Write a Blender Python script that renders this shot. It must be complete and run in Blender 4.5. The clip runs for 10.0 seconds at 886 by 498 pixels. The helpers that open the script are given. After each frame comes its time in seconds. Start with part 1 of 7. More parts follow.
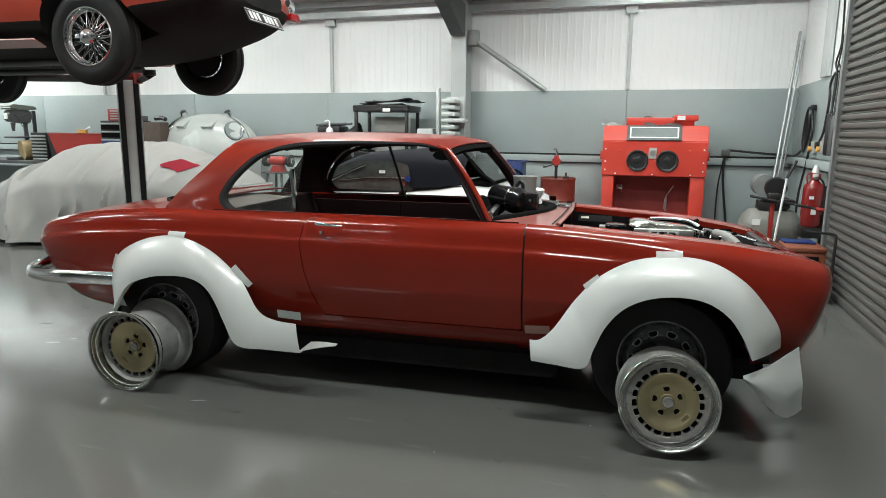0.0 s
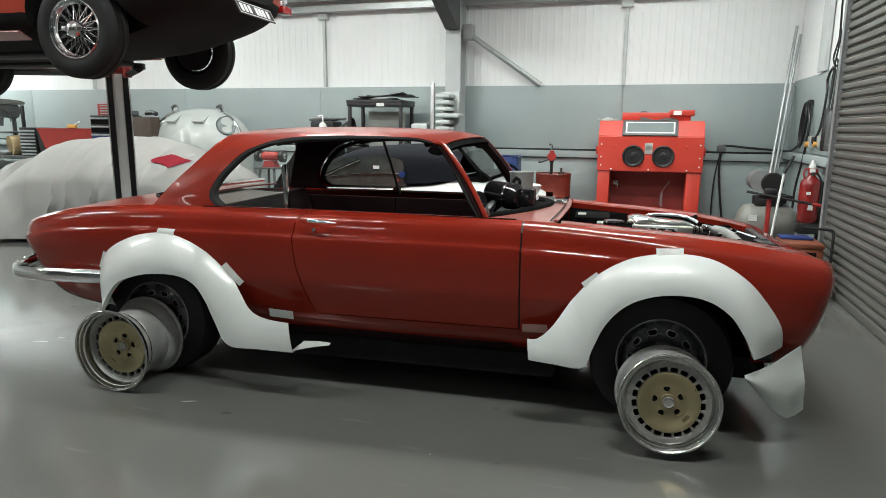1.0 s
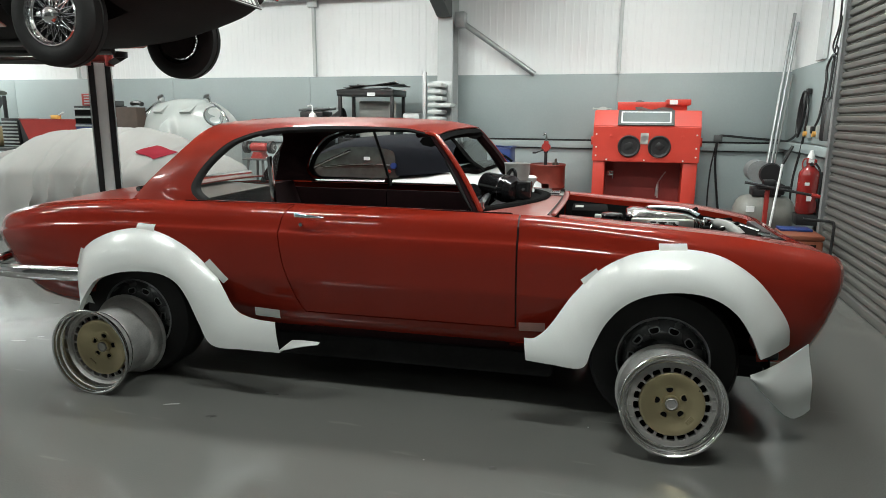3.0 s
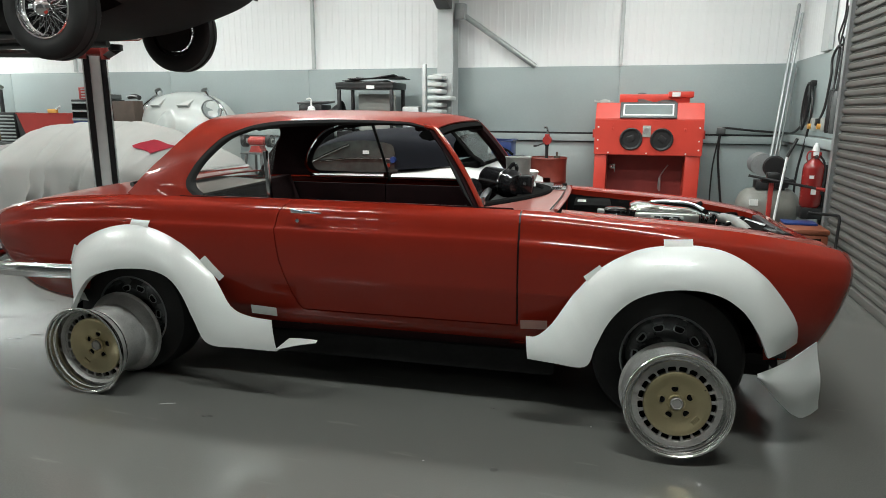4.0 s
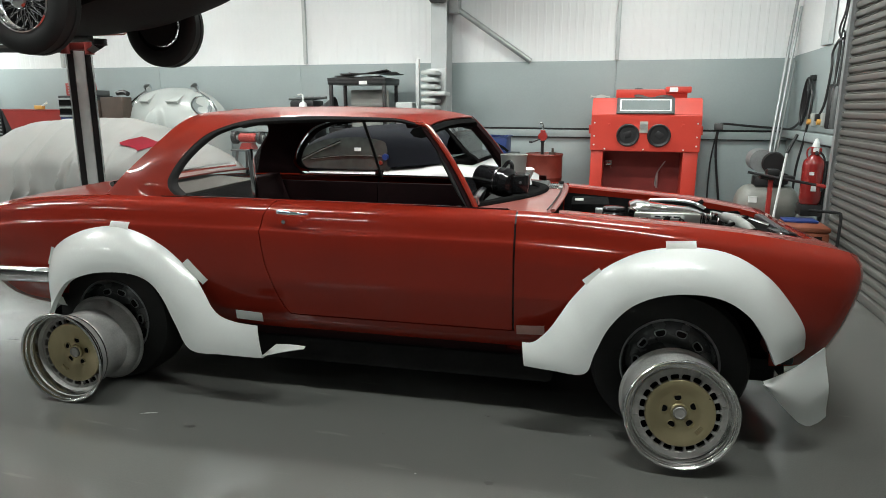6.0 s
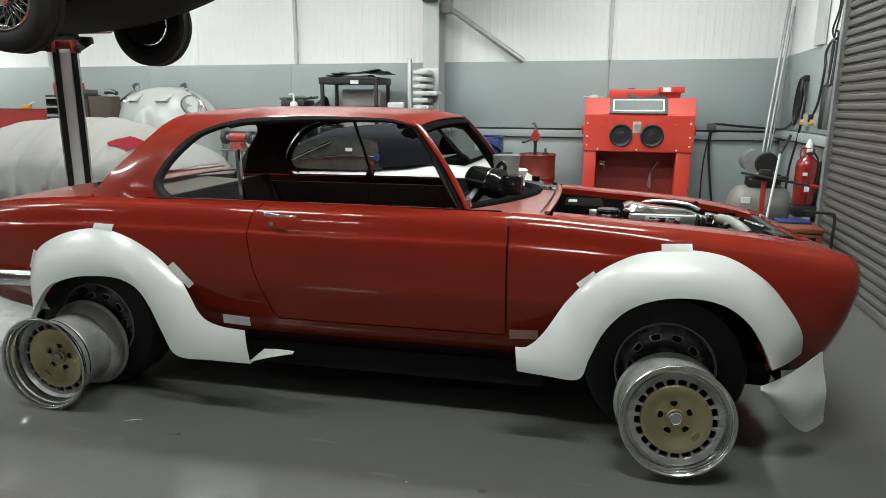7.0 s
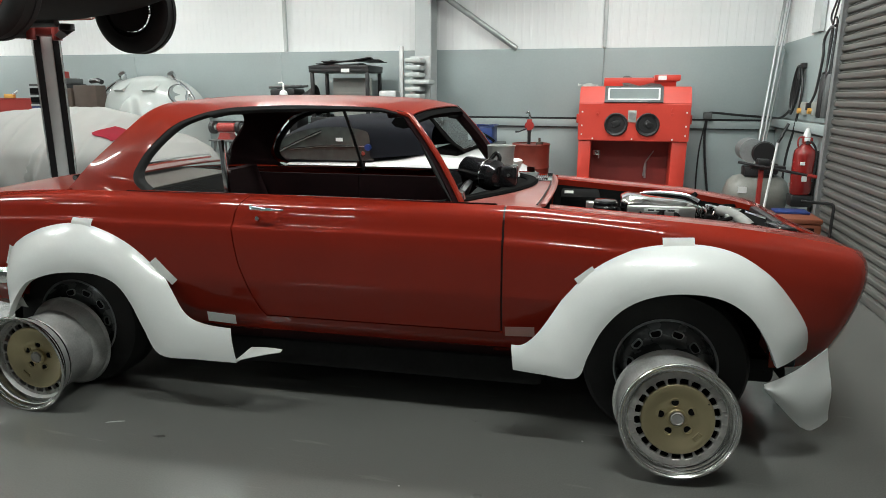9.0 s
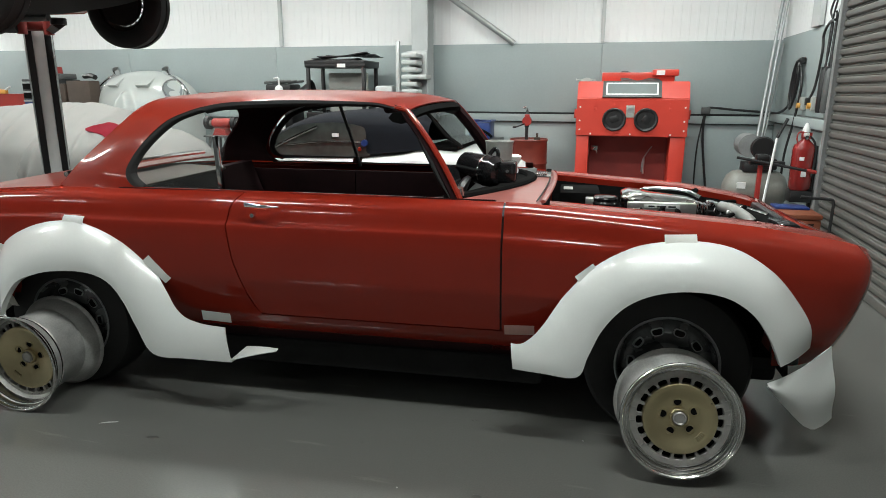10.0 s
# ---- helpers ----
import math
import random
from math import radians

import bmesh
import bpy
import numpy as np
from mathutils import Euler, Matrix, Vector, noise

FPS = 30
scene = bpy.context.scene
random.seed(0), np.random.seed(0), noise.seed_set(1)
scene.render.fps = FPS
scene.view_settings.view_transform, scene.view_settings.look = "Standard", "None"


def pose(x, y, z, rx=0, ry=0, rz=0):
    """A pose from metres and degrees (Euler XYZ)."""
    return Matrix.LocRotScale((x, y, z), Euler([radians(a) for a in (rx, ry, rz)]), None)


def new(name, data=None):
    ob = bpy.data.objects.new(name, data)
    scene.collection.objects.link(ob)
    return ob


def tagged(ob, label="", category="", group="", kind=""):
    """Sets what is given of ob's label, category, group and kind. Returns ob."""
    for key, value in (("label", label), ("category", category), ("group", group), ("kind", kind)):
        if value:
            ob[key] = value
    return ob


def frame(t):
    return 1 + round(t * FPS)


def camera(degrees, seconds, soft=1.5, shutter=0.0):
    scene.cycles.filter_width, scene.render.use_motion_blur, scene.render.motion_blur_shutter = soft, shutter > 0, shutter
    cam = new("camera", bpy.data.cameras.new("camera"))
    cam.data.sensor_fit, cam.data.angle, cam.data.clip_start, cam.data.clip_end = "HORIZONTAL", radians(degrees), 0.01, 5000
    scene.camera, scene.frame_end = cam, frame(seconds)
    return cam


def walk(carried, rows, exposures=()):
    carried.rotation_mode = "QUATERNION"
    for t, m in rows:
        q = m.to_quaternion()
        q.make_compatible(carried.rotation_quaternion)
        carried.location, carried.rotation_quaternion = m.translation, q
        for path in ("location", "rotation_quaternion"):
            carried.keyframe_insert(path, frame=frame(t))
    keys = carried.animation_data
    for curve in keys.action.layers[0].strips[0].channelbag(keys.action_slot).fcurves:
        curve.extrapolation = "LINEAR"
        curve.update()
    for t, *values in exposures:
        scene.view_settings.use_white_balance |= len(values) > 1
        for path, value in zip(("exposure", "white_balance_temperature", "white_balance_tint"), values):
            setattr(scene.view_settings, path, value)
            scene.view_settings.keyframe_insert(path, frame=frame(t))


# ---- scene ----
cam = camera(69.03, 10.0, soft=0.55)
PATH = [
    (0.0, 0.1005, -0.2945, 1.4300, 17.347, -10.280, 0.541),
    (0.5, 0.0854, -0.2630, 1.4280, 17.080, -10.484, 0.582),
    (1.0, 0.0719, -0.2311, 1.4265, 16.798, -10.679, 0.568),
    (1.5, 0.0598, -0.1987, 1.4255, 16.502, -10.898, 0.525),
    (2.0, 0.0489, -0.1660, 1.4249, 16.264, -11.111, 0.505),
    (2.5, 0.0392, -0.1332, 1.4247, 16.129, -11.254, 0.526),
    (4.0, 0.0156, -0.0349, 1.4255, 16.181, -12.117, 0.332),
    (4.5, 0.0091, -0.0027, 1.4261, 16.202, -12.245, 0.250),
    (5.0, 0.0031, 0.0290, 1.4268, 16.089, -12.392, 0.252),
    (5.5, -0.0027, 0.0602, 1.4274, 15.992, -12.485, 0.226),
    (7.0, -0.0194, 0.1488, 1.4287, 15.090, -12.504, 0.322),
    (7.5, -0.0252, 0.1762, 1.4287, 14.882, -12.669, 0.326),
    (8.0, -0.0315, 0.2025, 1.4284, 14.733, -12.916, 0.310),
    (8.5, -0.0382, 0.2273, 1.4277, 14.649, -13.180, 0.272),
    (9.0, -0.0456, 0.2507, 1.4266, 14.459, -13.434, 0.242),
    (9.5, -0.0538, 0.2725, 1.4250, 14.316, -13.676, 0.180),
    (10.0, -0.0630, 0.2925, 1.4228, 14.158, -13.815, 0.195),
]
walk(cam, [(t, pose(x, y, z, 90 + pitch, 0, yaw) @ pose(0, 0, 0, 0, 0, roll)) for t, x, y, z, yaw, pitch, roll in PATH],
     exposures=[(0.0, 0.0), (10.0, 0.0)])

# ---- light ----
world = bpy.data.worlds.new("workshop_air")
scene.world = world
world.use_nodes = True
world.node_tree.nodes["Background"].inputs[0].default_value = (0.75, 0.85, 0.9, 1)
world.node_tree.nodes["Background"].inputs[1].default_value = 0.01

# ceiling tubes: (x, y, z); each a 1.5 m twin fitting running along x or y
TUBES = [(-0.1, 4.35, 3.90, 1.0), (-2.9, 4.35, 3.90, 1.0), (-5.7, 4.35, 3.90, 1.2), (-8.5, 4.35, 3.90, 1.0),
         # back row: unseen fittings added to brighten the rear wall and left cladding
         (0.15, 6.7, 3.63, 0.74), (-3.6, 6.7, 3.63, 0.68), (-6.6, 7.3, 3.55, 0.30), (-11.5, 7.4, 3.54, 1.9),
         # near row; its fitting at x -7.4 is added to lift the left floor
         (0.35, 1.5, 4.21, 1.05), (-2.9, 1.5, 4.21, 0.80), (-7.4, 1.5, 4.21, 1.2),
         (-8.2, -2.4, 4.60, 0.3), (-10.6, -0.6, 4.45, 0.3), (-4.2, -4.9, 4.88, 0.3)]
LAMP_WATTS = 78.5
EMIT = 30.0

# ---- materials ----


def mat(name, base, rough=0.5, metal=0.0, var=0.12, scale=6.0, fine=60.0, bump=0.02, coat=0.0, spec=0.5, rvar=0.08, dirt=None, coat_rough=0.06):
    """A surface with blotches at one scale, grain at another, uneven gloss and a fine relief."""
    m = bpy.data.materials.new(name)
    m.use_nodes = True
    nt = m.node_tree
    bs = nt.nodes["Principled BSDF"]
    co = nt.nodes.new("ShaderNodeTexCoord")
    n1 = nt.nodes.new("ShaderNodeTexNoise")
    n1.inputs["Scale"].default_value, n1.inputs["Detail"].default_value = scale, 5
    n2 = nt.nodes.new("ShaderNodeTexNoise")
    n2.inputs["Scale"].default_value, n2.inputs["Detail"].default_value = fine, 3
    for n in (n1, n2):
        nt.links.new(co.outputs["Object"], n.inputs["Vector"])
    ad = nt.nodes.new("ShaderNodeMath")
    ad.operation = "MULTIPLY_ADD"
    nt.links.new(n2.outputs["Fac"], ad.inputs[0])
    ad.inputs[1].default_value = 0.4
    nt.links.new(n1.outputs["Fac"], ad.inputs[2])
    ramp = nt.nodes.new("ShaderNodeValToRGB")
    lo = [c * (1 - var) for c in base] if dirt is None else dirt
    hi = [min(1, c * (1 + var)) for c in base]
    ramp.color_ramp.elements[0].position, ramp.color_ramp.elements[1].position = 0.45, 0.95
    ramp.color_ramp.elements[0].color = (*lo, 1)
    ramp.color_ramp.elements[1].color = (*hi, 1)
    nt.links.new(ad.outputs[0], ramp.inputs[0])
    nt.links.new(ramp.outputs[0], bs.inputs["Base Color"])
    mr = nt.nodes.new("ShaderNodeMapRange")
    mr.inputs[3].default_value, mr.inputs[4].default_value = max(0.02, rough - rvar), min(1, rough + rvar)
    nt.links.new(n1.outputs["Fac"], mr.inputs[0])
    nt.links.new(mr.outputs[0], bs.inputs["Roughness"])
    bs.inputs["Metallic"].default_value = metal
    bs.inputs["Specular IOR Level"].default_value = spec
    bs.inputs["Coat Weight"].default_value = coat
    bs.inputs["Coat Roughness"].default_value = coat_rough
    if bump:
        bp = nt.nodes.new("ShaderNodeBump")
        bp.inputs["Strength"].default_value, bp.inputs["Distance"].default_value = bump, 0.01
        nt.links.new(n2.outputs["Fac"], bp.inputs["Height"])
        nt.links.new(bp.outputs[0], bs.inputs["Normal"])
    return m


def glow(name, col, strength):
    m = bpy.data.materials.new(name)
    m.use_nodes = True
    bs = m.node_tree.nodes["Principled BSDF"]
    bs.inputs["Base Color"].default_value = (0.8, 0.8, 0.8, 1)
    bs.inputs["Emission Color"].default_value = (*col, 1)
    bs.inputs["Emission Strength"].default_value = strength
    return m


def glass(name, tint=(0.9, 0.95, 0.95), rough=0.02):
    m = bpy.data.materials.new(name)
    m.use_nodes = True
    bs = m.node_tree.nodes["Principled BSDF"]
    bs.inputs["Base Color"].default_value = (*tint, 1)
    bs.inputs["Roughness"].default_value = rough
    bs.inputs["Transmission Weight"].default_value = 1.0
    bs.inputs["IOR"].default_value = 1.15
    return m


RED = mat("red_paint", (0.238, 0.0195, 0.010), 0.22, var=0.06, scale=2.5, fine=300, bump=0.0, coat=0.78, spec=0.05, rvar=0.04, coat_rough=0.015)
RED_ROOF = mat("red_paint_chalky", (0.235, 0.022, 0.012), 0.30, var=0.08, scale=5, fine=260, bump=0.0, coat=0.34, spec=0.1, rvar=0.05, coat_rough=0.04)
RED_DULL = mat("red_paint_dusty", (0.30, 0.075, 0.06), 0.36, var=0.12, scale=9, fine=200, bump=0.006, coat=0.6, coat_rough=0.08)
FLARE = mat("white_gelcoat", (0.70, 0.725, 0.71), 0.30, var=0.025, scale=3, fine=120, bump=0.0, coat=0.6, coat_rough=0.04)
TAPE = mat("masking_tape", (0.68, 0.69, 0.66), 0.7, var=0.06, scale=20, fine=200, bump=0.05)
RUBBER = mat("black_rubber", (0.012, 0.012, 0.012), 0.62, var=0.25, scale=12, fine=120, bump=0.03, spec=0.3)
BLACK = mat("black_plastic", (0.015, 0.015, 0.016), 0.4, var=0.2, scale=14, fine=150, bump=0.02)
BLACK_GLOSS = mat("black_gloss", (0.012, 0.012, 0.013), 0.12, var=0.2, scale=14, fine=150, bump=0.01)
DARK_TRIM = mat("dark_maroon_trim", (0.016, 0.0045, 0.0055), 0.95, var=0.25, scale=7, fine=90, bump=0.05, spec=0.2)
UNDER = mat("underseal", (0.014, 0.014, 0.014), 0.85, var=0.3, scale=8, fine=60, bump=0.1, spec=0.2)
CHROME = mat("chrome", (0.72, 0.73, 0.74), 0.12, metal=1.0, var=0.05, scale=10, fine=200, bump=0.003, rvar=0.05)
ALLOY = mat("polished_alloy", (0.56, 0.56, 0.545), 0.18, metal=1.0, var=0.05, scale=30, fine=240, bump=0.004, rvar=0.05)
ALLOY_RAW = mat("raw_alloy", (0.52, 0.52, 0.51), 0.38, metal=0.88, var=0.14, scale=12, fine=160, bump=0.012, rvar=0.08)
GOLD = mat("gold_paint", (0.48, 0.415, 0.255), 0.31, metal=0.85, var=0.08, scale=10, fine=300, bump=0.006)
STEEL_WHEEL = mat("dark_steel_wheel", (0.26, 0.27, 0.28), 0.40, metal=0.6, var=0.2, scale=14, fine=100, bump=0.02)
STEEL = mat("galvanised_steel", (0.42, 0.44, 0.44), 0.45, metal=0.7, var=0.12, scale=8, fine=60, bump=0.02)
GREY_PAINT = mat("pale_grey_steel_paint", (0.50, 0.53, 0.53), 0.5, var=0.06, scale=4, fine=60, bump=0.01)
DARK_STEEL = mat("dark_grey_steel", (0.10, 0.105, 0.105), 0.5, metal=0.3, var=0.15, scale=6, fine=60, bump=0.02)
BOARD = mat("grey_wall_board", (0.33, 0.385, 0.385), 0.55, var=0.05, scale=1.6, fine=40, bump=0.01, rvar=0.1)
CLAD = mat("white_cladding", (0.85, 0.87, 0.87), 0.42, var=0.02, scale=1.2, fine=30, bump=0.004)
ROOF = mat("roof_liner", (0.68, 0.70, 0.70), 0.6, var=0.04, scale=1.2, fine=30, bump=0.01)
# for the unseen front wall, kept dark so the car paint reflects little
DARK_WALL = mat("dark_plain_wall", (0.11, 0.115, 0.115), 0.7, var=0.06, scale=1.5, fine=30, bump=0.02)
BLOCK = mat("plain_wall", (0.55, 0.57, 0.57), 0.7, var=0.05, scale=1.5, fine=30, bump=0.02)
SHUTTER = mat("shutter_steel", (0.20, 0.197, 0.184), 0.40, metal=0.45, var=0.07, scale=3, fine=70, bump=0.01)
CAB_RED = mat("cabinet_red", (0.56, 0.050, 0.032), 0.38, var=0.06, scale=6, fine=160, bump=0.01, coat=0.2)
# darker cabinet red with the recess's shade painted in; also colours the lift carriage
CAB_DARK = mat("shaded_recess_and_carriage_red", (0.24, 0.03, 0.025), 0.5, var=0.15, scale=6, fine=120, bump=0.01)
TOOL_RED = mat("tool_chest_red", (0.33, 0.030, 0.024), 0.35, var=0.1, scale=8, fine=100, bump=0.01)
EXT_RED = mat("extinguisher_red", (0.23, 0.016, 0.014), 0.25, var=0.06, scale=8, fine=100, bump=0.005, coat=0.4)
CLOTH = mat("car_cover_cloth", (0.285, 0.285, 0.275), 0.85, var=0.06, scale=2.5, fine=220, bump=0.08, spec=0.2)
SILVER = mat("silver_paint", (0.41, 0.44, 0.425), 0.40, metal=0.0, var=0.03, scale=3, fine=200, bump=0.0, coat=0.85, coat_rough=0.03)
WHITE_CAR = mat("white_car_paint", (0.80, 0.81, 0.80), 0.2, var=0.02, scale=3, fine=200, bump=0.003, coat=0.5)
HOOD = mat("navy_hood_fabric", (0.007, 0.008, 0.012), 0.85, var=0.2, scale=8, fine=240, bump=0.08, spec=0.2)
PANE = glass("window_glass", (0.93, 0.96, 0.96), 0.01)
WHITE_PL = mat("white_plastic", (0.78, 0.79, 0.78), 0.4, var=0.04, scale=9, fine=100, bump=0.01)
ORANGE = mat("orange_brown_plastic", (0.21, 0.062, 0.030), 0.5, var=0.12, scale=8, fine=100, bump=0.03)
BLUE = mat("blue_plastic", (0.015, 0.040, 0.17), 0.4, var=0.12, scale=9, fine=90, bump=0.02)
YELLOW = mat("amber_plastic", (0.70, 0.36, 0.08), 0.5, var=0.1, scale=9, fine=90, bump=0.02)
BROWN = mat("brown_hardboard", (0.060, 0.042, 0.032), 0.7, var=0.2, scale=9, fine=90, bump=0.05)
TAN = mat("pale_wood", (0.40, 0.30, 0.16), 0.6, var=0.2, scale=9, fine=90, bump=0.04)
TANK = mat("grey_tank_paint", (0.36, 0.37, 0.345), 0.45, var=0.1, scale=5, fine=90, bump=0.01)
LENS = mat("lamp_lens_red", (0.35, 0.01, 0.01), 0.15, var=0.1, scale=20, fine=90, bump=0.01, coat=0.5)
TUBE_GLOW = glow("tube_glow", (0.95, 1.0, 0.97), EMIT)


def floor_material():
    """Grey floor paint: broad tonal drift, scuffs, dark spots and uneven gloss."""
    m = mat("grey_floor_paint", (0.124, 0.125, 0.118), 0.125, var=0.05, scale=0.7, fine=90, bump=0.003, rvar=0.03, spec=0.8)
    nt = m.node_tree
    bs = nt.nodes["Principled BSDF"]
    base = bs.inputs["Base Color"].links[0].from_socket
    base.node.color_ramp.elements[0].position, base.node.color_ramp.elements[1].position = 0.1, 1.0
    for n in nt.nodes:
        if n.bl_idname == "ShaderNodeTexNoise" and n.inputs["Scale"].default_value < 1:
            n.inputs["Detail"].default_value = 6.0
            n.inputs["Roughness"].default_value = 0.62
    co = nt.nodes.new("ShaderNodeTexCoord")
    vo = nt.nodes.new("ShaderNodeTexVoronoi")
    vo.inputs["Scale"].default_value = 1.3
    nt.links.new(co.outputs["Object"], vo.inputs["Vector"])
    sp = nt.nodes.new("ShaderNodeValToRGB")
    sp.color_ramp.elements[0].position, sp.color_ramp.elements[1].position = 0.016, 0.034
    sp.color_ramp.elements[0].color, sp.color_ramp.elements[1].color = (0.35, 0.32, 0.3, 1), (1, 1, 1, 1)
    nt.links.new(vo.outputs["Distance"], sp.inputs[0])
    no = nt.nodes.new("ShaderNodeTexNoise")
    no.inputs["Scale"].default_value, no.inputs["Detail"].default_value = 170, 2
    nt.links.new(co.outputs["Object"], no.inputs["Vector"])
    sc = nt.nodes.new("ShaderNodeValToRGB")
    sc.color_ramp.elements[0].position, sc.color_ramp.elements[1].position = 0.25, 0.75
    sc.color_ramp.elements[0].color, sc.color_ramp.elements[1].color = (0.88, 0.88, 0.88, 1), (1.12, 1.12, 1.12, 1)
    nt.links.new(no.outputs["Fac"], sc.inputs[0])
    # pale drag marks, short and thin
    mp = nt.nodes.new("ShaderNodeMapping")
    mp.inputs["Scale"].default_value, mp.inputs["Rotation"].default_value = (1.1, 9.0, 1.0), (0, 0, 0.35)
    nt.links.new(co.outputs["Object"], mp.inputs[0])
    ma = nt.nodes.new("ShaderNodeTexNoise")
    ma.inputs["Scale"].default_value, ma.inputs["Detail"].default_value = 2.2, 4
    nt.links.new(mp.outputs[0], ma.inputs["Vector"])
    mk = nt.nodes.new("ShaderNodeValToRGB")
    mk.color_ramp.elements[0].position, mk.color_ramp.elements[1].position = 0.65, 0.76
    mk.color_ramp.elements[0].color, mk.color_ramp.elements[1].color = (1, 1, 1, 1), (1.35, 1.35, 1.33, 1)
    nt.links.new(ma.outputs["Fac"], mk.inputs[0])
    out = base
    for r in (sp, sc, mk):
        mx = nt.nodes.new("ShaderNodeMix")
        mx.data_type, mx.blend_type = "RGBA", "MULTIPLY"
        mx.inputs[0].default_value = 1.0
        nt.links.new(out, mx.inputs[6])
        nt.links.new(r.outputs[0], mx.inputs[7])
        out = mx.outputs[2]
    nt.links.new(out, bs.inputs["Base Color"])
    return m


FLOOR = floor_material()

# ---- mesh helpers ----


def to_mesh(name, bm, material, smooth=35):
    me = bpy.data.meshes.new(name)
    bmesh.ops.recalc_face_normals(bm, faces=bm.faces)
    bm.to_mesh(me)
    bm.free()
    for m in material if isinstance(material, (list, tuple)) else (material,):
        me.materials.append(m)
    if smooth:
        for p in me.polygons:
            p.use_smooth = True
        me.set_sharp_from_angle(angle=radians(smooth))
    return me


def part(name, bm, material, parent=None, label="", m=None, smooth=35):
    ob = new(name, to_mesh(name, bm, material, smooth))
    if parent is not None:
        ob.parent = parent
    if m is not None:
        ob.matrix_basis = m
    if label:
        tagged(ob, label)
    return ob


def share(name, me, parent, m, label=""):
    ob = new(name, me)
    ob.parent = parent
    ob.matrix_basis = m
    if label:
        tagged(ob, label)
    return ob


def thing(name, label, category, m=None, group="", kind=""):
    ob = new(name)
    ob.empty_display_size = 0.1
    if m is not None:
        ob.matrix_basis = m
    return tagged(ob, label, category, group, kind)


def B():
    return bmesh.new()


def box(bm, x0, x1, y0, y1, z0, z1, bevel=0.0, m=None, seg=2):
    """A box between two corners, its edges rounded by bevel."""
    r = bmesh.ops.create_cube(bm, size=1.0)
    vs = r["verts"]
    for v in vs:
        v.co = Vector(((x0 + x1) / 2 + v.co.x * (x1 - x0), (y0 + y1) / 2 + v.co.y * (y1 - y0), (z0 + z1) / 2 + v.co.z * (z1 - z0)))
    if m is not None:
        bmesh.ops.transform(bm, matrix=m, verts=vs)
    if bevel:
        es = list({e for v in vs for e in v.link_edges})
        bmesh.ops.bevel(bm, geom=es, offset=bevel, segments=seg, profile=0.5, affect="EDGES")
    return bm


def frame_axes(d):
    d = Vector(d).normalized()
    a = Vector((0, 0, 1)) if abs(d.z) < 0.9 else Vector((1, 0, 0))
    s = d.cross(a).normalized()
    return s, s.cross(d).normalized()


def rod(bm, p0, p1, r0, r1=None, seg=12, caps=True):
    p0, p1 = Vector(p0), Vector(p1)
    r1 = r0 if r1 is None else r1
    s, u = frame_axes(p1 - p0)
    rings = []
    for p, r in ((p0, r0), (p1, r1)):
        rings.append([bm.verts.new(p + r * (math.cos(a) * s + math.sin(a) * u)) for a in [2 * math.pi * i / seg for i in range(seg)]])
    for i in range(seg):
        bm.faces.new((rings[0][i], rings[0][(i + 1) % seg], rings[1][(i + 1) % seg], rings[1][i]))
    if caps:
        bm.faces.new(rings[0][::-1])
        bm.faces.new(rings[1])
    return bm


def sweep(bm, pts, r, seg=8, closed=False, rx=None):
    """A tube along points; rx: its half width across, if not round."""
    pts = [Vector(p) for p in pts]
    n = len(pts)
    rings = []
    s = None
    for i, p in enumerate(pts):
        d = (pts[(i + 1) % n] - pts[i - 1]) if closed else (pts[min(i + 1, n - 1)] - pts[max(i - 1, 0)])
        d.normalize()
        if s is None:
            s, u = frame_axes(d)
        else:
            s = (s - d * s.dot(d)).normalized()
            u = s.cross(d).normalized()
        rings.append([bm.verts.new(p + (rx or r) * math.cos(a) * s + r * math.sin(a) * u) for a in [2 * math.pi * k / seg for k in range(seg)]])
    for i in range(n if closed else n - 1):
        a, b = rings[i], rings[(i + 1) % n]
        for k in range(seg):
            bm.faces.new((a[k], a[(k + 1) % seg], b[(k + 1) % seg], b[k]))
    if not closed:
        bm.faces.new(rings[0][::-1])
        bm.faces.new(rings[-1])
    return bm


def spline(pts, n=8):
    """Points on a smooth curve through pts."""
    P = [Vector(p) for p in pts]
    out = []
    for i in range(len(P) - 1):
        a, b, c, d = P[max(i - 1, 0)], P[i], P[i + 1], P[min(i + 2, len(P) - 1)]
        for k in range(n):
            t = k / n
            out.append(0.5 * ((2 * b) + (c - a) * t + (2 * a - 5 * b + 4 * c - d) * t * t + (3 * b - a - 3 * c + d) * t ** 3))
    return out + [P[-1]]


def grid(bm, fn, nu, nv, wrap=False):
    """Quads over fn(u, v), u and v from 0 to 1."""
    vs = [[bm.verts.new(fn(i / nu, j / nv)) for j in range(nv + 1)] for i in range(nu if wrap else nu + 1)]
    for i in range(nu):
        a, b = vs[i], vs[(i + 1) % len(vs)]
        for j in range(nv):
            bm.faces.new((a[j], b[j], b[j + 1], a[j + 1]))
    return vs


def lathe(bm, prof, seg=32, m=None, close=False):
    """Turns a profile of (radius, height) round the z axis."""
    n = len(prof)
    rings = []
    for i in range(seg):
        a = 2 * math.pi * i / seg
        rings.append([bm.verts.new((r * math.cos(a), r * math.sin(a), h)) for r, h in prof])
    for i in range(seg):
        a, b = rings[i], rings[(i + 1) % seg]
        for k in range(n if close else n - 1):
            bm.faces.new((a[k], b[k], b[(k + 1) % n], a[(k + 1) % n]))
    if m is not None:
        bmesh.ops.transform(bm, matrix=m, verts=[v for r in rings for v in r])
    return bm


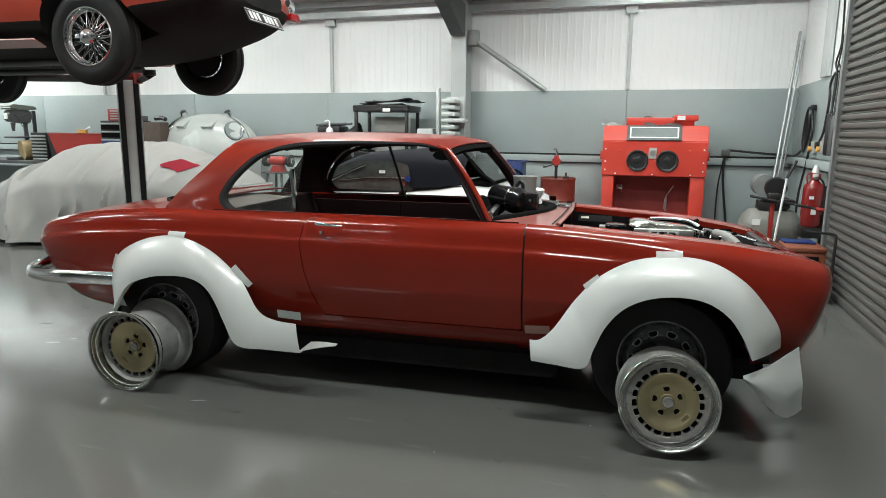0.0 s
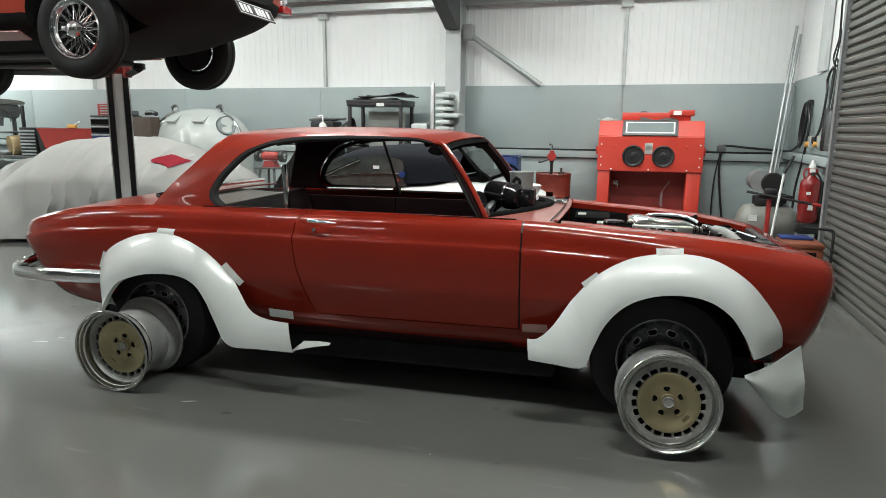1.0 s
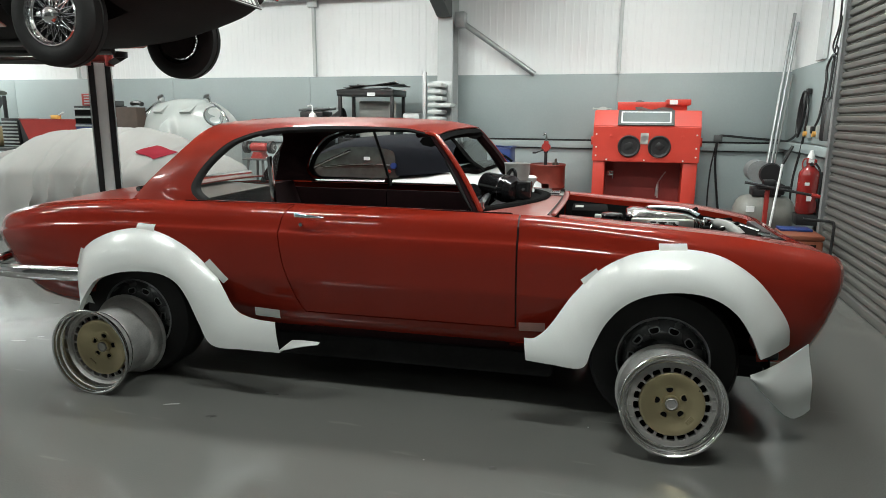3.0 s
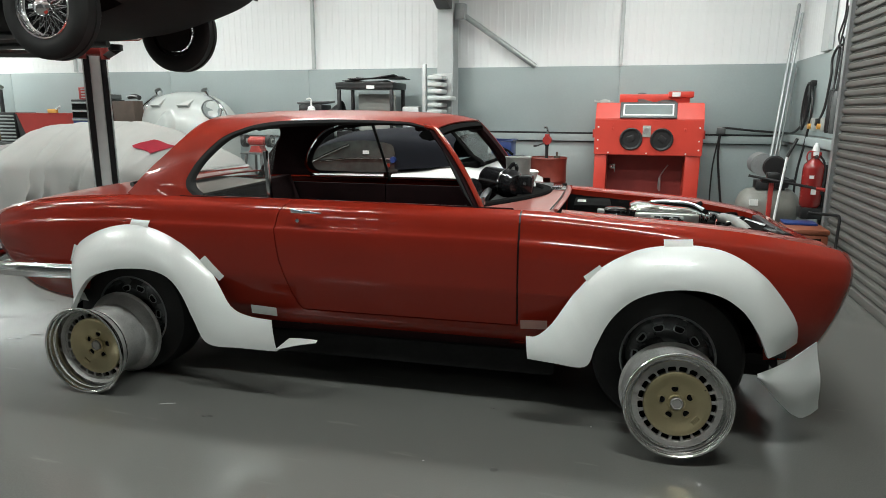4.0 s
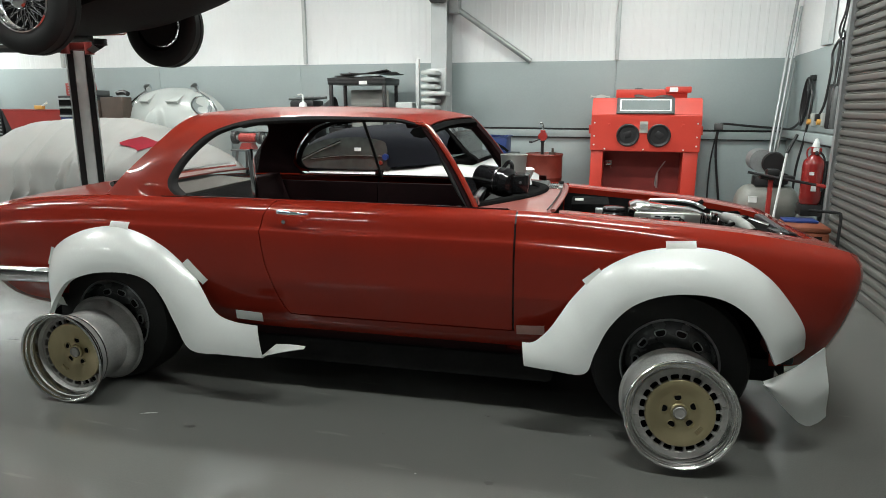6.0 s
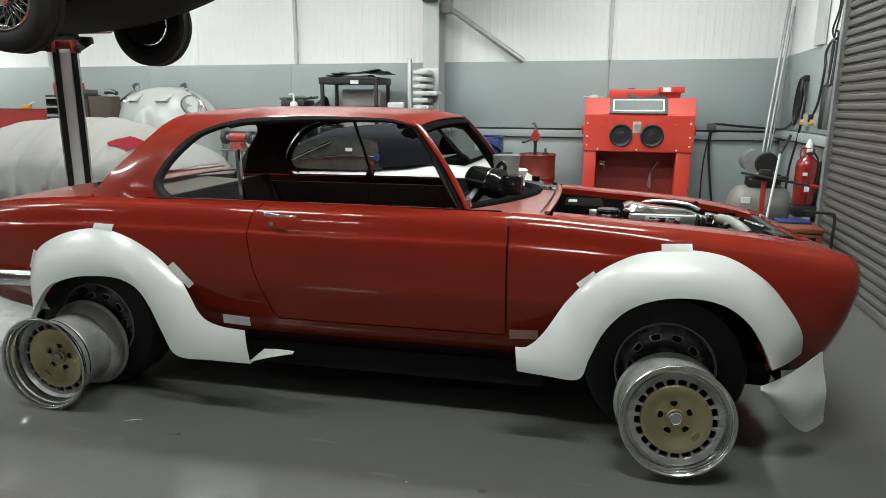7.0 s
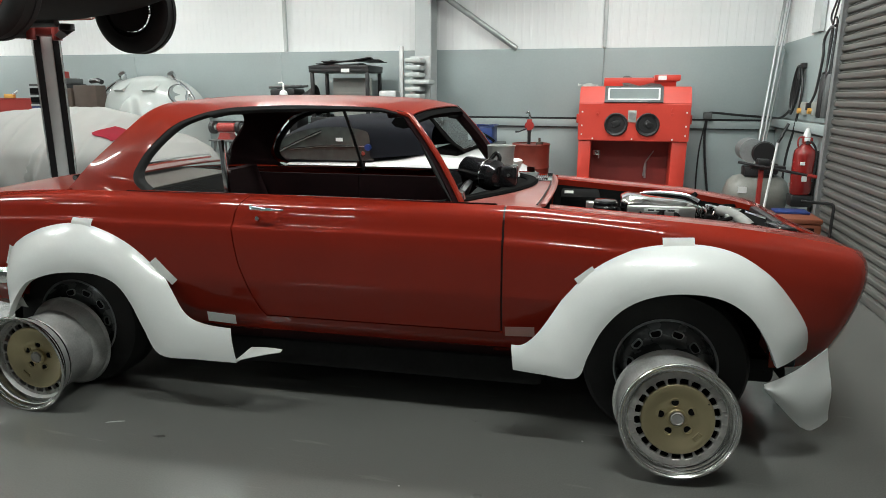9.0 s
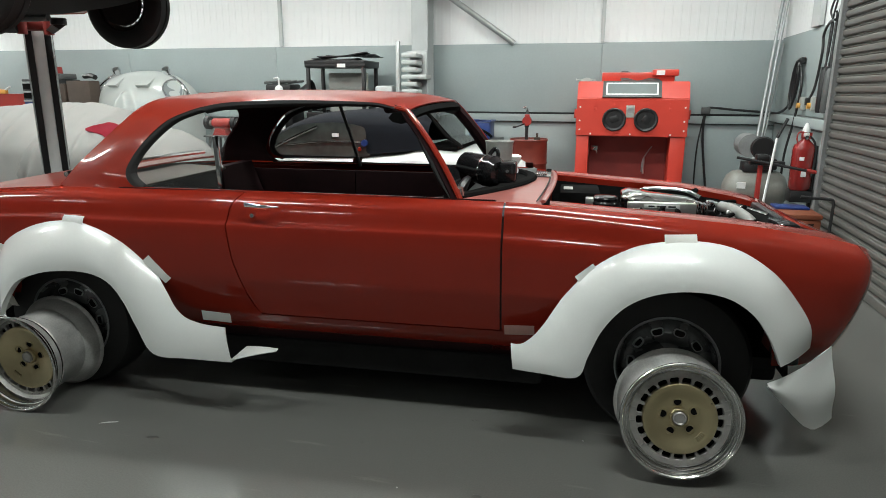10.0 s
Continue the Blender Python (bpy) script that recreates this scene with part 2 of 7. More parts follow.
def solid(bm, thick):
    bmesh.ops.recalc_face_normals(bm, faces=bm.faces)
    bmesh.ops.solidify(bm, geom=list(bm.faces), thickness=thick)
    return bm


def prism(bm, poly, axis, a0, a1):
    """A flat outline pushed out along an axis from a0 to a1."""
    def at(p, a):
        return {"x": (a, p[0], p[1]), "y": (p[0], a, p[1]), "z": (p[0], p[1], a)}[axis]
    A = [bm.verts.new(at(p, a0)) for p in poly]
    C = [bm.verts.new(at(p, a1)) for p in poly]
    bm.faces.new(A)
    bm.faces.new(C[::-1])
    for i in range(len(poly)):
        j = (i + 1) % len(poly)
        bm.faces.new((A[i], C[i], C[j], A[j]))
    return bm


def lerp(x, xs, ys):
    return float(np.interp(x, xs, ys))


def smooth_curve(xs, ys):
    """A smooth function through knots (monotone pieces)."""
    xs, ys = np.array(xs, float), np.array(ys, float)
    d = np.diff(ys) / np.diff(xs)
    g = np.zeros(len(xs))
    for i in range(1, len(xs) - 1):
        g[i] = 0 if d[i - 1] * d[i] <= 0 else 2 * d[i - 1] * d[i] / (d[i - 1] + d[i])
    g[0], g[-1] = d[0], d[-1]

    def f(x):
        x = min(max(x, xs[0]), xs[-1])
        i = min(max(int(np.searchsorted(xs, x)) - 1, 0), len(xs) - 2)
        h = xs[i + 1] - xs[i]
        t = (x - xs[i]) / h
        return float(ys[i] * (2 * t ** 3 - 3 * t * t + 1) + h * g[i] * (t ** 3 - 2 * t * t + t) + ys[i + 1] * (3 * t * t - 2 * t ** 3) + h * g[i + 1] * (t ** 3 - t * t))
    return f


def softened(f, x0, x1, sigma):
    """The same function with its kinks smoothed out over a length."""
    n = 4000
    xs = np.linspace(x0, x1, n)
    ys = np.array([f(x) for x in xs])
    h = (x1 - x0) / (n - 1)
    m = int(4 * sigma / h) + 1
    k = np.arange(-m, m + 1) * h
    g = np.exp(-(k / sigma) ** 2 / 2)
    pad = np.concatenate([2 * ys[0] - ys[m:0:-1], ys, 2 * ys[-1] - ys[-2:-m - 2:-1]])
    sm = np.convolve(pad, g / g.sum(), mode="valid")
    grad = np.gradient(sm, h)

    def smooth(x):
        t = min(max((x - x0) / h, 0.0), n - 1.0)
        i = min(int(t), n - 2)
        t -= i
        return float(sm[i] * (2 * t ** 3 - 3 * t * t + 1) + h * grad[i] * (t ** 3 - 2 * t * t + t) + sm[i + 1] * (3 * t * t - 2 * t ** 3) + h * grad[i + 1] * (t ** 3 - t * t))
    return smooth


# ---- structure ----
XR, YB, XL, YF = 1.85, 8.8, -13.5, -6.0   # right, back, left and front walls


def structure(name, bm, material, label="", smooth=35):
    return tagged(part(name, bm, material, smooth=smooth), label, "", "", "structure")


floor = structure("floor", box(B(), XL - 0.3, XR + 0.5, YF - 0.3, YB + 0.3, -0.2, 0), FLOOR, "grey painted concrete floor with scuffs and stains", 0)


STAIN = mat("dark_floor_stain", (0.045, 0.043, 0.040), 0.45, var=0.3, scale=30, fine=200, bump=0.02)
SCUFF = mat("pale_floor_scuff", (0.34, 0.34, 0.33), 0.5, var=0.3, scale=40, fine=200, bump=0.02)


def floor_mark(x, y, long, wide, turn, material, seed):
    """An irregular dab on the floor paint."""
    rnd = random.Random(seed)
    bm = B()
    ring = []
    for k in range(14):
        a = 2 * math.pi * k / 14
        r = rnd.uniform(0.65, 1.15)
        ring.append((long * r * math.cos(a), wide * r * math.sin(a)))
    lo = [bm.verts.new((a, b, 0.0002)) for a, b in ring]
    hi = [bm.verts.new((a * 0.9, b * 0.9, 0.0012)) for a, b in ring]
    bm.faces.new(hi)
    for k in range(14):
        bm.faces.new((lo[k], lo[(k + 1) % 14], hi[(k + 1) % 14], hi[k]))
    part("stain" if material is STAIN else "scuff", bm, material, floor, m=pose(x, y, 0, 0, 0, turn))


for x, y, long, wide, turn, material in (
        (-1.845, 2.366, 0.030, 0.012, 10, STAIN),
        (-2.062, 2.675, 0.008, 0.006, 0, STAIN),
        (-1.709, 2.685, 0.050, 0.007, -4, STAIN),
        (-0.563, 2.846, 0.012, 0.005, 0, STAIN),
        (-0.976, 2.552, 0.008, 0.005, 0, STAIN),
        (-0.444, 2.303, 0.018, 0.018, 0, STAIN),
        (-1.414, 1.690, 0.008, 0.008, 0, STAIN),
        (-4.086, 3.234, 0.075, 0.010, 12, STAIN),
        (0.018, 2.164, 0.008, 0.006, 0, STAIN),
        (-4.166, 3.653, 0.060, 0.006, 0, STAIN),
        (-2.118, 2.424, 0.045, 0.006, 25, SCUFF),
        (-0.086, 2.789, 0.005, 0.005, 0, SCUFF),
        (-0.738, 2.286, 0.005, 0.004, 0, SCUFF),
        (-3.670, 2.920, 0.050, 0.009, 20, SCUFF),
        (-3.606, 3.019, 0.030, 0.005, 20, SCUFF)):
    floor_mark(x, y, long, wide, turn, material, x)


def roof_z(y):
    return 3.42 + 0.135 * (YB - y)


def ceiling():
    bm = B()
    n = 150
    pts = []
    for i in range(n + 1):
        x = XL - 0.3 + (XR + 0.9 - XL) * i / n
        pts.append((x, 0.03 if i % 4 in (1, 2) else 0.0))
    for (xa, ha), (xb, hb) in zip(pts, pts[1:]):
        vs = [bm.verts.new((x, y, roof_z(y) + h)) for x, y, h in ((xa, YF - 0.3, ha), (xb, YF - 0.3, hb), (xb, YB + 0.3, hb), (xa, YB + 0.3, ha))]
        bm.faces.new(vs)
    bmesh.ops.remove_doubles(bm, verts=bm.verts, dist=1e-4)
    for k in range(8):
        y = YB - 0.9 - k * 1.7
        box(bm, XL, XR, y - 0.035, y + 0.035, roof_z(y) - 0.2, roof_z(y) - 0.005)
    structure("ceiling", bm, ROOF, "pale profiled roof lining with steel purlins", 0)


ceiling()


def cladding(name, along, fixed, a0, a1, z0, z1, inward):
    """White profiled sheet: narrow upright ribs every 0.1 m."""
    bm = B()
    prof = []
    a = a0
    while a < a1:
        for da, h in ((0.0, 0.0), (0.062, 0.0), (0.07, 0.0022), (0.092, 0.0022)):
            prof.append((min(a + da, a1), h))
        a += 0.1
    prof.append((a1, 0.0))
    vs = []
    for p, h in prof:
        q = fixed + inward * h
        vs.append([bm.verts.new((p, q, z) if along == "x" else (q, p, z)) for z in (z0, z1)])
    for i in range(len(vs) - 1):
        bm.faces.new((vs[i][0], vs[i + 1][0], vs[i + 1][1], vs[i][1]))
    return structure(name, bm, CLAD, "white profiled steel wall cladding with upright ribs", 0)


wall_back = structure("wall_back", box(B(), XL - 0.3, XR + 0.5, YB, YB + 0.25, 0, 3.6), BLOCK, "plain wall behind boards and cladding")
structure("wall_left", box(B(), XL - 0.3, XL, YF, YB, 0, 5.6), BLOCK, "plain pale wall")
# front wall is added out of view; its dark tone dims reflections on the coupe
structure("wall_front", box(B(), XL - 0.3, XR + 0.5, YF - 0.3, YF, 0, 5.8), DARK_WALL, "unseen wall added behind the camera, dark to dim reflections")
bm = B()
box(bm, XR, XR + 0.3, 6.56, YB, 0, 5.6)
box(bm, XR, XR + 0.3, YF, -1.0, 0, 5.6)
box(bm, XR, XR + 0.3, -1.0, 6.56, 3.9, 5.6)
structure("wall_right", bm, BLOCK, "plain pale wall beside the roller shutter")
cladding("wall_back_cladding", "x", YB - 0.004, XL, XR, 2.0, 3.55, -1)
cladding("wall_right_cladding", "y", XR - 0.004, 6.58, YB - 0.02, 2.0, 4.2, -1)


def boards():
    """Grey boards: a lower course, a ledge with a dark joint, an upper course with butt joints."""
    edges = [XL, -10.2, -7.0, -4.6, -2.52, -0.2, XR - 0.02]
    for a, b in zip(edges, edges[1:]):
        part("panel", box(B(), a + 0.002, b - 0.002, YB - 0.03, YB - 0.006, 1.16, 2.0, 0.003), BOARD, wall_back)
        part("panel", box(B(), a + 0.002, b - 0.002, YB - 0.03, YB - 0.006, 0.0, 1.035, 0.003), BOARD, wall_back)
    part("rail", box(B(), XL, XR - 0.02, YB - 0.085, YB - 0.031, 1.045, 1.135, 0.006), BOARD, wall_back, "grey painted rail with a dark joint above")
    part("joint", box(B(), XL, XR - 0.02, YB - 0.028, YB - 0.007, 1.136, 1.159), BLACK, wall_back)
    part("joint", box(B(), XL, XR - 0.02, YB - 0.028, YB - 0.007, 1.0355, 1.0445), BLACK, wall_back)


boards()
wall_side = structure("wall_right_boards", box(B(), XR - 0.03, XR - 0.006, 6.565, YB - 0.032, 1.19, 2.02, 0.003), BOARD, "grey board on the wall beside the shutter")
part("panel", box(B(), XR - 0.03, XR - 0.006, 6.565, YB - 0.088, 0, 1.06, 0.003), BOARD, wall_side)
part("rail", box(B(), XR - 0.10, XR - 0.031, 6.64, YB - 0.09, 1.09, 1.18, 0.006), BOARD, wall_side)
part("joint", box(B(), XR - 0.026, XR - 0.008, 6.64, YB - 0.09, 1.061, 1.089), BLACK, wall_side)


GUIDE_GREY = mat("worn_grey_steel", (0.26, 0.27, 0.27), 0.5, metal=0.3, var=0.2, scale=6, fine=60, bump=0.02)


def shutter():
    sh = thing("door_1", "closed grey steel roller shutter with curved slats", "", kind="structure")
    pitch = 0.0745
    prof = [(-0.016, 0.0), (-0.018, 0.010), (0.004, 0.0105), (0.011, 0.0145), (0.017, 0.030), (0.017, 0.047), (0.012, 0.0555), (-0.004, 0.0570), (-0.004, 0.0610), (0.011, 0.0620), (0.004, 0.067), (-0.016, 0.0735)]
    bm = B()
    y0, y1 = -1.0, 6.5
    for (d0, z0), (d1, z1) in zip(prof, prof[1:]):
        vs = [bm.verts.new((-d, y, z)) for d, y, z in ((d0, y0, z0), (d0, y1, z0), (d1, y1, z1), (d1, y0, z1))]
        bm.faces.new(vs)
    bmesh.ops.remove_doubles(bm, verts=bm.verts, dist=1e-5)
    me = to_mesh("slat", bm, SHUTTER, 30)
    for k in range(52):
        share("slat", me, sh, pose(1.775, 0, 0.07 + k * pitch))
    part("bottom_bar", box(B(), 1.745, 1.80, y0, y1, 0.004, 0.07, 0.006), SHUTTER, sh)
    bm = B()
    box(bm, 1.735, 1.835, 6.502, 6.553, 0, 3.9, 0.004)
    box(bm, 1.725, 1.734, 6.484, 6.553, 0, 3.9, 0.002)
    part("guide", bm, GUIDE_GREY, sh, "grey steel guide channel")
    part("backing", box(B(), 1.80, 1.83, y0, 6.5, 0, 3.95), DARK_STEEL, sh)
    bm = B()
    for k in range(24):
        z = 0.2 + k * 0.149
        rod(bm, (1.762, 6.465, z), (1.752, 6.465, z), 0.010, 0.007, 8)
    part("end_lock", bm, SHUTTER, sh)


shutter()


def steelwork():
    bm = B()
    box(bm, -2.545, -2.335, YB - 0.33, YB - 0.318, 0, 3.45)
    box(bm, -2.545, -2.335, YB - 0.052, YB - 0.04, 0, 3.45)
    box(bm, -2.446, -2.434, YB - 0.318, YB - 0.052, 0, 3.45)
    structure("column", bm, GREY_PAINT, "pale grey steel column of I section", 0)
    bm = B()
    d = Vector((0, -1, 0.135)).normalized()
    n = Vector((0, 0.134, 0.991))
    p = Vector((-2.44, YB - 0.2, 3.26))
    for off, hw, hh in ((-0.15, 0.085, 0.006), (0.13, 0.085, 0.006), (-0.01, 0.006, 0.14)):
        a, b = p + n * off, p + n * off + d * 14
        vs = []
        for q in (a, b):
            vs.append([bm.verts.new(q + Vector((sx * hw, 0, 0)) + n * (sz * hh)) for sx, sz in ((-1, -1), (1, -1), (1, 1), (-1, 1))])
        for i in range(4):
            bm.faces.new((vs[0][i], vs[0][(i + 1) % 4], vs[1][(i + 1) % 4], vs[1][i]))
        bm.faces.new(vs[0])
        bm.faces.new(vs[1])
    prism(bm, [(YB - 0.33, 3.12), (YB - 0.33, 2.72), (YB - 0.42, 2.72), (YB - 1.9, 3.38)], "x", -2.53, -2.35)
    structure("rafter", bm, DARK_STEEL, "dark grey steel rafter with a haunch at the column", 0)
    bm = B()
    for z, w in ((3.05, 0.06), (3.2, 0.06)):
        box(bm, XL, -2.55, YB - 0.1 - w, YB - 0.1, z, z + 0.1, 0.01)
        box(bm, -2.33, XR - 0.01, YB - 0.1 - w, YB - 0.1, z, z + 0.1, 0.01)
    structure("trim", bm, STEEL, "galvanised eaves rail along the top of the wall", 0)
    for x in (-8.79, -4.5, -0.2):
        bm = B()
        box(bm, x - 0.022, x + 0.022, YB - 0.07, YB - 0.02, 2.005, 3.05, 0.004)
        box(bm, x - 0.075, x + 0.075, YB - 0.1, YB - 0.03, 2.96, 3.05, 0.006)
        structure("cladding_post", bm, GREY_PAINT, "slim pale grey post on the cladding", 0)
    bm = B()
    rod(bm, (-2.28, YB - 0.18, 2.69), (-1.28, YB - 0.05, 2.002), 0.036, seg=14)
    box(bm, -2.333, -2.2, YB - 0.26, YB - 0.10, 2.60, 2.80, 0.01)
    structure("wall_brace", bm, STEEL, "round galvanised wall brace with an end plate")
    bm = B()
    box(bm, XR - 0.06, XR - 0.016, 7.34, 7.60, 2.03, 4.2, 0.004)
    structure("corner_column", bm, GREY_PAINT, "pale grey steel post against the side wall", 0)


steelwork()


def lamps():
    for x, y, z, power in TUBES:
        l = thing("ceiling_light", "twin-tube fluorescent batten out of view under the roof, some added as fill", "lamp", pose(x, y, z), "ceiling lights")
        part("body", box(B(), -0.78, 0.78, -0.05, 0.05, 0.0, 0.06, 0.008), WHITE_PL, l)
        for s in (-0.045, 0.045):
            part("tube", rod(B(), (-0.74, s, -0.02), (0.74, s, -0.02), 0.014, seg=10), TUBE_GLOW, l)
        part("hanger", rod(B(), (-0.6, 0, 0.06), (-0.6, 0, roof_z(y) - z), 0.006, seg=6), STEEL, l)
        part("hanger", rod(B(), (0.6, 0, 0.06), (0.6, 0, roof_z(y) - z), 0.006, seg=6), STEEL, l)
        d = bpy.data.lights.new("tube_light", "AREA")
        d.shape, d.size, d.size_y, d.energy, d.color = "RECTANGLE", 1.5, 0.12, LAMP_WATTS * power, (0.95, 1.0, 0.955)
        o = new("tube_light", d)
        o.matrix_basis = pose(x, y, z - 0.045)


lamps()

# ---- the red coupe ----
# shelf board, its colour lowered to stand for shade under the roof
SHELF = mat("shaded_grey_brown_board", (0.10, 0.085, 0.07), 0.7, var=0.25, scale=9, fine=90, bump=0.05)
RIM_DARK = mat("dark_grey_steel_rim", (0.11, 0.115, 0.117), 0.27, metal=0.5, var=0.25, scale=14, fine=100, bump=0.02)
HOSE_GREY = mat("grey_rubber_hose", (0.20, 0.20, 0.19), 0.5, var=0.2, scale=14, fine=150, bump=0.02)
MIRROR_CHROME = mat("bright_chrome", (0.78, 0.78, 0.78), 0.06, metal=1.0, var=0.04, scale=10, fine=200, bump=0.0, rvar=0.03)
# transparent pane with a faint grey film, both dust and painted-in reflection
DUSTY = bpy.data.materials.new("dusty_glass")
DUSTY.use_nodes = True
_nt = DUSTY.node_tree
_mix, _clear, _noise, _fac = (_nt.nodes.new(n) for n in ("ShaderNodeMixShader", "ShaderNodeBsdfTransparent", "ShaderNodeTexNoise", "ShaderNodeMapRange"))
_film = _nt.nodes["Principled BSDF"]
_film.inputs["Base Color"].default_value = (0.45, 0.46, 0.45, 1)
_film.inputs["Roughness"].default_value = 0.12
_noise.inputs["Scale"].default_value = 7
_fac.inputs[3].default_value, _fac.inputs[4].default_value = 0.02, 0.09
_nt.links.new(_noise.outputs["Fac"], _fac.inputs[0])
_nt.links.new(_fac.outputs[0], _mix.inputs[0])
_nt.links.new(_clear.outputs[0], _mix.inputs[1])
_nt.links.new(_film.outputs[0], _mix.inputs[2])
_nt.links.new(_mix.outputs[0], _nt.nodes["Material Output"].inputs["Surface"])
POT_GREY = mat("dull_tin", (0.46, 0.47, 0.45), 0.34, metal=0.2, var=0.15, scale=12, fine=120, bump=0.01)
BARREL = mat("cast_alloy_barrel", (0.50, 0.50, 0.485), 0.33, metal=0.35, var=0.3, scale=9, fine=140, bump=0.012, rvar=0.1)
RING_DULL = mat("dull_brown_grey_alloy", (0.36, 0.352, 0.335), 0.40, metal=0.4, var=0.2, scale=16, fine=200, bump=0.01)
SLOT_BLACK = mat("matt_black_steel", (0.007, 0.007, 0.007), 0.85, var=0.2, scale=14, fine=150, bump=0.02, spec=0.02)
CAR = pose(0.180, 3.680, 0, 0, 0, 3.34)
car = thing("coupe_car", "red coupe without bonnet or glass, white arch flares taped on", "car", CAR)

top_z = smooth_curve([-3.84, -3.80, -3.74, -3.66, -3.55, -3.36, -3.1, -2.7, -1.8, -0.69, -0.2, 0.25, 0.48, 0.62, 0.72, 0.78, 0.85],
                     [0.75, 0.80, 0.845, 0.872, 0.897, 0.932, 0.962, 0.985, 0.99, 0.985, 0.957, 0.925, 0.893, 0.868, 0.835, 0.79, 0.72])
half_w = smooth_curve([-3.84, -3.82, -3.79, -3.75, -3.69, -3.58, -3.4, -3.0, -2.5, -1.5, 0.0, 0.33, 0.53, 0.675, 0.73, 0.767, 0.797, 0.845, 0.92, 1.05],
                      [0.30, 0.46, 0.60, 0.69, 0.745, 0.785, 0.822, 0.86, 0.885, 0.89, 0.885, 0.878, 0.862, 0.83, 0.77, 0.65, 0.44, 0.26, 0.12, 0.05])
half_w = softened(half_w, -3.84, 1.05, 0.024)
top_z = softened(top_z, -3.84, 0.85, 0.03)
DEPTHS = ([0.0, 0.20, 0.30, 0.36, 0.41, 0.45, 0.62, 0.78, 0.84, 0.855, 0.8605, 0.8645, 0.869, 0.878, 0.93, 0.965, 0.985], [0.60, 0.34, 0.195, 0.118, 0.072, 0.055, 0.015, 0.0, 0.0005, 0.0015, 0.0035, 0.0070, 0.0105, 0.0145, 0.026, 0.048, 0.105])


WING = ([0.0, 0.20, 0.30, 0.36, 0.41, 0.45, 0.62, 0.78, 0.84, 0.855, 0.8645, 0.878, 0.90, 0.925, 0.945, 0.96, 0.972, 0.985], [0.60, 0.34, 0.195, 0.118, 0.072, 0.055, 0.015, 0.0, 0.001, 0.006, 0.014, 0.022, 0.026, 0.030, 0.036, 0.047, 0.064, 0.105])
plain_depth = softened(smooth_curve([0.0, 0.20, 0.32, 0.45, 0.62, 0.80, 0.90, 0.95, 0.985], [0.30, 0.22, 0.13, 0.055, 0.012, 0.002, 0.018, 0.045, 0.105]), 0.0, 0.985, 0.012)


def side_y(x, z):
    """Half width of the body at x and height z; tail and nose tuck in below."""
    zt = top_z(x)
    q = z + (0.985 - zt) * min(1.0, max(0.0, (z - 0.4) / max(0.05, zt - 0.4)))
    low = 0.5 * ((0.74 - z) + math.sqrt((0.74 - z) ** 2 + 0.004))
    xx = x - 0.40 * max(0.0, 0.74 - z) * (1.0 if x < -3.0 else 0.0) * min(1, max(0, (-3.0 - x) / 0.5))
    k = min(1.0, max(0.0, (x - 0.25) / 0.4))
    k = k * k * (3 - 2 * k)
    xx += 0.27 * low * k
    fade = min(1.0, max(0.0, (x + 0.35) / 0.50))
    fade = fade * fade * (3 - 2 * fade)
    cut = lerp(q, *(WING if x > -0.678 else DEPTHS))
    return half_w(xx) - cut * (1 - fade) - plain_depth(q) * fade


def arch(x, cx, cz, r):
    d = r * r - (x - cx) ** 2
    return cz + math.sqrt(d) if d > 0 else 0.0


def sill_z(x):
    low = lerp(x, [-3.85, -3.70, -3.59, -3.5, -3.38, -3.2, -2.0, -0.6, 0.5, 0.7, 0.9], [0.60, 0.56, 0.49, 0.42, 0.385, 0.36, 0.30, 0.30, 0.36, 0.43, 0.5])
    return max(low, arch(x, 0.0, 0.33, 0.40), arch(x, -2.68, 0.31, 0.41))


def rear_edge(z):
    return lerp(z, [0.44, 0.47, 0.55, 0.70, 0.86, 0.94, 0.985], [-1.735, -1.765, -1.80, -1.845, -1.862, -1.845, -1.815])


CREASE = (0.84, 0.855, 0.8605, 0.8645, 0.869, 0.878, 0.90, 0.925, 0.945, 0.960, 0.972, 0.980, 0.985)


def level(x, q):
    """The height at which a section line of the side lies at x."""
    zt = top_z(x)
    return q if q < 0.4 else 0.4 + (q - 0.4) / (1 + (0.985 - zt) / max(0.05, zt - 0.4))


def skin(bm, s, x0, x1, nx, nz, zlow, ztop=None, bias=1.0):
    """A piece of the side skin between two edges, given as numbers or functions of height; rows follow the waist crease."""
    def f(u, v):
        u = 1 - (1 - u) ** bias
        xa = (x0(0.7) if callable(x0) else x0)
        xb = (x1(0.7) if callable(x1) else x1)
        xm = xa + (xb - xa) * u
        zl = zlow(xm) if callable(zlow) else zlow
        k = round(v * (nz + len(CREASE)))
        if ztop is not None:
            z = zl + (ztop - zl) * v
        elif k <= nz:
            z = zl + (level(xm, 0.83) - zl) * k / nz
            z = max(z, zl) if zl < level(xm, 0.83) else zl
        else:
            z = max(zl, level(xm, CREASE[k - nz - 1]))
        xa = x0(z) if callable(x0) else x0
        xb = x1(z) if callable(x1) else x1
        x = xa + (xb - xa) * u
        z = min(z, top_z(x))
        return (x, s * side_y(x, z), z)
    return grid(bm, f, nx, nz + len(CREASE))


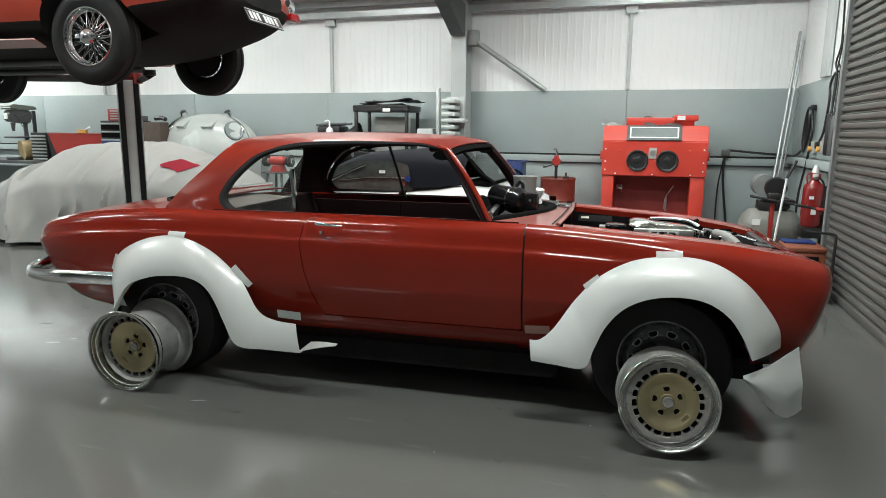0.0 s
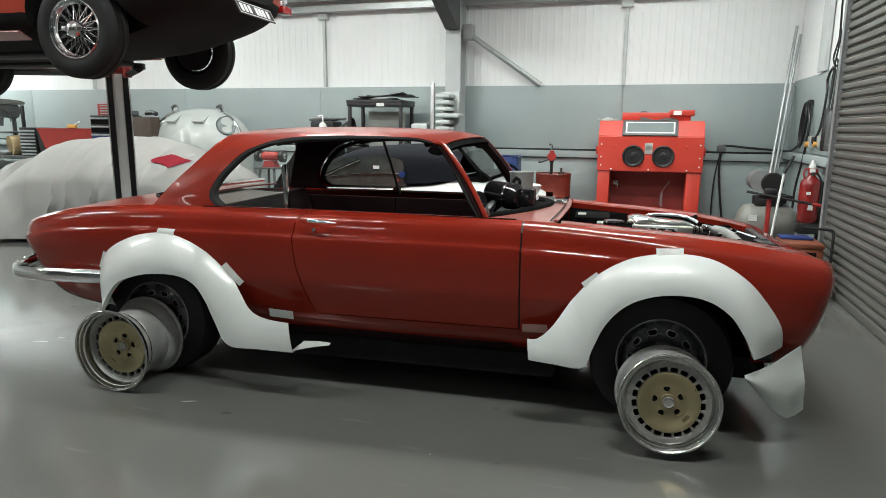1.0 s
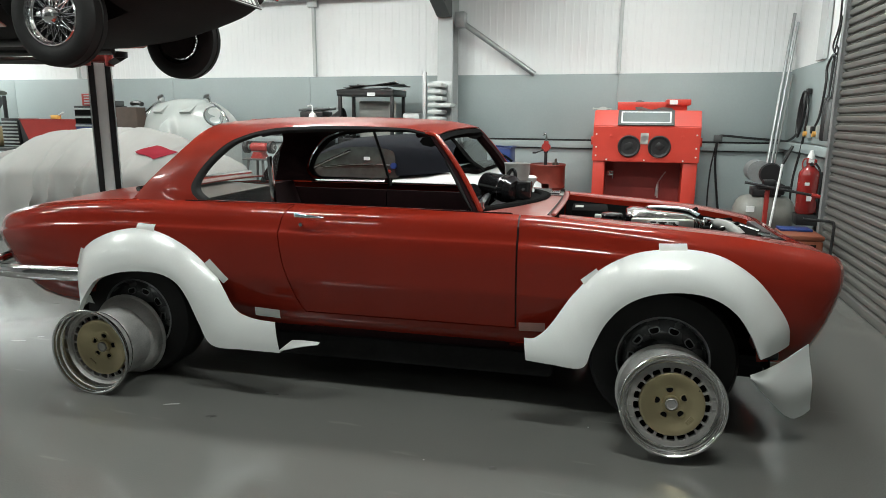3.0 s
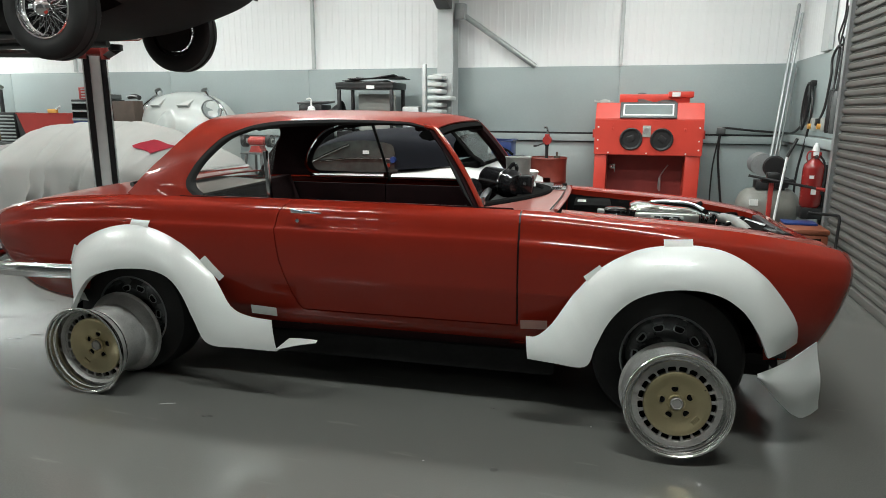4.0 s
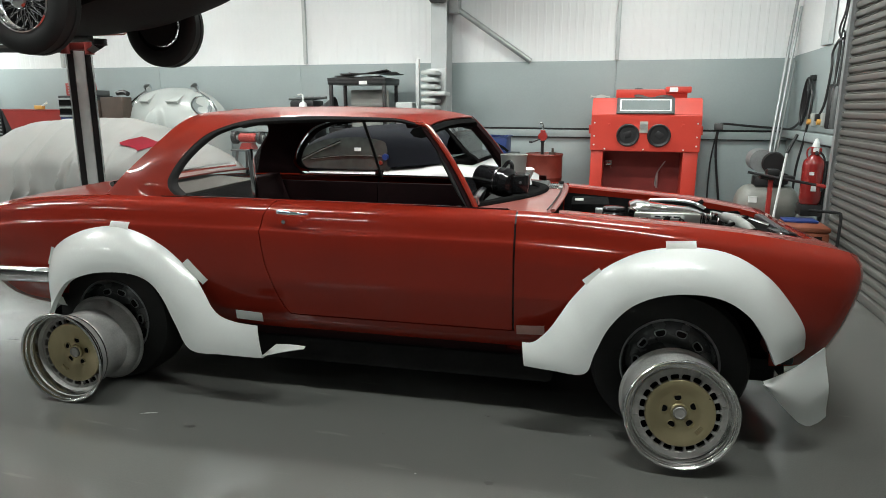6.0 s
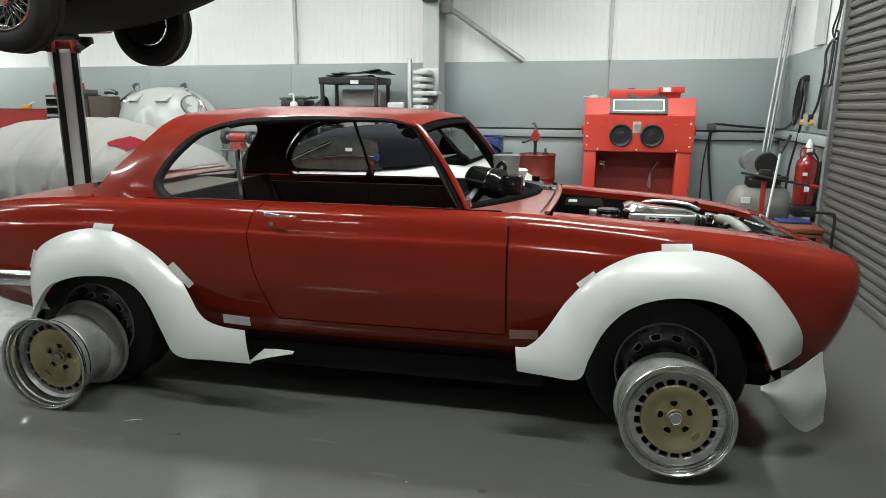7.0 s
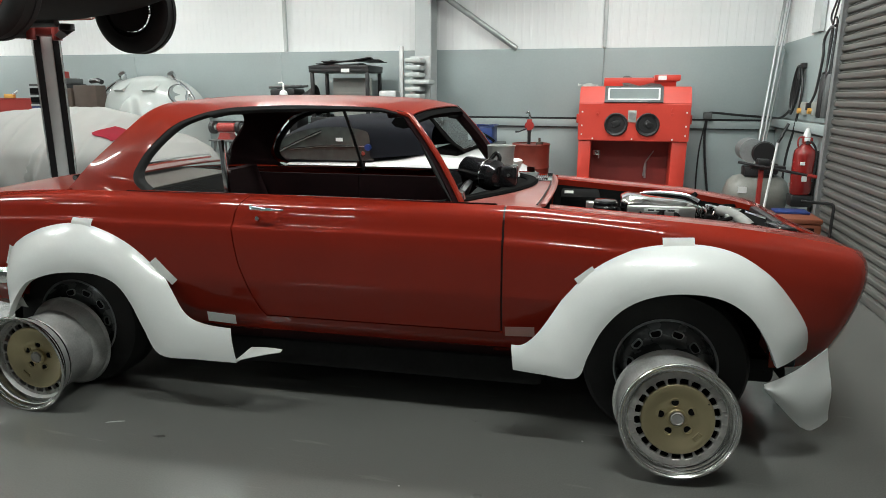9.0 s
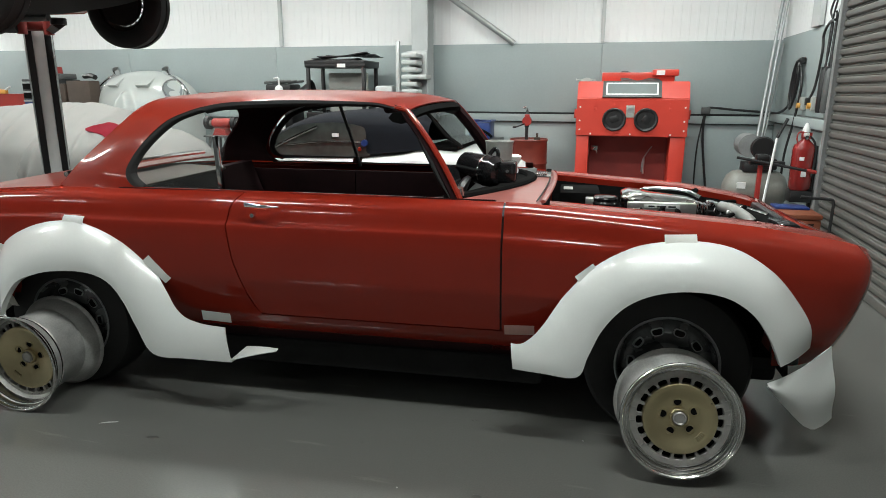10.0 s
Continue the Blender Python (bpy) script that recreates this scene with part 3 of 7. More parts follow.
for s, drop in ((-1, 0.0), (1, -0.035)):
    bm = B()
    skin(bm, s, -3.82, lambda z: rear_edge(z) - 0.006, 96, 18, sill_z)
    part("rear_quarter", solid(bm, 0.012), RED, car, m=pose(0, 0, drop))
    bm = B()
    skin(bm, s, rear_edge, -0.682, 40, 16, 0.452)
    door = part("door", solid(bm, 0.014), RED, car, m=pose(0, 0, drop))
    bm = B()
    skin(bm, s, -0.674, 0.785, 150, 60, sill_z, bias=1.8)
    part("front_wing", solid(bm, 0.012), RED, car, m=pose(0, 0, drop * 1.3))
    bm = B()
    skin(bm, s, -1.93, -0.64, 20, 4, 0.285, 0.446)
    part("sill", solid(bm, 0.012), RED, car)
    # shut-line backing
    bm = B()
    grid(bm, lambda u, v: (-0.70 + 0.05 * u, s * (side_y(-0.678, 0.45 + 0.53 * v) - 0.018), 0.45 + 0.53 * v), 1, 12)
    part("shut_line", bm, BLACK, car)
    bm = B()
    grid(bm, lambda u, v: (rear_edge(0.45 + 0.53 * v) - 0.03 + 0.06 * u, s * (side_y(-1.8, 0.45 + 0.53 * v) - 0.018), 0.45 + 0.53 * v), 1, 12)
    part("shut_line", bm, BLACK, car)
    # chrome belt and door handle
    bm = B()
    sweep(bm, [(x, s * (side_y(x, top_z(x) - 0.004) - 0.02), top_z(x) + 0.001) for x in np.linspace(-2.42, -0.9, 24)], 0.005, 6)
    part("belt_lip", bm, RED if s < 0 else CHROME, car, m=pose(0, 0, drop - (0.006 if s > 0 else 0)))
    bm = B()
    pts = spline([(-1.768, 0.866, 0.952), (-1.766, 0.893, 0.954), (-1.75, 0.905, 0.955), (-1.70, 0.908, 0.953), (-1.65, 0.904, 0.950), (-1.615, 0.884, 0.947)], 5)
    rings = []
    for i, p in enumerate(pts):
        k = i / (len(pts) - 1)
        h, d = 0.0135 - 0.009 * k, 0.007
        rings.append([bm.verts.new((p.x, s * (p.y + d * math.cos(q)), p.z + h * math.sin(q))) for q in [2 * math.pi * j / 10 for j in range(10)]])
    for r0, r1 in zip(rings, rings[1:]):
        for j in range(10):
            bm.faces.new((r0[j], r0[(j + 1) % 10], r1[(j + 1) % 10], r1[j]))
    bm.faces.new(rings[0])
    bm.faces.new(rings[-1])
    part("handle", bm, MIRROR_CHROME, door, "chrome door handle")
    bm = B()
    rod(bm, (-1.738, s * 0.865, 0.907), (-1.738, s * 0.890, 0.907), 0.0105, 0.0095, 14)
    part("lock", bm, MIRROR_CHROME, door)

# tail panel, boot lid, scuttle, front panel


def deck(name, x0, x1, nx, crown, material, zoff=0.0, inset=0.105, label=""):
    bm = B()

    def f(u, v):
        x = x0 + (x1 - x0) * u
        w = max(0.05, side_y(x, top_z(x)) - inset + 0.105)
        y = -w + 2 * w * v
        return (x, y, top_z(x) + zoff + crown * (1 - (y / w) ** 2))
    grid(bm, f, nx, 20)
    return part(name, solid(bm, 0.01), material, car, label)


deck("boot_lid", -3.82, -2.77, 32, 0.022, RED_ROOF, label="red boot lid, dull with dust")
bm = B()
grid(bm, lambda u, v: (-3.815 + 0.05 * (1 - v), (2 * u - 1) * max(0.02, side_y(-3.815 + 0.05 * (1 - v), 0.5 + 0.27 * v)), 0.5 + 0.27 * v), 16, 8)
part("tail_panel", bm, RED, car)
bm = B()
grid(bm, lambda u, v: (0.745 - 0.05 * (1 - v), (2 * u - 1) * max(0.02, side_y(0.775, 0.5 + 0.23 * v) - 0.05), 0.5 + 0.26 * v), 16, 8)
part("nose_panel", bm, RED, car)


def lean(y):
    """The body sits a little lower on its far side."""
    return 0.045 * min(1.0, max(0.0, (y + 0.72) / 1.44))


def scuttle_front(y):
    return -0.50 - 0.03 * (y / 0.7) ** 2


def scuttle_rear(y):
    return -0.605 - 0.295 * (abs(y) / 0.74) ** 2.0


bm = B()


def scut(u, v):
    y = -0.765 + 1.53 * v
    xa, xb = scuttle_rear(y), scuttle_front(y)
    x = xa + (xb - xa) * u
    return (x, y, 0.982 + 0.022 * (1 - (y / 0.77) ** 2) - 0.012 * u - lean(y))


grid(bm, scut, 6, 24)
part("scuttle", solid(bm, 0.012), RED_DULL, car, "dusty red scuttle panel ahead of the windscreen")
bm = B()
sweep(bm, [(scuttle_front(y) + 0.004, y, 0.978 + 0.022 * (1 - (y / 0.77) ** 2) - lean(y)) for y in np.linspace(-0.72, 0.70, 25)], 0.007, 8, rx=0.012)
part("bonnet_seal", bm, RED_DULL, car, "dusty red bonnet seal flange")
bm = B()
sweep(bm, [(scuttle_front(y) - 0.022, y, 0.980 + 0.022 * (1 - (y / 0.77) ** 2) - lean(y)) for y in np.linspace(-0.72, 0.70, 25)], 0.003, 6, rx=0.004)
part("bonnet_gutter", bm, RUBBER, car)
bm = B()
grid(bm, lambda u, v: (0.62 + 0.165 * u, (2 * v - 1) * max(0.05, side_y(0.62 + 0.165 * u, top_z(0.62 + 0.165 * u))), top_z(0.62 + 0.165 * u) - 0.012 * (1 - (2 * v - 1) ** 2) - lean(0.72 * (2 * v - 1))), 10, 20)
part("front_panel", solid(bm, 0.012), RED, car)
# bay edges: wing tops folded inwards
for s in (-1, 1):
    bm = B()

    def lip(u, v, s=s):
        x = -0.50 + 1.12 * u
        w = side_y(x, top_z(x))
        y = w - (w - lerp(x, [-0.5, 0.2, 0.5, 0.62], [0.665, 0.64, 0.61, 0.56])) * min(1, v * 1.6)
        z = top_z(x) + 0.004 * math.sin(min(1, v * 1.6) * math.pi) - (0.0 if v < 0.62 else (v - 0.62) * 0.10) - (0.045 + 0.012 * min(1, v * 1.6) if s > 0 else 0.0)
        return (x, s * y, z)
    grid(bm, lip, 24, 8)
    part("wing_top", solid(bm, 0.008), RED, car)
    bm = B()
    grid(bm, lambda u, v, s=s: (-0.52 + 1.14 * u, s * (0.655 - 0.05 * u - 0.12 * v), top_z(-0.52 + 1.14 * u) - 0.045 - (0.045 if s > 0 else 0.0) - 0.5 * v), 6, 4)
    part("inner_wing", bm, SLOT_BLACK, car)
part("bulkhead", box(B(), -0.56, -0.53, -0.68, 0.68, 0.30, 0.955), SLOT_BLACK, car)
part("bay_floor", box(B(), -0.55, 0.46, -0.62, 0.62, 0.28, 0.33), RUBBER, car)
part("radiator", box(B(), 0.57, 0.615, -0.42, 0.42, 0.35, 0.83, 0.01), BLACK, car, "black radiator behind the nose")
# underbody and wheel wells
bm = B()
box(bm, -2.2, -0.50, -0.74, 0.76, 0.165, 0.30, 0.03)
rod(bm, (-2.9, 0.30, 0.20), (-0.4, 0.26, 0.17), 0.045, seg=12)
box(bm, -3.4, -3.05, -0.6, 0.6, 0.40, 0.5, 0.04)
part("underbody", bm, UNDER, car)
# block added under the nose to darken the floor seen through the gap
bm = B()
box(bm, 0.14, 0.50, -0.56, 0.60, 0.19, 0.40, 0.03)
part("nose_shade_block", bm, UNDER, car, "dark block added under the nose to shade the floor gap")
for cx, r in ((0.0, 0.46), (-2.70, 0.44)):
    for s in (-1, 1):
        bm = B()
        grid(bm, lambda u, v: (cx + r * math.cos(math.pi * u), s * (0.80 - 0.35 * v), 0.30 + r * 0.98 * math.sin(math.pi * u)), 24, 3)
        vs = [bm.verts.new((cx + r * math.cos(math.pi * k / 16), s * 0.45, 0.28 + r * math.sin(math.pi * k / 16))) for k in range(17)]
        bm.faces.new(vs)
        part("wheel_well", bm, UNDER, car)

# greenhouse


def green_y(z):
    return 0.765 - 0.38 * (z - 0.99)


# window edge from the screen pillar over the top and down the rear, and the roof or rear-screen edge facing it
EDGE = spline([(-1.115, 0.636, 1.338), (-1.20, 0.628, 1.360), (-1.306, 0.621, 1.374), (-1.65, 0.617, 1.380), (-1.925, 0.621, 1.370), (-2.064, 0.629, 1.351), (-2.165, 0.641, 1.322), (-2.245, 0.655, 1.287),
               (-2.315, 0.678, 1.230), (-2.38, 0.705, 1.155), (-2.412, 0.725, 1.10), (-2.425, 0.740, 1.06), (-2.41, 0.757, 1.02), (-2.36, 0.768, 0.985), (-2.33, 0.772, 0.972)], 6)
BACK = spline([(-1.02, 0.0, 1.374), (-1.13, 0.0, 1.396), (-1.30, 0.0, 1.413), (-1.62, 0.0, 1.424), (-1.93, 0.0, 1.424), (-2.20, 0.0, 1.420), (-2.46, 0.0, 1.402), (-2.50, 0.27, 1.384),
               (-2.50, 0.47, 1.343), (-2.535, 0.588, 1.268), (-2.60, 0.636, 1.195), (-2.665, 0.668, 1.130), (-2.718, 0.697, 1.072), (-2.765, 0.716, 1.016), (-2.815, 0.742, 0.955)], 6)
N_EDGE = len(EDGE) - 1


def shell(s, u, v, inset=0.0):
    """Half of the roof and one rear pillar as one sheet: v from the window edge to the roof's middle or the rear screen."""
    a, b = EDGE[round(u * N_EDGE)], BACK[round(u * N_EDGE)]
    roofed = min(1.0, max(0.0, (0.62 - b.y) / 0.30))
    k = v if roofed == 0 else v * (1 - roofed) + (1 - (1 - v) ** 2.7) * roofed
    x = a.x + (b.x - a.x) * v
    y = a.y + (b.y - a.y) * v + (1 - roofed) * 0.008 * math.sin(math.pi * v)
    z = a.z + (b.z - a.z) * k + (1 - roofed) * 0.005 * math.sin(math.pi * v)
    if roofed > 0:
        y += 0.02 * roofed * math.sin(math.pi * min(1, 2.5 * v)) * (1 if v < 0.4 else 0) * max(0.0, 1 - max(0.0, u - 0.3) / 0.2)
    x -= 0.05 * roofed * (v * (1 - v)) * max(0, 1 - 6 * u)
    return Vector((x, s * (y - inset), z - inset * 0.8))


bm = B()
for s in (-1, 1):
    grid(bm, lambda u, v: shell(s, u, v), N_EDGE, 26)
bmesh.ops.remove_doubles(bm, verts=bm.verts, dist=2e-4)
inner = [v for v in bm.verts if v.co.x < -1.95 and not v.is_boundary]
for k in range(24):
    bmesh.ops.smooth_vert(bm, verts=inner, factor=0.5, use_axis_x=True, use_axis_y=True, use_axis_z=True)
part("roof", solid(bm, 0.006), RED_ROOF, car, "red roof panel flowing into the rear pillars", smooth=50)
bm = B()
for s in (-1, 1):
    grid(bm, lambda u, v: shell(s, 0.03 + 0.95 * u, 0.03 + 0.97 * v, 0.030), N_EDGE, 14)
bmesh.ops.remove_doubles(bm, verts=bm.verts, dist=2e-4)
part("headlining", bm, DARK_TRIM, car, "dark maroon headlining and pillar trim")
for s in (-1, 1):
    # dark edge of the rear screen opening
    bm = B()
    sweep(bm, [Vector((p.x + 0.012, s * (p.y - 0.016), p.z - 0.014)) for p in BACK[6 * 6:]], 0.012, 6, rx=0.02)
    part("rear_screen_edge", bm, DARK_TRIM if s > 0 else RUBBER, car)
    # black window surround, a recessed band round the opening
    ring = [Vector((p.x, p.y, p.z)) for p in EDGE] + [Vector((-2.2, 0.772, 0.974)), Vector((-1.6, 0.772, 0.974)), Vector((-1.0, 0.772, 0.974)), Vector((-0.90, 0.770, 0.980))]
    ring += [Vector((-0.90, 0.770, 0.980)).lerp(Vector((-1.108, 0.642, 1.326)), t) for t in (0.2, 0.4, 0.6, 0.8, 0.95)]
    mid = Vector((-1.72, 0, 1.16))

    def band(u, v):
        p = ring[round(u * len(ring)) % len(ring)]
        wide = 0.006 if p.z < 0.982 else (lerp(p.x, [-2.30, -1.95, -1.5], [0.050, 0.034, 0.028]) if p.x < -1.3 else 0.024)
        q = Vector((p.x, 0, p.z))
        d = (mid - q)
        d.x *= 0.45 if p.z > 1.3 and p.x > -2.1 else 1.0
        d.normalize()
        r = q + d * wide * v
        return (r.x, s * (green_y(r.z) + 0.006 - 0.004 - 0.030 * max(0.0, v - 0.55)), r.z)
    bm = B()
    grid(bm, band, len(ring), 6, wrap=True)
    part("window_seal", bm, RUBBER, car, "black rubber window surround", m=pose(0, 0, -0.02 if s > 0 else 0))
    # A pillar: red outside, black rubber behind
    bm = B()
    a0, a1 = Vector((-0.862, s * 0.768, 0.980)), Vector((-1.118, s * 0.636, 1.340))
    rail = [a0.lerp(a1, t) + Vector((0.012, 0, 0.008)) * math.sin(t * math.pi) for t in np.linspace(0, 1, 10)] + [Vector((-1.165, s * 0.622, 1.350)), Vector((-1.20, s * 0.600, 1.345))]
    sweep(bm, rail, 0.010 if s < 0 else 0.014, 8, rx=0.015 if s < 0 else 0.018)
    part("front_pillar", bm, RED, car)
    bm = B()
    sweep(bm, [p + Vector((-0.022 if s > 0 else -0.020, (-0.030 if s > 0 else 0.018), -0.004)) for p in rail], 0.034 if s > 0 else 0.017, 8, rx=0.050 if s > 0 else 0.024)
    part("pillar_trim", bm, DARK_TRIM, car)
    # inner door card and quarter trim
    drop = -0.06 if s > 0 else 0
    part("door_card", box(B(), -1.816, -0.72, s * 0.74 - 0.015, s * 0.74 + 0.015, 0.32, 0.965, 0.004), DARK_TRIM, car, m=pose(0, 0, drop))
    part("quarter_trim", box(B(), -2.62, -1.818, s * 0.74 - 0.015, s * 0.74 + 0.015, 0.32, 0.965, 0.004), DARK_TRIM, car, m=pose(0, 0, drop))
    if s < 0:
        bm = B()
        grid(bm, lambda u, v: (-2.44 + 1.72 * u, s * (0.68 + 0.10 * v), 0.970 + 0.022 * v), 12, 2)
        part("window_ledge", solid(bm, 0.004), DARK_TRIM, car)
# bright upright of the quarter window, near side
bm = B()
box(bm, -1.972, -1.953, -0.735, -0.705, 0.985, 1.225, 0.004, m=Matrix.Translation((-1.96, 0, 1.0)) @ Matrix.Rotation(radians(-3.5), 4, "Y") @ Matrix.Translation((1.96, 0, -1.0)))
part("window_upright", bm, CHROME, car, "bright metal upright of the quarter window")
bm = B()
sweep(bm, [(-1.885, 0.645, 1.345), (-1.84, 0.70, 1.16), (-1.79, 0.755, 0.93)], 0.011, 6)
part("window_upright", bm, RUBBER, car, "black window divider")
# windscreen surround and header
bm = B()
hdr = [shell(-1, 0.0, v) for v in np.linspace(0.0, 1.0, 14)] + [shell(1, 0.0, 1 - v) for v in np.linspace(0.0, 1.0, 14)[1:]]
sweep(bm, [Vector(p) - Vector((0.034, 0, 0.030)) for p in hdr], 0.026, 8, rx=0.056)
part("screen_header", bm, SLOT_BLACK, car, "black windscreen header seal")
bm = B()
sweep(bm, [(scuttle_rear(y) - 0.012, y, 0.985 + 0.022 * (1 - (y / 0.77) ** 2) - lean(y)) for y in np.linspace(-0.75, 0.75, 25)], 0.016, 8, rx=0.03)
part("screen_seal", bm, SLOT_BLACK, car, "black rubber seal along the screen base")
bm = B()
grid(bm, lambda u, v: (scuttle_rear(-0.72 + 1.44 * v) - 0.03 - 0.22 * u, (-0.72 + 1.44 * v) * (1 - 0.06 * u), 0.985 + 0.018 * (1 - (2 * v - 1) ** 2) - 0.035 * u - lean(-0.72 + 1.44 * v)), 4, 16)
part("dash_top", solid(bm, 0.008), SLOT_BLACK, car, "black dashboard top")
# rear screen frame and parcel shelf
bm = B()
grid(bm, lambda u, v: (-2.50 - 0.36 * u, -0.66 + 0.94 * v, 0.962 + 0.02 * u), 4, 8)
part("parcel_shelf", solid(bm, 0.012), SHELF, car, "dusty grey-brown parcel shelf, darkened for the roof's shade")
bm = B()
sweep(bm, [(-2.845, y, 1.018 + 0.01 * (1 - (y / 0.62) ** 2)) for y in np.linspace(-0.62, 0.62, 15)], 0.014, 8)
part("rear_screen_seal", bm, CHROME, car, "bright strip below the rear screen")
# dash, floor, seats removed
bm = B()
box(bm, -2.75, -0.58, -0.72, 0.72, 0.29, 0.34, 0.01)
part("cabin_floor", bm, DARK_TRIM, car)
bm = B()
prism(bm, [(-0.62, 0.955), (-0.60, 0.60), (-0.82, 0.62), (-0.95, 0.80), (-0.90, 0.955)], "y", -0.70, 0.70)
part("dashboard", bm, BLACK, car, "black dashboard")
bm = B()
prism(bm, [(-2.45, 0.34), (-2.40, 0.60), (-2.53, 0.96), (-2.60, 0.96), (-2.60, 0.34)], "y", -0.68, 0.68)
part("rear_bulkhead", bm, DARK_TRIM, car)
bm = B()
pane = [Vector((p.x + 0.012, -(p.y - 0.012), p.z - 0.006)) for p in EDGE[30:]] + [Vector((-1.955, -0.755, 0.978)), Vector((-1.945, -0.612, 1.362))]
bm.faces.new([bm.verts.new(p) for p in pane])
bmesh.ops.triangulate(bm, faces=list(bm.faces))
glass_pane = part("quarter_glass", bm, DUSTY, car, "fixed quarter window glass, grey film for dust and reflection", smooth=0)
glass_pane.visible_shadow = False
bm = B()
lathe(bm, [(0.0, 0), (0.02, 0), (0.175, 0.02), (0.19, 0.01), (0.19, -0.01), (0.175, -0.012), (0.02, -0.03), (0, -0.03)], 28,
      Matrix.Translation((-0.98, -0.36, 0.86)) @ Matrix.Rotation(radians(-62), 4, "Y"))
part("steering_wheel", bm, BLACK, car)
# air box and steel pot standing in the screen opening
bm = B()
rod(bm, (-0.925, -0.22, 1.062), (-0.775, -0.34, 1.052), 0.070, 0.074, 28)
rod(bm, (-0.775, -0.34, 1.052), (-0.752, -0.358, 1.05), 0.074, 0.05, 28)
rod(bm, (-0.95, -0.20, 1.064), (-0.925, -0.22, 1.062), 0.035, 0.070, 28)
box(bm, -0.755, -0.672, -0.36, -0.24, 1.0, 1.098, 0.014)
sweep(bm, spline([(-0.775, -0.27, 1.07), (-0.765, -0.26, 1.13), (-0.785, -0.24, 1.15), (-0.81, -0.25, 1.12)], 6), 0.010, 8)
part("air_box", bm, BLACK_GLOSS, car, "glossy black cylindrical air box in the screen opening")
part("air_box_knob", rod(B(), (-0.71, -0.36, 1.06), (-0.71, -0.372, 1.06), 0.008, seg=12), CHROME, car)
bm = B()
lathe(bm, [(0.0, 0.0), (0.05, 0.0), (0.055, 0.012), (0.05, 0.024), (0.0, 0.024)], 20, pose(-0.97, -0.42, 1.03, 20, 70, 0))
part("dial", bm, BLACK_GLOSS, car)
bm = B()
ax = Vector((0.155, -0.10, -0.01)).normalized()
rod(bm, Vector((-0.815, -0.308, 1.0545)), Vector((-0.815, -0.308, 1.0545)) + ax * 0.008, 0.0755, seg=28)
part("hose_clip", bm, ALLOY, car)
bm = B()
lathe(bm, [(0.0, 0.0), (0.062, 0.0), (0.066, 0.02), (0.074, 0.165), (0.079, 0.178), (0.073, 0.178), (0.069, 0.165), (0.06, 0.03), (0, 0.03)], 32, pose(-0.80, 0.13, 0.984))
part("metal_pot", bm, POT_GREY, car, "grey metal pot on the scuttle")
bm = B()
lathe(bm, [(0.0, 0.0), (0.045, 0.0), (0.03, 0.03), (0.055, 0.09), (0.04, 0.10), (0.0, 0.10)], 20, pose(-0.75, 0.36, 0.968))
part("white_cup", bm, WHITE_PL, car)
bm = B()
for k in range(5):
    box(bm, -0.60 + 0.012 * k, -0.592 + 0.012 * k, 0.16, 0.30, 0.975, 0.988, 0.002)
box(bm, -0.61, -0.52, 0.13, 0.33, 0.968, 0.978, 0.002)
part("air_vent", bm, CHROME, car)
bm = B()
rod(bm, (-0.875, -0.72, 1.0), (-0.872, -0.73, 1.03), 0.02, 0.012, 12)
part("mirror_base", bm, CHROME, car)

# engine
bm = B()
box(bm, -0.40, 0.20, -0.30, 0.34, 0.45, 0.80, 0.03)
part("engine_block", bm, SLOT_BLACK, car, "black engine in the open bay")


def plenum(u, v):
    """Polished intake chest, fat at the rear and tapering forwards, flat on its near side."""
    x = -0.165 + 0.375 * u
    r = lerp(u, [0, 0.03, 0.12, 0.30, 0.42, 0.9, 1.0], [0.2, 0.7, 1.0, 0.95, 0.80, 0.62, 0.45])
    a = 2 * math.pi * v
    ca, sa = math.cos(a), math.sin(a)
    return (x, 0.10 + 0.14 * r * math.copysign(abs(ca) ** 0.6, ca), 0.872 + (0.058 * math.copysign(abs(sa) ** 0.7, sa)) * r - 0.012 * u)


bm = B()
vs = grid(bm, plenum, 28, 28)
bm.faces.new([r for r in vs[0][:-1]])
bm.faces.new([r for r in vs[-1][:-1]][::-1])
bmesh.ops.remove_doubles(bm, verts=bm.verts, dist=1e-4)
part("plenum", bm, MIRROR_CHROME, car, "polished alloy intake chest")
bm = B()
box(bm, -0.13, 0.20, -0.06, -0.02, 0.80, 0.885, 0.008)
part("plenum_side", bm, ALLOY_RAW, car, "alloy side plate of the intake chest")
part("label", box(B(), -0.05, 0.12, -0.0635, -0.0605, 0.858, 0.876, 0.0008), WHITE_PL, car, "white label strip with dark marks")
for a, b in ((-0.03, 0.0), (0.01, 0.055), (0.065, 0.10)):
    part("label_mark", box(B(), a, b, -0.0642, -0.0637, 0.863, 0.871), BLACK, car)
for k in range(3):
    part("plenum_stay", box(B(), 0.205 + 0.022 * k, 0.220 + 0.022 * k, 0.00, 0.08, 0.82, 0.885 - 0.006 * k, 0.003), CHROME, car)
bm = B()
sweep(bm, spline([(-0.02, 0.30, 0.895), (0.08, 0.31, 0.90), (0.2, 0.29, 0.892), (0.27, 0.25, 0.865)], 6), 0.017, 10)
part("fuel_pipe", bm, CHROME, car)
bm = B()
sweep(bm, spline([(-0.03, 0.36, 0.885), (0.1, 0.37, 0.89), (0.26, 0.33, 0.865)], 6), 0.012, 8)
part("fuel_pipe", bm, ALLOY, car)
bm = B()
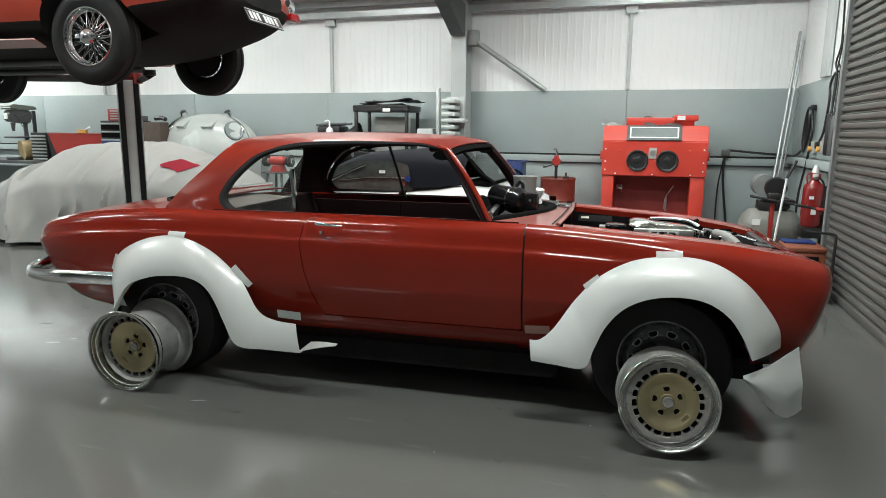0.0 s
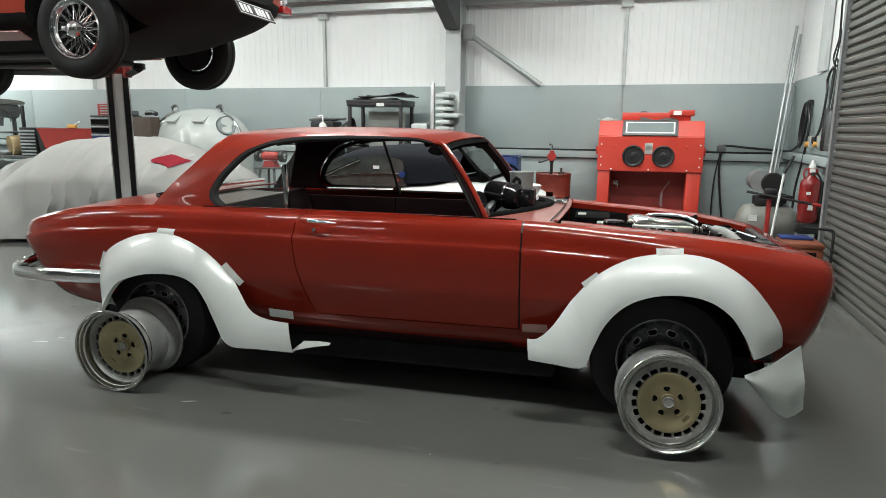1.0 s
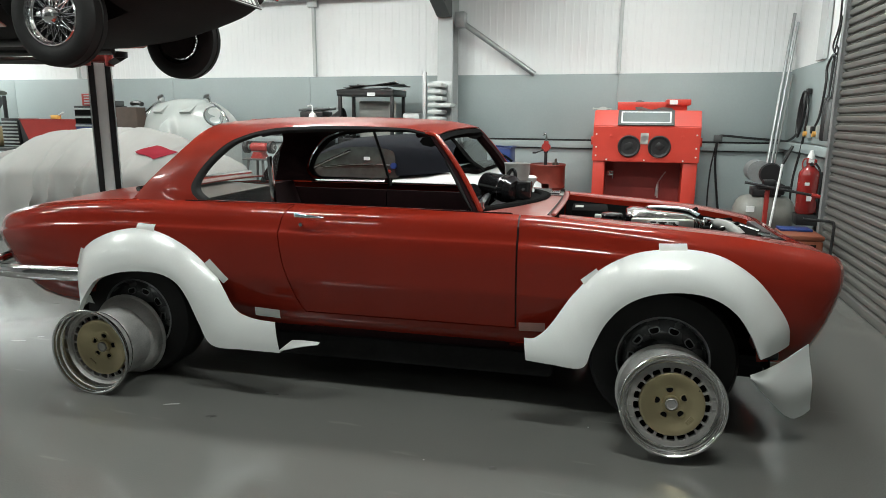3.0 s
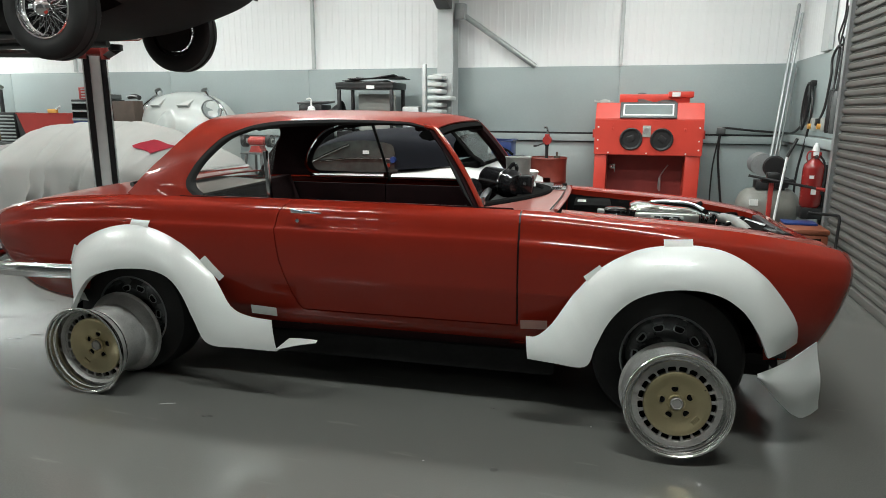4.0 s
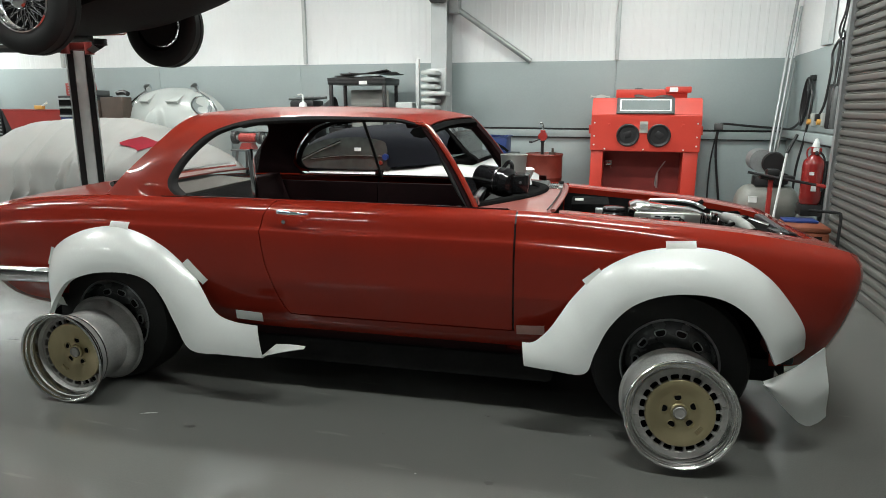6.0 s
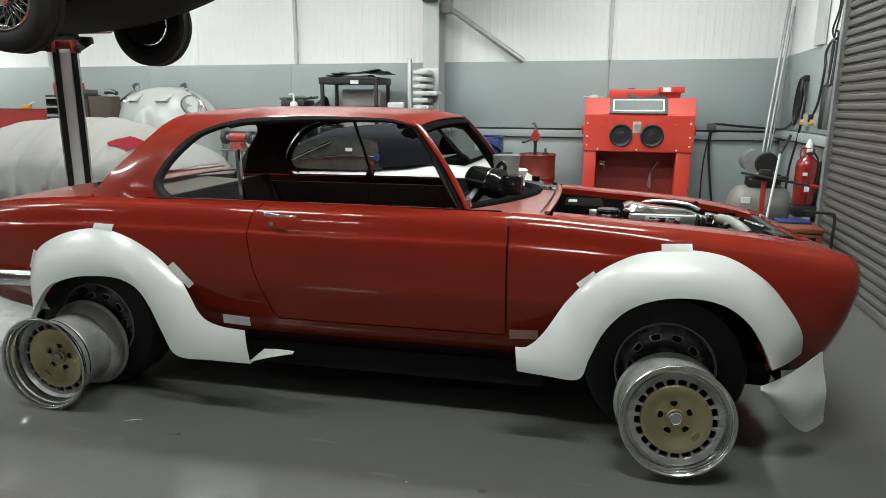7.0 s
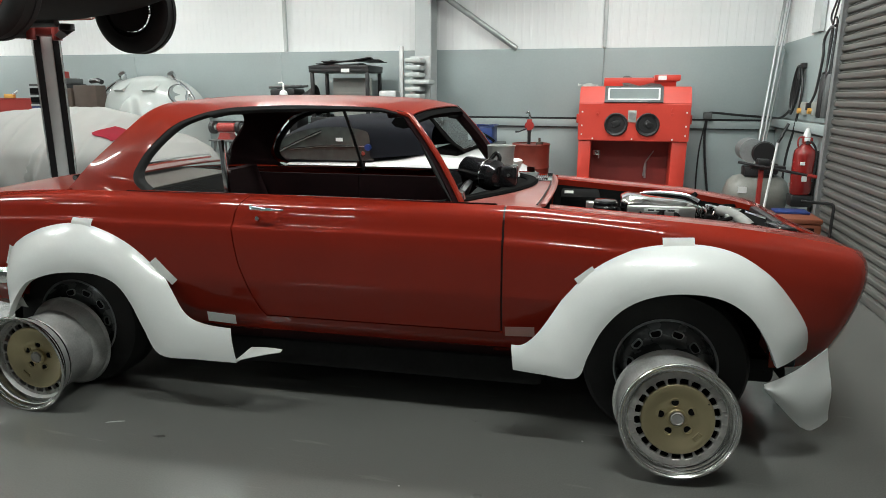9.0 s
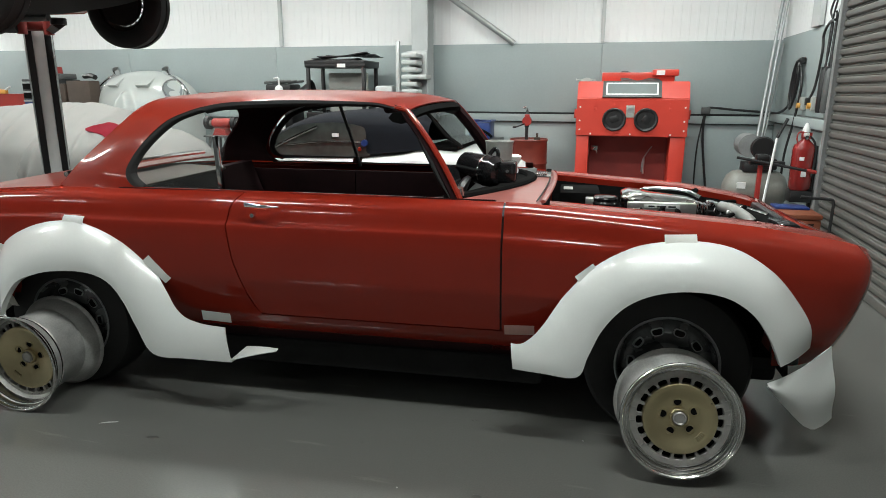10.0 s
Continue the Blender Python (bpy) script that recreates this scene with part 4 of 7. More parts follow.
lathe(bm, [(0.0, 0.0), (0.06, 0.0), (0.064, 0.02), (0.058, 0.03), (0.062, 0.045), (0.055, 0.055), (0.0, 0.06)], 24, pose(-0.235, 0.04, 0.84))
part("throttle_body", bm, BLACK_GLOSS, car, "glossy black throttle body")
bm = B()
lathe(bm, [(0.0, 0.0), (0.032, 0.0), (0.036, 0.012), (0.034, 0.022), (0.02, 0.026), (0.0, 0.026)], 20, pose(0.29, 0.04, 0.862, 0, 12, 0))
part("filler_cap", bm, CHROME, car)
bm = B()
sweep(bm, spline([(0.33, 0.02, 0.865), (0.36, -0.08, 0.868), (0.385, -0.18, 0.858), (0.40, -0.28, 0.84), (0.43, -0.36, 0.79)], 6), 0.026, 14)
part("top_hose", bm, HOSE_GREY, car, "grey radiator hose")
bm = B()
sweep(bm, spline([(-0.44, -0.50, 0.88), (-0.42, -0.46, 0.91), (-0.38, -0.42, 0.90), (-0.36, -0.40, 0.84)], 5), 0.009, 8)
part("brake_pipe", bm, CHROME, car)
bm = B()
box(bm, -0.47, -0.25, 0.20, 0.52, 0.70, 0.885, 0.012)
part("battery", bm, SLOT_BLACK, car, "black battery box with a pale label")
part("battery_label", box(B(), -0.45, -0.40, 0.30, 0.40, 0.8855, 0.888, 0.0005), TANK, car)
random.seed(11)
for k in range(34):
    a, b = random.uniform(-0.40, 0.46), random.uniform(-0.46, 0.42)
    if -0.2 < a < 0.24 and -0.1 < b < 0.28:
        b -= 0.36
    z = random.uniform(0.79, 0.87)
    bm = B()
    if k % 3 == 0:
        box(bm, a, a + random.uniform(0.03, 0.09), b, b + random.uniform(0.03, 0.08), z - 0.05, z, 0.006)
        part("bracket", bm, SLOT_BLACK if k % 2 else ALLOY_RAW, car)
    else:
        sweep(bm, spline([(a, b, z), (a + random.uniform(-0.1, 0.1), b + random.uniform(-0.1, 0.1), z + random.uniform(0, 0.05)),
                          (a + random.uniform(-0.2, 0.2), b + random.uniform(-0.15, 0.15), z - 0.03)], 4), random.uniform(0.005, 0.012), 6)
        part("hose" if k % 2 else "lead", bm, SLOT_BLACK, car)
for k in range(9):
    a, b = random.uniform(0.20, 0.46), random.uniform(-0.40, 0.2)
    part("hose_fitting", rod(B(), (a, b, 0.79), (a + random.uniform(-0.03, 0.03), b + 0.02, 0.855), random.uniform(0.008, 0.016), seg=10), CHROME if k % 2 else ALLOY_RAW, car)
bm = B()
grid(bm, lambda u, v: (0.36 + 0.20 * u, -0.36 + 0.62 * v, 0.835 + 0.02 * math.sin(3 * u) - 0.02 * u), 5, 8)
part("fan_shroud", solid(bm, 0.01), SLOT_BLACK, car)
bm = B()
box(bm, 0.46, 0.54, -0.42, -0.24, 0.79, 0.858, 0.012, m=Matrix.Rotation(radians(6), 4, "Z"))
part("header_tank", bm, BLACK_GLOSS, car)
bm = B()
rod(bm, (0.40, 0.18, 0.855), (0.56, 0.05, 0.825), 0.010, seg=8)
part("stay_rod", bm, CHROME, car)

# rear bumper, lamps
bm = B()
bumper = spline([(-3.03, -0.868, 0.571), (-3.4, -0.866, 0.562), (-3.6, -0.835, 0.555), (-3.75, -0.775, 0.55), (-3.845, -0.665, 0.547), (-3.89, -0.5, 0.547), (-3.91, -0.25, 0.547), (-3.915, 0.0, 0.547)], 6)
full = bumper + [Vector((p.x, -p.y, p.z)) for p in bumper[-2::-1]]
sweep(bm, full, 0.041, 12, rx=0.026)
part("rear_bumper", bm, MIRROR_CHROME, car, "chrome rear bumper wrapping round the corner")
for s in (-1, 1):
    bm = B()
    box(bm, -3.85, -3.80, s * 0.36 - 0.05, s * 0.36 + 0.05, 0.58, 0.70, 0.015)
    part("tail_lamp", bm, LENS, car)


# arch flares: a rounded shell swept along the arch
def flare(name, spine, s, label):
    """spine: rows of outer x, z and inner x, z along the arch; the shell bulges out between them."""
    O = spline([(a, 0, b) for a, b, c, d in spine], 6)
    I = spline([(c, 0, d) for a, b, c, d in spine], 6)
    bm = B()
    n = len(O) - 1

    def f(u, v):
        o, i = O[round(u * n)], I[round(u * n)]
        p = o.lerp(i, v)
        edge = max(side_y(o.x, max(0.32, min(o.z, top_z(o.x) - 0.02))) + 0.006, lerp(o.z, [0.40, 0.50, 0.66], [0.968, 0.935, 0.86]) if -2.3 < o.x < -0.4 else 0.0)
        yo = edge + (0.985 - edge) * v
        tail = min(1.0, abs(o.z - 0.42) / 0.25 + 0.25)
        bulge = 0.030 * tail * math.sin(math.pi * min(1.0, v * 1.02)) ** 0.8
        return (p.x, s * (yo + bulge), p.z)
    grid(bm, f, n, 12)
    # return lip under the edge
    grid(bm, lambda u, v: (I[round(u * n)].x, s * (0.985 - 0.035 * v), I[round(u * n)].z - 0.002 * v), n, 2)
    bmesh.ops.remove_doubles(bm, verts=bm.verts, dist=2e-4)
    return part(name, solid(bm, 0.005), FLARE, car, label)


FRONT = [(-0.625, 0.445, -0.612, 0.350), (-0.575, 0.450, -0.50, 0.340), (-0.51, 0.51, -0.362, 0.336), (-0.42, 0.64, -0.322, 0.43), (-0.322, 0.755, -0.272, 0.545), (-0.20, 0.832, -0.19, 0.640),
         (-0.067, 0.867, -0.08, 0.693), (0.076, 0.874, 0.05, 0.709), (0.207, 0.848, 0.165, 0.690), (0.33, 0.774, 0.255, 0.632), (0.42, 0.677, 0.315, 0.552), (0.495, 0.564, 0.345, 0.492), (0.518, 0.462, 0.366, 0.443)]
REAR = [(-3.085, 0.40, -2.990, 0.40), (-3.10, 0.55, -2.945, 0.48), (-3.032, 0.708, -2.868, 0.572), (-2.862, 0.806, -2.77, 0.614), (-2.67, 0.848, -2.655, 0.638), (-2.527, 0.832, -2.50, 0.640),
        (-2.374, 0.762, -2.395, 0.602), (-2.245, 0.645, -2.33, 0.52), (-2.163, 0.555, -2.275, 0.40), (-2.08, 0.465, -2.205, 0.28), (-1.985, 0.432, -2.03, 0.272), (-1.862, 0.422, -1.830, 0.272)]
flare("front_flare", FRONT, -1, "white fibreglass front arch flare held on with tape")
flare("rear_flare", REAR, -1, "white fibreglass rear arch flare held on with tape")
# foot of the rear flare lying towards the sill
bm = B()
grid(bm, lambda u, v: (-1.835 + 0.16 * u, -0.985 + 0.15 * v * (1 - 0.85 * u) + 0.115 * u, 0.283 + 0.004 * math.sin(u * 3) + 0.004 * v + 0.006 * u), 8, 4)
part("flare_foot", solid(bm, 0.004), FLARE, car)


PINK_TAPE = mat("thin_pinkish_tape", (0.40, 0.22, 0.19), 0.6, var=0.1, scale=20, fine=200, bump=0.05)


def tape(x, z, w, h, ang, s=-1, lift=0.004, material=TAPE):
    bm = B()
    c, d = math.cos(radians(ang)), math.sin(radians(ang))

    def f(u, v):
        a, b = (u - 0.5) * w, (v - 0.5) * h
        px, pz = x + a * c - b * d, z + a * d + b * c
        pz = min(pz, top_z(px) - 0.02)
        return (px, s * (side_y(px, max(0.3, pz)) + lift + (0.010 * (1 - v) if lift < 0.03 else 0.0)), pz)
    grid(bm, f, 6, 4)
    part("tape", solid(bm, 0.0006), material, car, "strip of pale masking tape" if material is TAPE else "strip of thin tape over red paint")


tape(-0.002, 0.878, 0.118, 0.036, 2)
tape(-0.346, 0.735, 0.088, 0.026, 41)
tape(-0.598, 0.472, 0.122, 0.044, 3, lift=0.035, material=PINK_TAPE)
tape(-2.610, 0.850, 0.108, 0.042, -1)
tape(-2.218, 0.642, 0.140, 0.036, -48)
tape(-1.902, 0.466, 0.134, 0.046, -3, lift=0.115)
tape(-3.052, 0.67, 0.022, 0.10, -22, lift=0.008)
tape(-3.045, 0.43, 0.07, 0.055, -4, lift=0.06)

# front corner skirt
bm = B()


def skirt(u, v):
    """Upright corner piece: pointed at the arch, square at the front."""
    zt = lerp(u, [0, 0.5, 0.8, 1], [0.352, 0.405, 0.445, 0.468])
    zb = lerp(u, [0, 0.12, 0.35, 0.55, 0.72, 0.88, 1], [0.338, 0.30, 0.225, 0.165, 0.135, 0.145, 0.165])
    x = 0.345 + 0.255 * u + 0.040 * v * u
    y = -0.93 + 0.13 * u ** 1.6 - 0.025 * math.sin(v * 3.1) + 0.01 * math.sin(9 * v) * u ** 3
    return (x, y, zt + (zb - zt) * v)


grid(bm, skirt, 16, 8)
part("front_skirt", solid(bm, 0.005), FLARE, car, "loose white front corner skirt hanging under the nose")
bm = B()
sweep(bm, spline([(0.665, -0.73, 0.60), (0.655, -0.745, 0.545), (0.62, -0.75, 0.52), (0.61, -0.76, 0.46)], 6), 0.007, 6)
part("loose_cable", bm, BLACK, car)
bm = B()
prism(bm, [(0.40, 0.40), (0.53, 0.43), (0.57, 0.50), (0.55, 0.56), (0.42, 0.55)], "y", -0.72, -0.62)
part("front_valance", bm, RED_DULL, car)
part("bumper_bracket", box(B(), 0.40, 0.47, -0.86, -0.72, 0.40, 0.44, 0.008), BLACK, car)


# road wheels on the car
def road_wheel(cx, s):
    w = part("wheel", lathe(B(), [(0.20, -0.09), (0.27, -0.10), (0.315, -0.095), (0.333, -0.07), (0.335, 0.0), (0.333, 0.07), (0.315, 0.095), (0.27, 0.10), (0.205, 0.09)], 48), RUBBER, car,
             "road wheel with black tyre and dark steel rim", pose(cx, s * 0.705, 0.335, -90 * -s if s > 0 else 90, 0, 0))
    bm = lathe(B(), [(0.207, 0.088), (0.203, 0.093), (0.197, 0.085), (0.19, 0.06), (0.182, 0.045), (0.172, 0.05), (0.155, 0.062), (0.11, 0.066), (0.085, 0.055), (0.06, 0.06), (0.045, 0.075), (0.0, 0.08)], 48)
    part("rim", bm, RIM_DARK, w)
    part("rim_edge", lathe(B(), [(0.209, 0.086), (0.210, 0.093), (0.204, 0.096), (0.199, 0.090)], 48), STEEL_WHEEL, w)
    for k in range(10):
        m = Matrix.Rotation(2 * math.pi * k / 10, 4, "Z") @ Matrix.Translation((0.140, 0, 0.067))
        pts = [(0.0135 * abs(math.cos(a)) ** 0.6 * math.copysign(1, math.cos(a)), (0.021 + 0.004 * math.cos(a)) * abs(math.sin(a)) ** 0.6 * math.copysign(1, math.sin(a)), 0.0) for a in np.linspace(0, 2 * math.pi, 16, endpoint=False)]
        # paler steel than the rim, standing in for the highlight on each lip
        part("slot_ring", sweep(B(), [m @ Vector(p) for p in pts], 0.0045, 6, closed=True), STEEL, w)
        # black disc on the uncut rim stands for the shaded opening
        bm = B()
        bm.faces.new([bm.verts.new(m @ Vector((p[0] * 0.95, p[1] * 0.95, 0.001))) for p in pts])
        part("slot", solid(bm, 0.004), SLOT_BLACK, w)


for cx in (0.0, -2.775):
    for s in (-1, 1):
        road_wheel(cx, s)


# ---- loose wheels ----
def loose_wheel(m, label, R=0.228, width=0.27, gold_r=0.143, dish=0.06):
    """A wide split-rim wheel, face towards local +z, standing on its lip."""
    w = thing("alloy_wheel", label, "wheel", m, "loose wheels by the coupe")
    h = width / 2
    k = max(0.0, dish - 0.03)
    prof = [(R - 0.012, h - 0.002), (R, h - 0.002), (R, h + 0.006), (R - 0.003, h + 0.009), (R - 0.009, h + 0.009), (R - 0.012, h + 0.006), (R - 0.0135, h - 0.006), (R - 0.018, h - 0.008), (R - 0.0195, h - 0.012),
            (R - 0.0215, h - 0.012 - 0.4 * k), (R - 0.0265, h - 0.014 - 0.4 * k), (R - 0.028, h - 0.02 - 0.4 * k), (R - 0.030, h - 0.026 - 0.9 * k), (R - 0.036, h - dish + 0.003), (R - 0.04, h - dish)]
    out = [(R - 0.012, h - 0.002), (R - 0.02, h - 0.02), (R - 0.026, h - 0.06), (R - 0.042, h - 0.085), (R - 0.045, -h + 0.07), (R - 0.024, -h + 0.045), (R - 0.012, -h + 0.012), (R - 0.003, -h + 0.006), (R, -h), (R - 0.012, -h - 0.004)]
    part("outer_lip", lathe(B(), prof, 72), ALLOY, w, "polished outer lip")
    part("barrel", lathe(B(), out, 72), BARREL, w, "dull raw alloy barrel")
    part("inner_barrel", lathe(B(), [(R - 0.05, h - dish - 0.01), (R - 0.052, -h + 0.07), (R - 0.03, -h + 0.04), (R - 0.016, -h)], 48), ALLOY_RAW, w)
    f = h - dish
    n = 21
    # flat ring, then narrow bridges that leave rectangular windows round the gold centre
    ro, rm, ri = R - 0.036, gold_r + 0.025, gold_r + 0.001
    part("vent_ring", lathe(B(), [(ro, f - 0.004), (ro - 0.003, f), (rm + 0.002, f + 0.001), (rm, f - 0.001), (rm, f - 0.02)], 72), RING_DULL, w, "dull alloy ring round the vent windows")
    bm = B()
    hw = math.pi * gold_r / n * 0.24
    prism(bm, [(ri - 0.002, -hw), (ri + 0.004, -hw), (rm - 0.007, -hw), (rm - 0.003, -hw - 0.003), (rm + 0.001, -hw - 0.006), (rm + 0.001, hw + 0.006), (rm - 0.003, hw + 0.003), (rm - 0.007, hw), (ri - 0.002, hw)], "z", f - 0.016, f + 0.0015)
    me = to_mesh("bridge", bm, RING_DULL, 0)
    rib = to_mesh("ring_rib", box(B(), rm + 0.004, ro - 0.004, -0.0012, 0.0012, f - 0.002, f + 0.0035, 0.0006), RING_DULL)
    for k in range(n):
        share("bridge", me, w, Matrix.Rotation(2 * math.pi * k / n, 4, "Z"))
        share("ring_rib", rib, w, Matrix.Rotation(2 * math.pi * (k + 0.5) / n, 4, "Z"))
    # black sheet added close behind the vent windows in place of shade inside
    part("window_dark_sheet", lathe(B(), [(gold_r - 0.01, f - 0.030), (R - 0.05, f - 0.032)], 48), SLOT_BLACK, w)
    gold = [(gold_r + 0.003, f - 0.02), (gold_r + 0.003, f + 0.004), (gold_r, f + 0.008), (gold_r - 0.006, f + 0.008), (gold_r - 0.02, f + 0.003), (0.09, f - 0.011), (0.075, f - 0.015), (0.05, f - 0.018), (0.0, f - 0.018)]
    part("centre", lathe(B(), gold, 64), GOLD, w, "gold painted wheel centre, dished inwards")
    g = f - 0.0185
    part("cap", lathe(B(), [(0.036, g), (0.036, g + 0.012), (0.033, g + 0.016), (0.029, g + 0.016), (0.028, g + 0.008), (0.010, g + 0.006), (0.0, g + 0.006)], 32), GOLD, w)
    part("hub_bore", lathe(B(), [(0.0255, g + 0.006), (0.0255, g + 0.020), (0.022, g + 0.023), (0.018, g + 0.020), (0.0, g + 0.020)], 24), RING_DULL, w, "dull steel hub")
    for k in range(5):
        a = 2 * math.pi * k / 5 + 0.35
        m2 = Matrix.Translation((0.060 * math.cos(a), 0.060 * math.sin(a), g))
        part("bolt_seat", lathe(B(), [(0.0175, 0.0), (0.0175, 0.005), (0.0150, 0.006), (0.0135, 0.001)], 18, m2), GOLD, w)
        part("bolt_hole", lathe(B(), [(0.0136, 0.0025), (0.0, 0.0025)], 18, m2), SLOT_BLACK, w)
    me = to_mesh("rim_bolt", rod(B(), (0, 0, 0), (0, 0, 0.004), 0.004, seg=6), RING_DULL)
    for k in range(n):
        a = 2 * math.pi * (k + 0.17) / n
        share("rim_bolt", me, w, pose((R - 0.046) * math.cos(a), (R - 0.046) * math.sin(a), f))
    for k in range(5):
        a = -0.95 + 0.075 * k
        m2 = Matrix.Rotation(a, 4, "Z") @ Matrix.Translation((gold_r - 0.030, 0, f - 0.002))
        part("cast_mark", box(B(), -0.012, 0.012, -0.003, 0.003, -0.004, 0.0035, 0.0008, m=m2), GOLD, w)
    return w


# faces of the wheels turn towards -y
loose_wheel(pose(0.252, 2.688, 0.234) @ pose(0, 0, 0, 82, 0, 5) @ pose(0, 0, 0, 0, 0, 6), "wide split-rim alloy wheel with gold centre leaning by the front tyre", R=0.2205, width=0.215, gold_r=0.132, dish=0.028)
loose_wheel(pose(-2.588, 2.56, 0.228) @ pose(0, 0, 0, 90, 0, 3) @ pose(0, 0, 0, 0, 0, -82), "deep-dished wide alloy wheel with gold centre by the rear tyre", R=0.227, width=0.30, gold_r=0.147, dish=0.082)

# ---- the lifted sports car and its hoist ----


def tyre_mesh(R=0.33, r=0.205, w=0.09):
    return lathe(B(), [(r, -w + 0.01), (r + 0.03, -w - 0.004), (R - 0.04, -w), (R - 0.012, -w + 0.02), (R, -w + 0.035), (R + 0.001, -0.02), (R - 0.006, -0.016), (R - 0.006, 0.016), (R + 0.001, 0.02), (R, w - 0.035), (R - 0.012, w - 0.02), (R - 0.04, w), (r + 0.03, w + 0.004), (r, w - 0.01)], 56)


def wire_wheel(parent, m):
    w = part("wheel", tyre_mesh(), RUBBER, parent, "wire wheel with a chrome rim and black tyre", m)
    part("rim", lathe(B(), [(0.206, 0.082), (0.200, 0.09), (0.192, 0.085), (0.186, 0.06), (0.170, 0.045), (0.168, -0.05), (0.19, -0.07), (0.206, -0.08)], 48), CHROME, w, "chrome rim")
    part("hub", lathe(B(), [(0.05, -0.05), (0.05, 0.02), (0.044, 0.06), (0.058, 0.072), (0.060, 0.088), (0.048, 0.108), (0.022, 0.122), (0.0, 0.125)], 28), CHROME, w, "chrome knock-off hub")
    bm = B()
    box(bm, -0.085, 0.085, -0.016, 0.016, 0.090, 0.106, 0.005)
    part("spinner", bm, CHROME, w)
    bm = B()
    n = 18
    for k in range(n):
        a = 2 * math.pi * k / n
        for off, zh, zr in ((0.35, 0.055, 0.04), (-0.35, 0.055, 0.04), (0.22, -0.03, 0.02), (-0.22, -0.03, 0.02)):
            rod(bm, (0.045 * math.cos(a), 0.045 * math.sin(a), zh), (0.178 * math.cos(a + off), 0.178 * math.sin(a + off), zr), 0.0028, seg=5, caps=False)
    tagged(part("spokes", bm, CHROME, w), kind="stuff")
    part("brake_drum", lathe(B(), [(0.0, -0.05), (0.15, -0.05), (0.165, -0.06), (0.165, -0.10), (0, -0.11)], 28), UNDER, w)
    return w


RAISED_RED = mat("bright_red_paint", (0.42, 0.055, 0.03), 0.3, var=0.06, scale=3, fine=200, bump=0.004, coat=0.5)


def raised_car():
    c = thing("sports_car", "red sports car with wire wheels raised on a two-post lift", "car", pose(-3.75, 4.22, 2.11, 0, 0, 183))
    wv = smooth_curve([-1.12, -1.08, -0.95, -0.7, -0.35, 0.0, 0.5, 1.6, 2.4, 3.0, 3.3], [0.30, 0.48, 0.62, 0.72, 0.79, 0.81, 0.81, 0.81, 0.79, 0.65, 0.4])
    zb = smooth_curve([-1.12, -1.0, -0.8, -0.5, -0.2, 0.1, 0.5, 2.5, 3.3], [0.24, 0.16, 0.07, -0.01, -0.08, -0.12, -0.15, -0.15, 0.05])
    zt = smooth_curve([-1.12, -0.9, -0.5, 0.0, 1.0, 2.4, 3.3], [0.40, 0.52, 0.62, 0.68, 0.66, 0.58, 0.3])

    def ring(x, a):
        w, b, t = wv(x), zb(x), zt(x)
        ca, sa = math.cos(a), math.sin(a)
        y = w * math.copysign(abs(ca) ** 0.62, ca)
        z = (b + t) / 2 + (t - b) / 2 * math.copysign(abs(sa) ** 0.72, sa)
        return (x if x > 0 else 0.85 * x, y, z)

    def carve(p):
        """Wheel openings: pull the skin in round each axle."""
        x, y, z = p
        for cx, cz in ((0.0, -0.04), (2.44, -0.08)):
            d = math.hypot(x - cx, z - cz)
            if abs(y) > 0.48 and 0.366 < d < 0.408:
                k = 0.387 / d
                return (cx + (x - cx) * k, y if d > 0.387 else math.copysign(0.48, y), cz + (z - cz) * k)
            if d < 0.387 and abs(y) > 0.48:
                return (x, math.copysign(0.48, y), z)
        return p

    def hull(lo, hi, material, name, label=""):
        bm = B()
        for a0, a1 in ((lo, hi), (math.pi - hi, math.pi - lo)):
            grid(bm, lambda u, v: carve(ring(-1.12 + 4.42 * u, a0 + (a1 - a0) * v)), 240, 40)
        bmesh.ops.remove_doubles(bm, verts=bm.verts, dist=1e-4)
        for f in bm.faces:
            if any(abs(abs(v.co.y) - 0.48) < 1e-4 for v in f.verts):
                f.material_index = 1
        return part(name, bm, [material, UNDER], c, label)
    hull(-0.34, math.pi / 2, RAISED_RED, "body", "bright red body")
    hull(-math.pi / 2, -0.34, UNDER, "underside", "black undersealed belly")
    bm = B()
    bm.faces.new([bm.verts.new(ring(-1.115, 2 * math.pi * k / 32)) for k in range(32)])
    part("tail", bm, UNDER, c)
    for s in (-1, 1):
        bm = B()
        grid(bm, lambda u, v: (0.42 + 1.62 * u, s * (0.80 - 0.10 * v), -0.055 - 0.045 * v), 10, 3)
        part("sill", solid(bm, 0.01), RED_DULL, c, "red sill")
        bm = B()
        rod(bm, (0.45, s * 0.35, -0.16), (2.3, s * 0.30, -0.17), 0.028, seg=10)
        part("exhaust_pipe", bm, DARK_STEEL, c)
        bm = B()
        pts = spline([(-0.61, s * 0.76, 0.33), (-0.79, s * 0.69, 0.34), (-0.92, s * 0.56, 0.35), (-0.985, s * 0.34, 0.35)], 6)
        sweep(bm, pts, 0.035, 10, rx=0.02)
        part("bumper", bm, CHROME, c, "chrome rear quarter bumper")
        bm = B()
        box(bm, -0.955, -0.875, s * 0.54 - 0.08, s * 0.54 + 0.08, 0.235, 0.295, 0.012)
        part("tail_lamp", bm, LENS, c, "red tail lamp")
    bm = B()
    rod(bm, (0, -0.62, 0), (0, 0.62, 0), 0.045, seg=12)
    part("rear_axle", bm, UNDER, c)
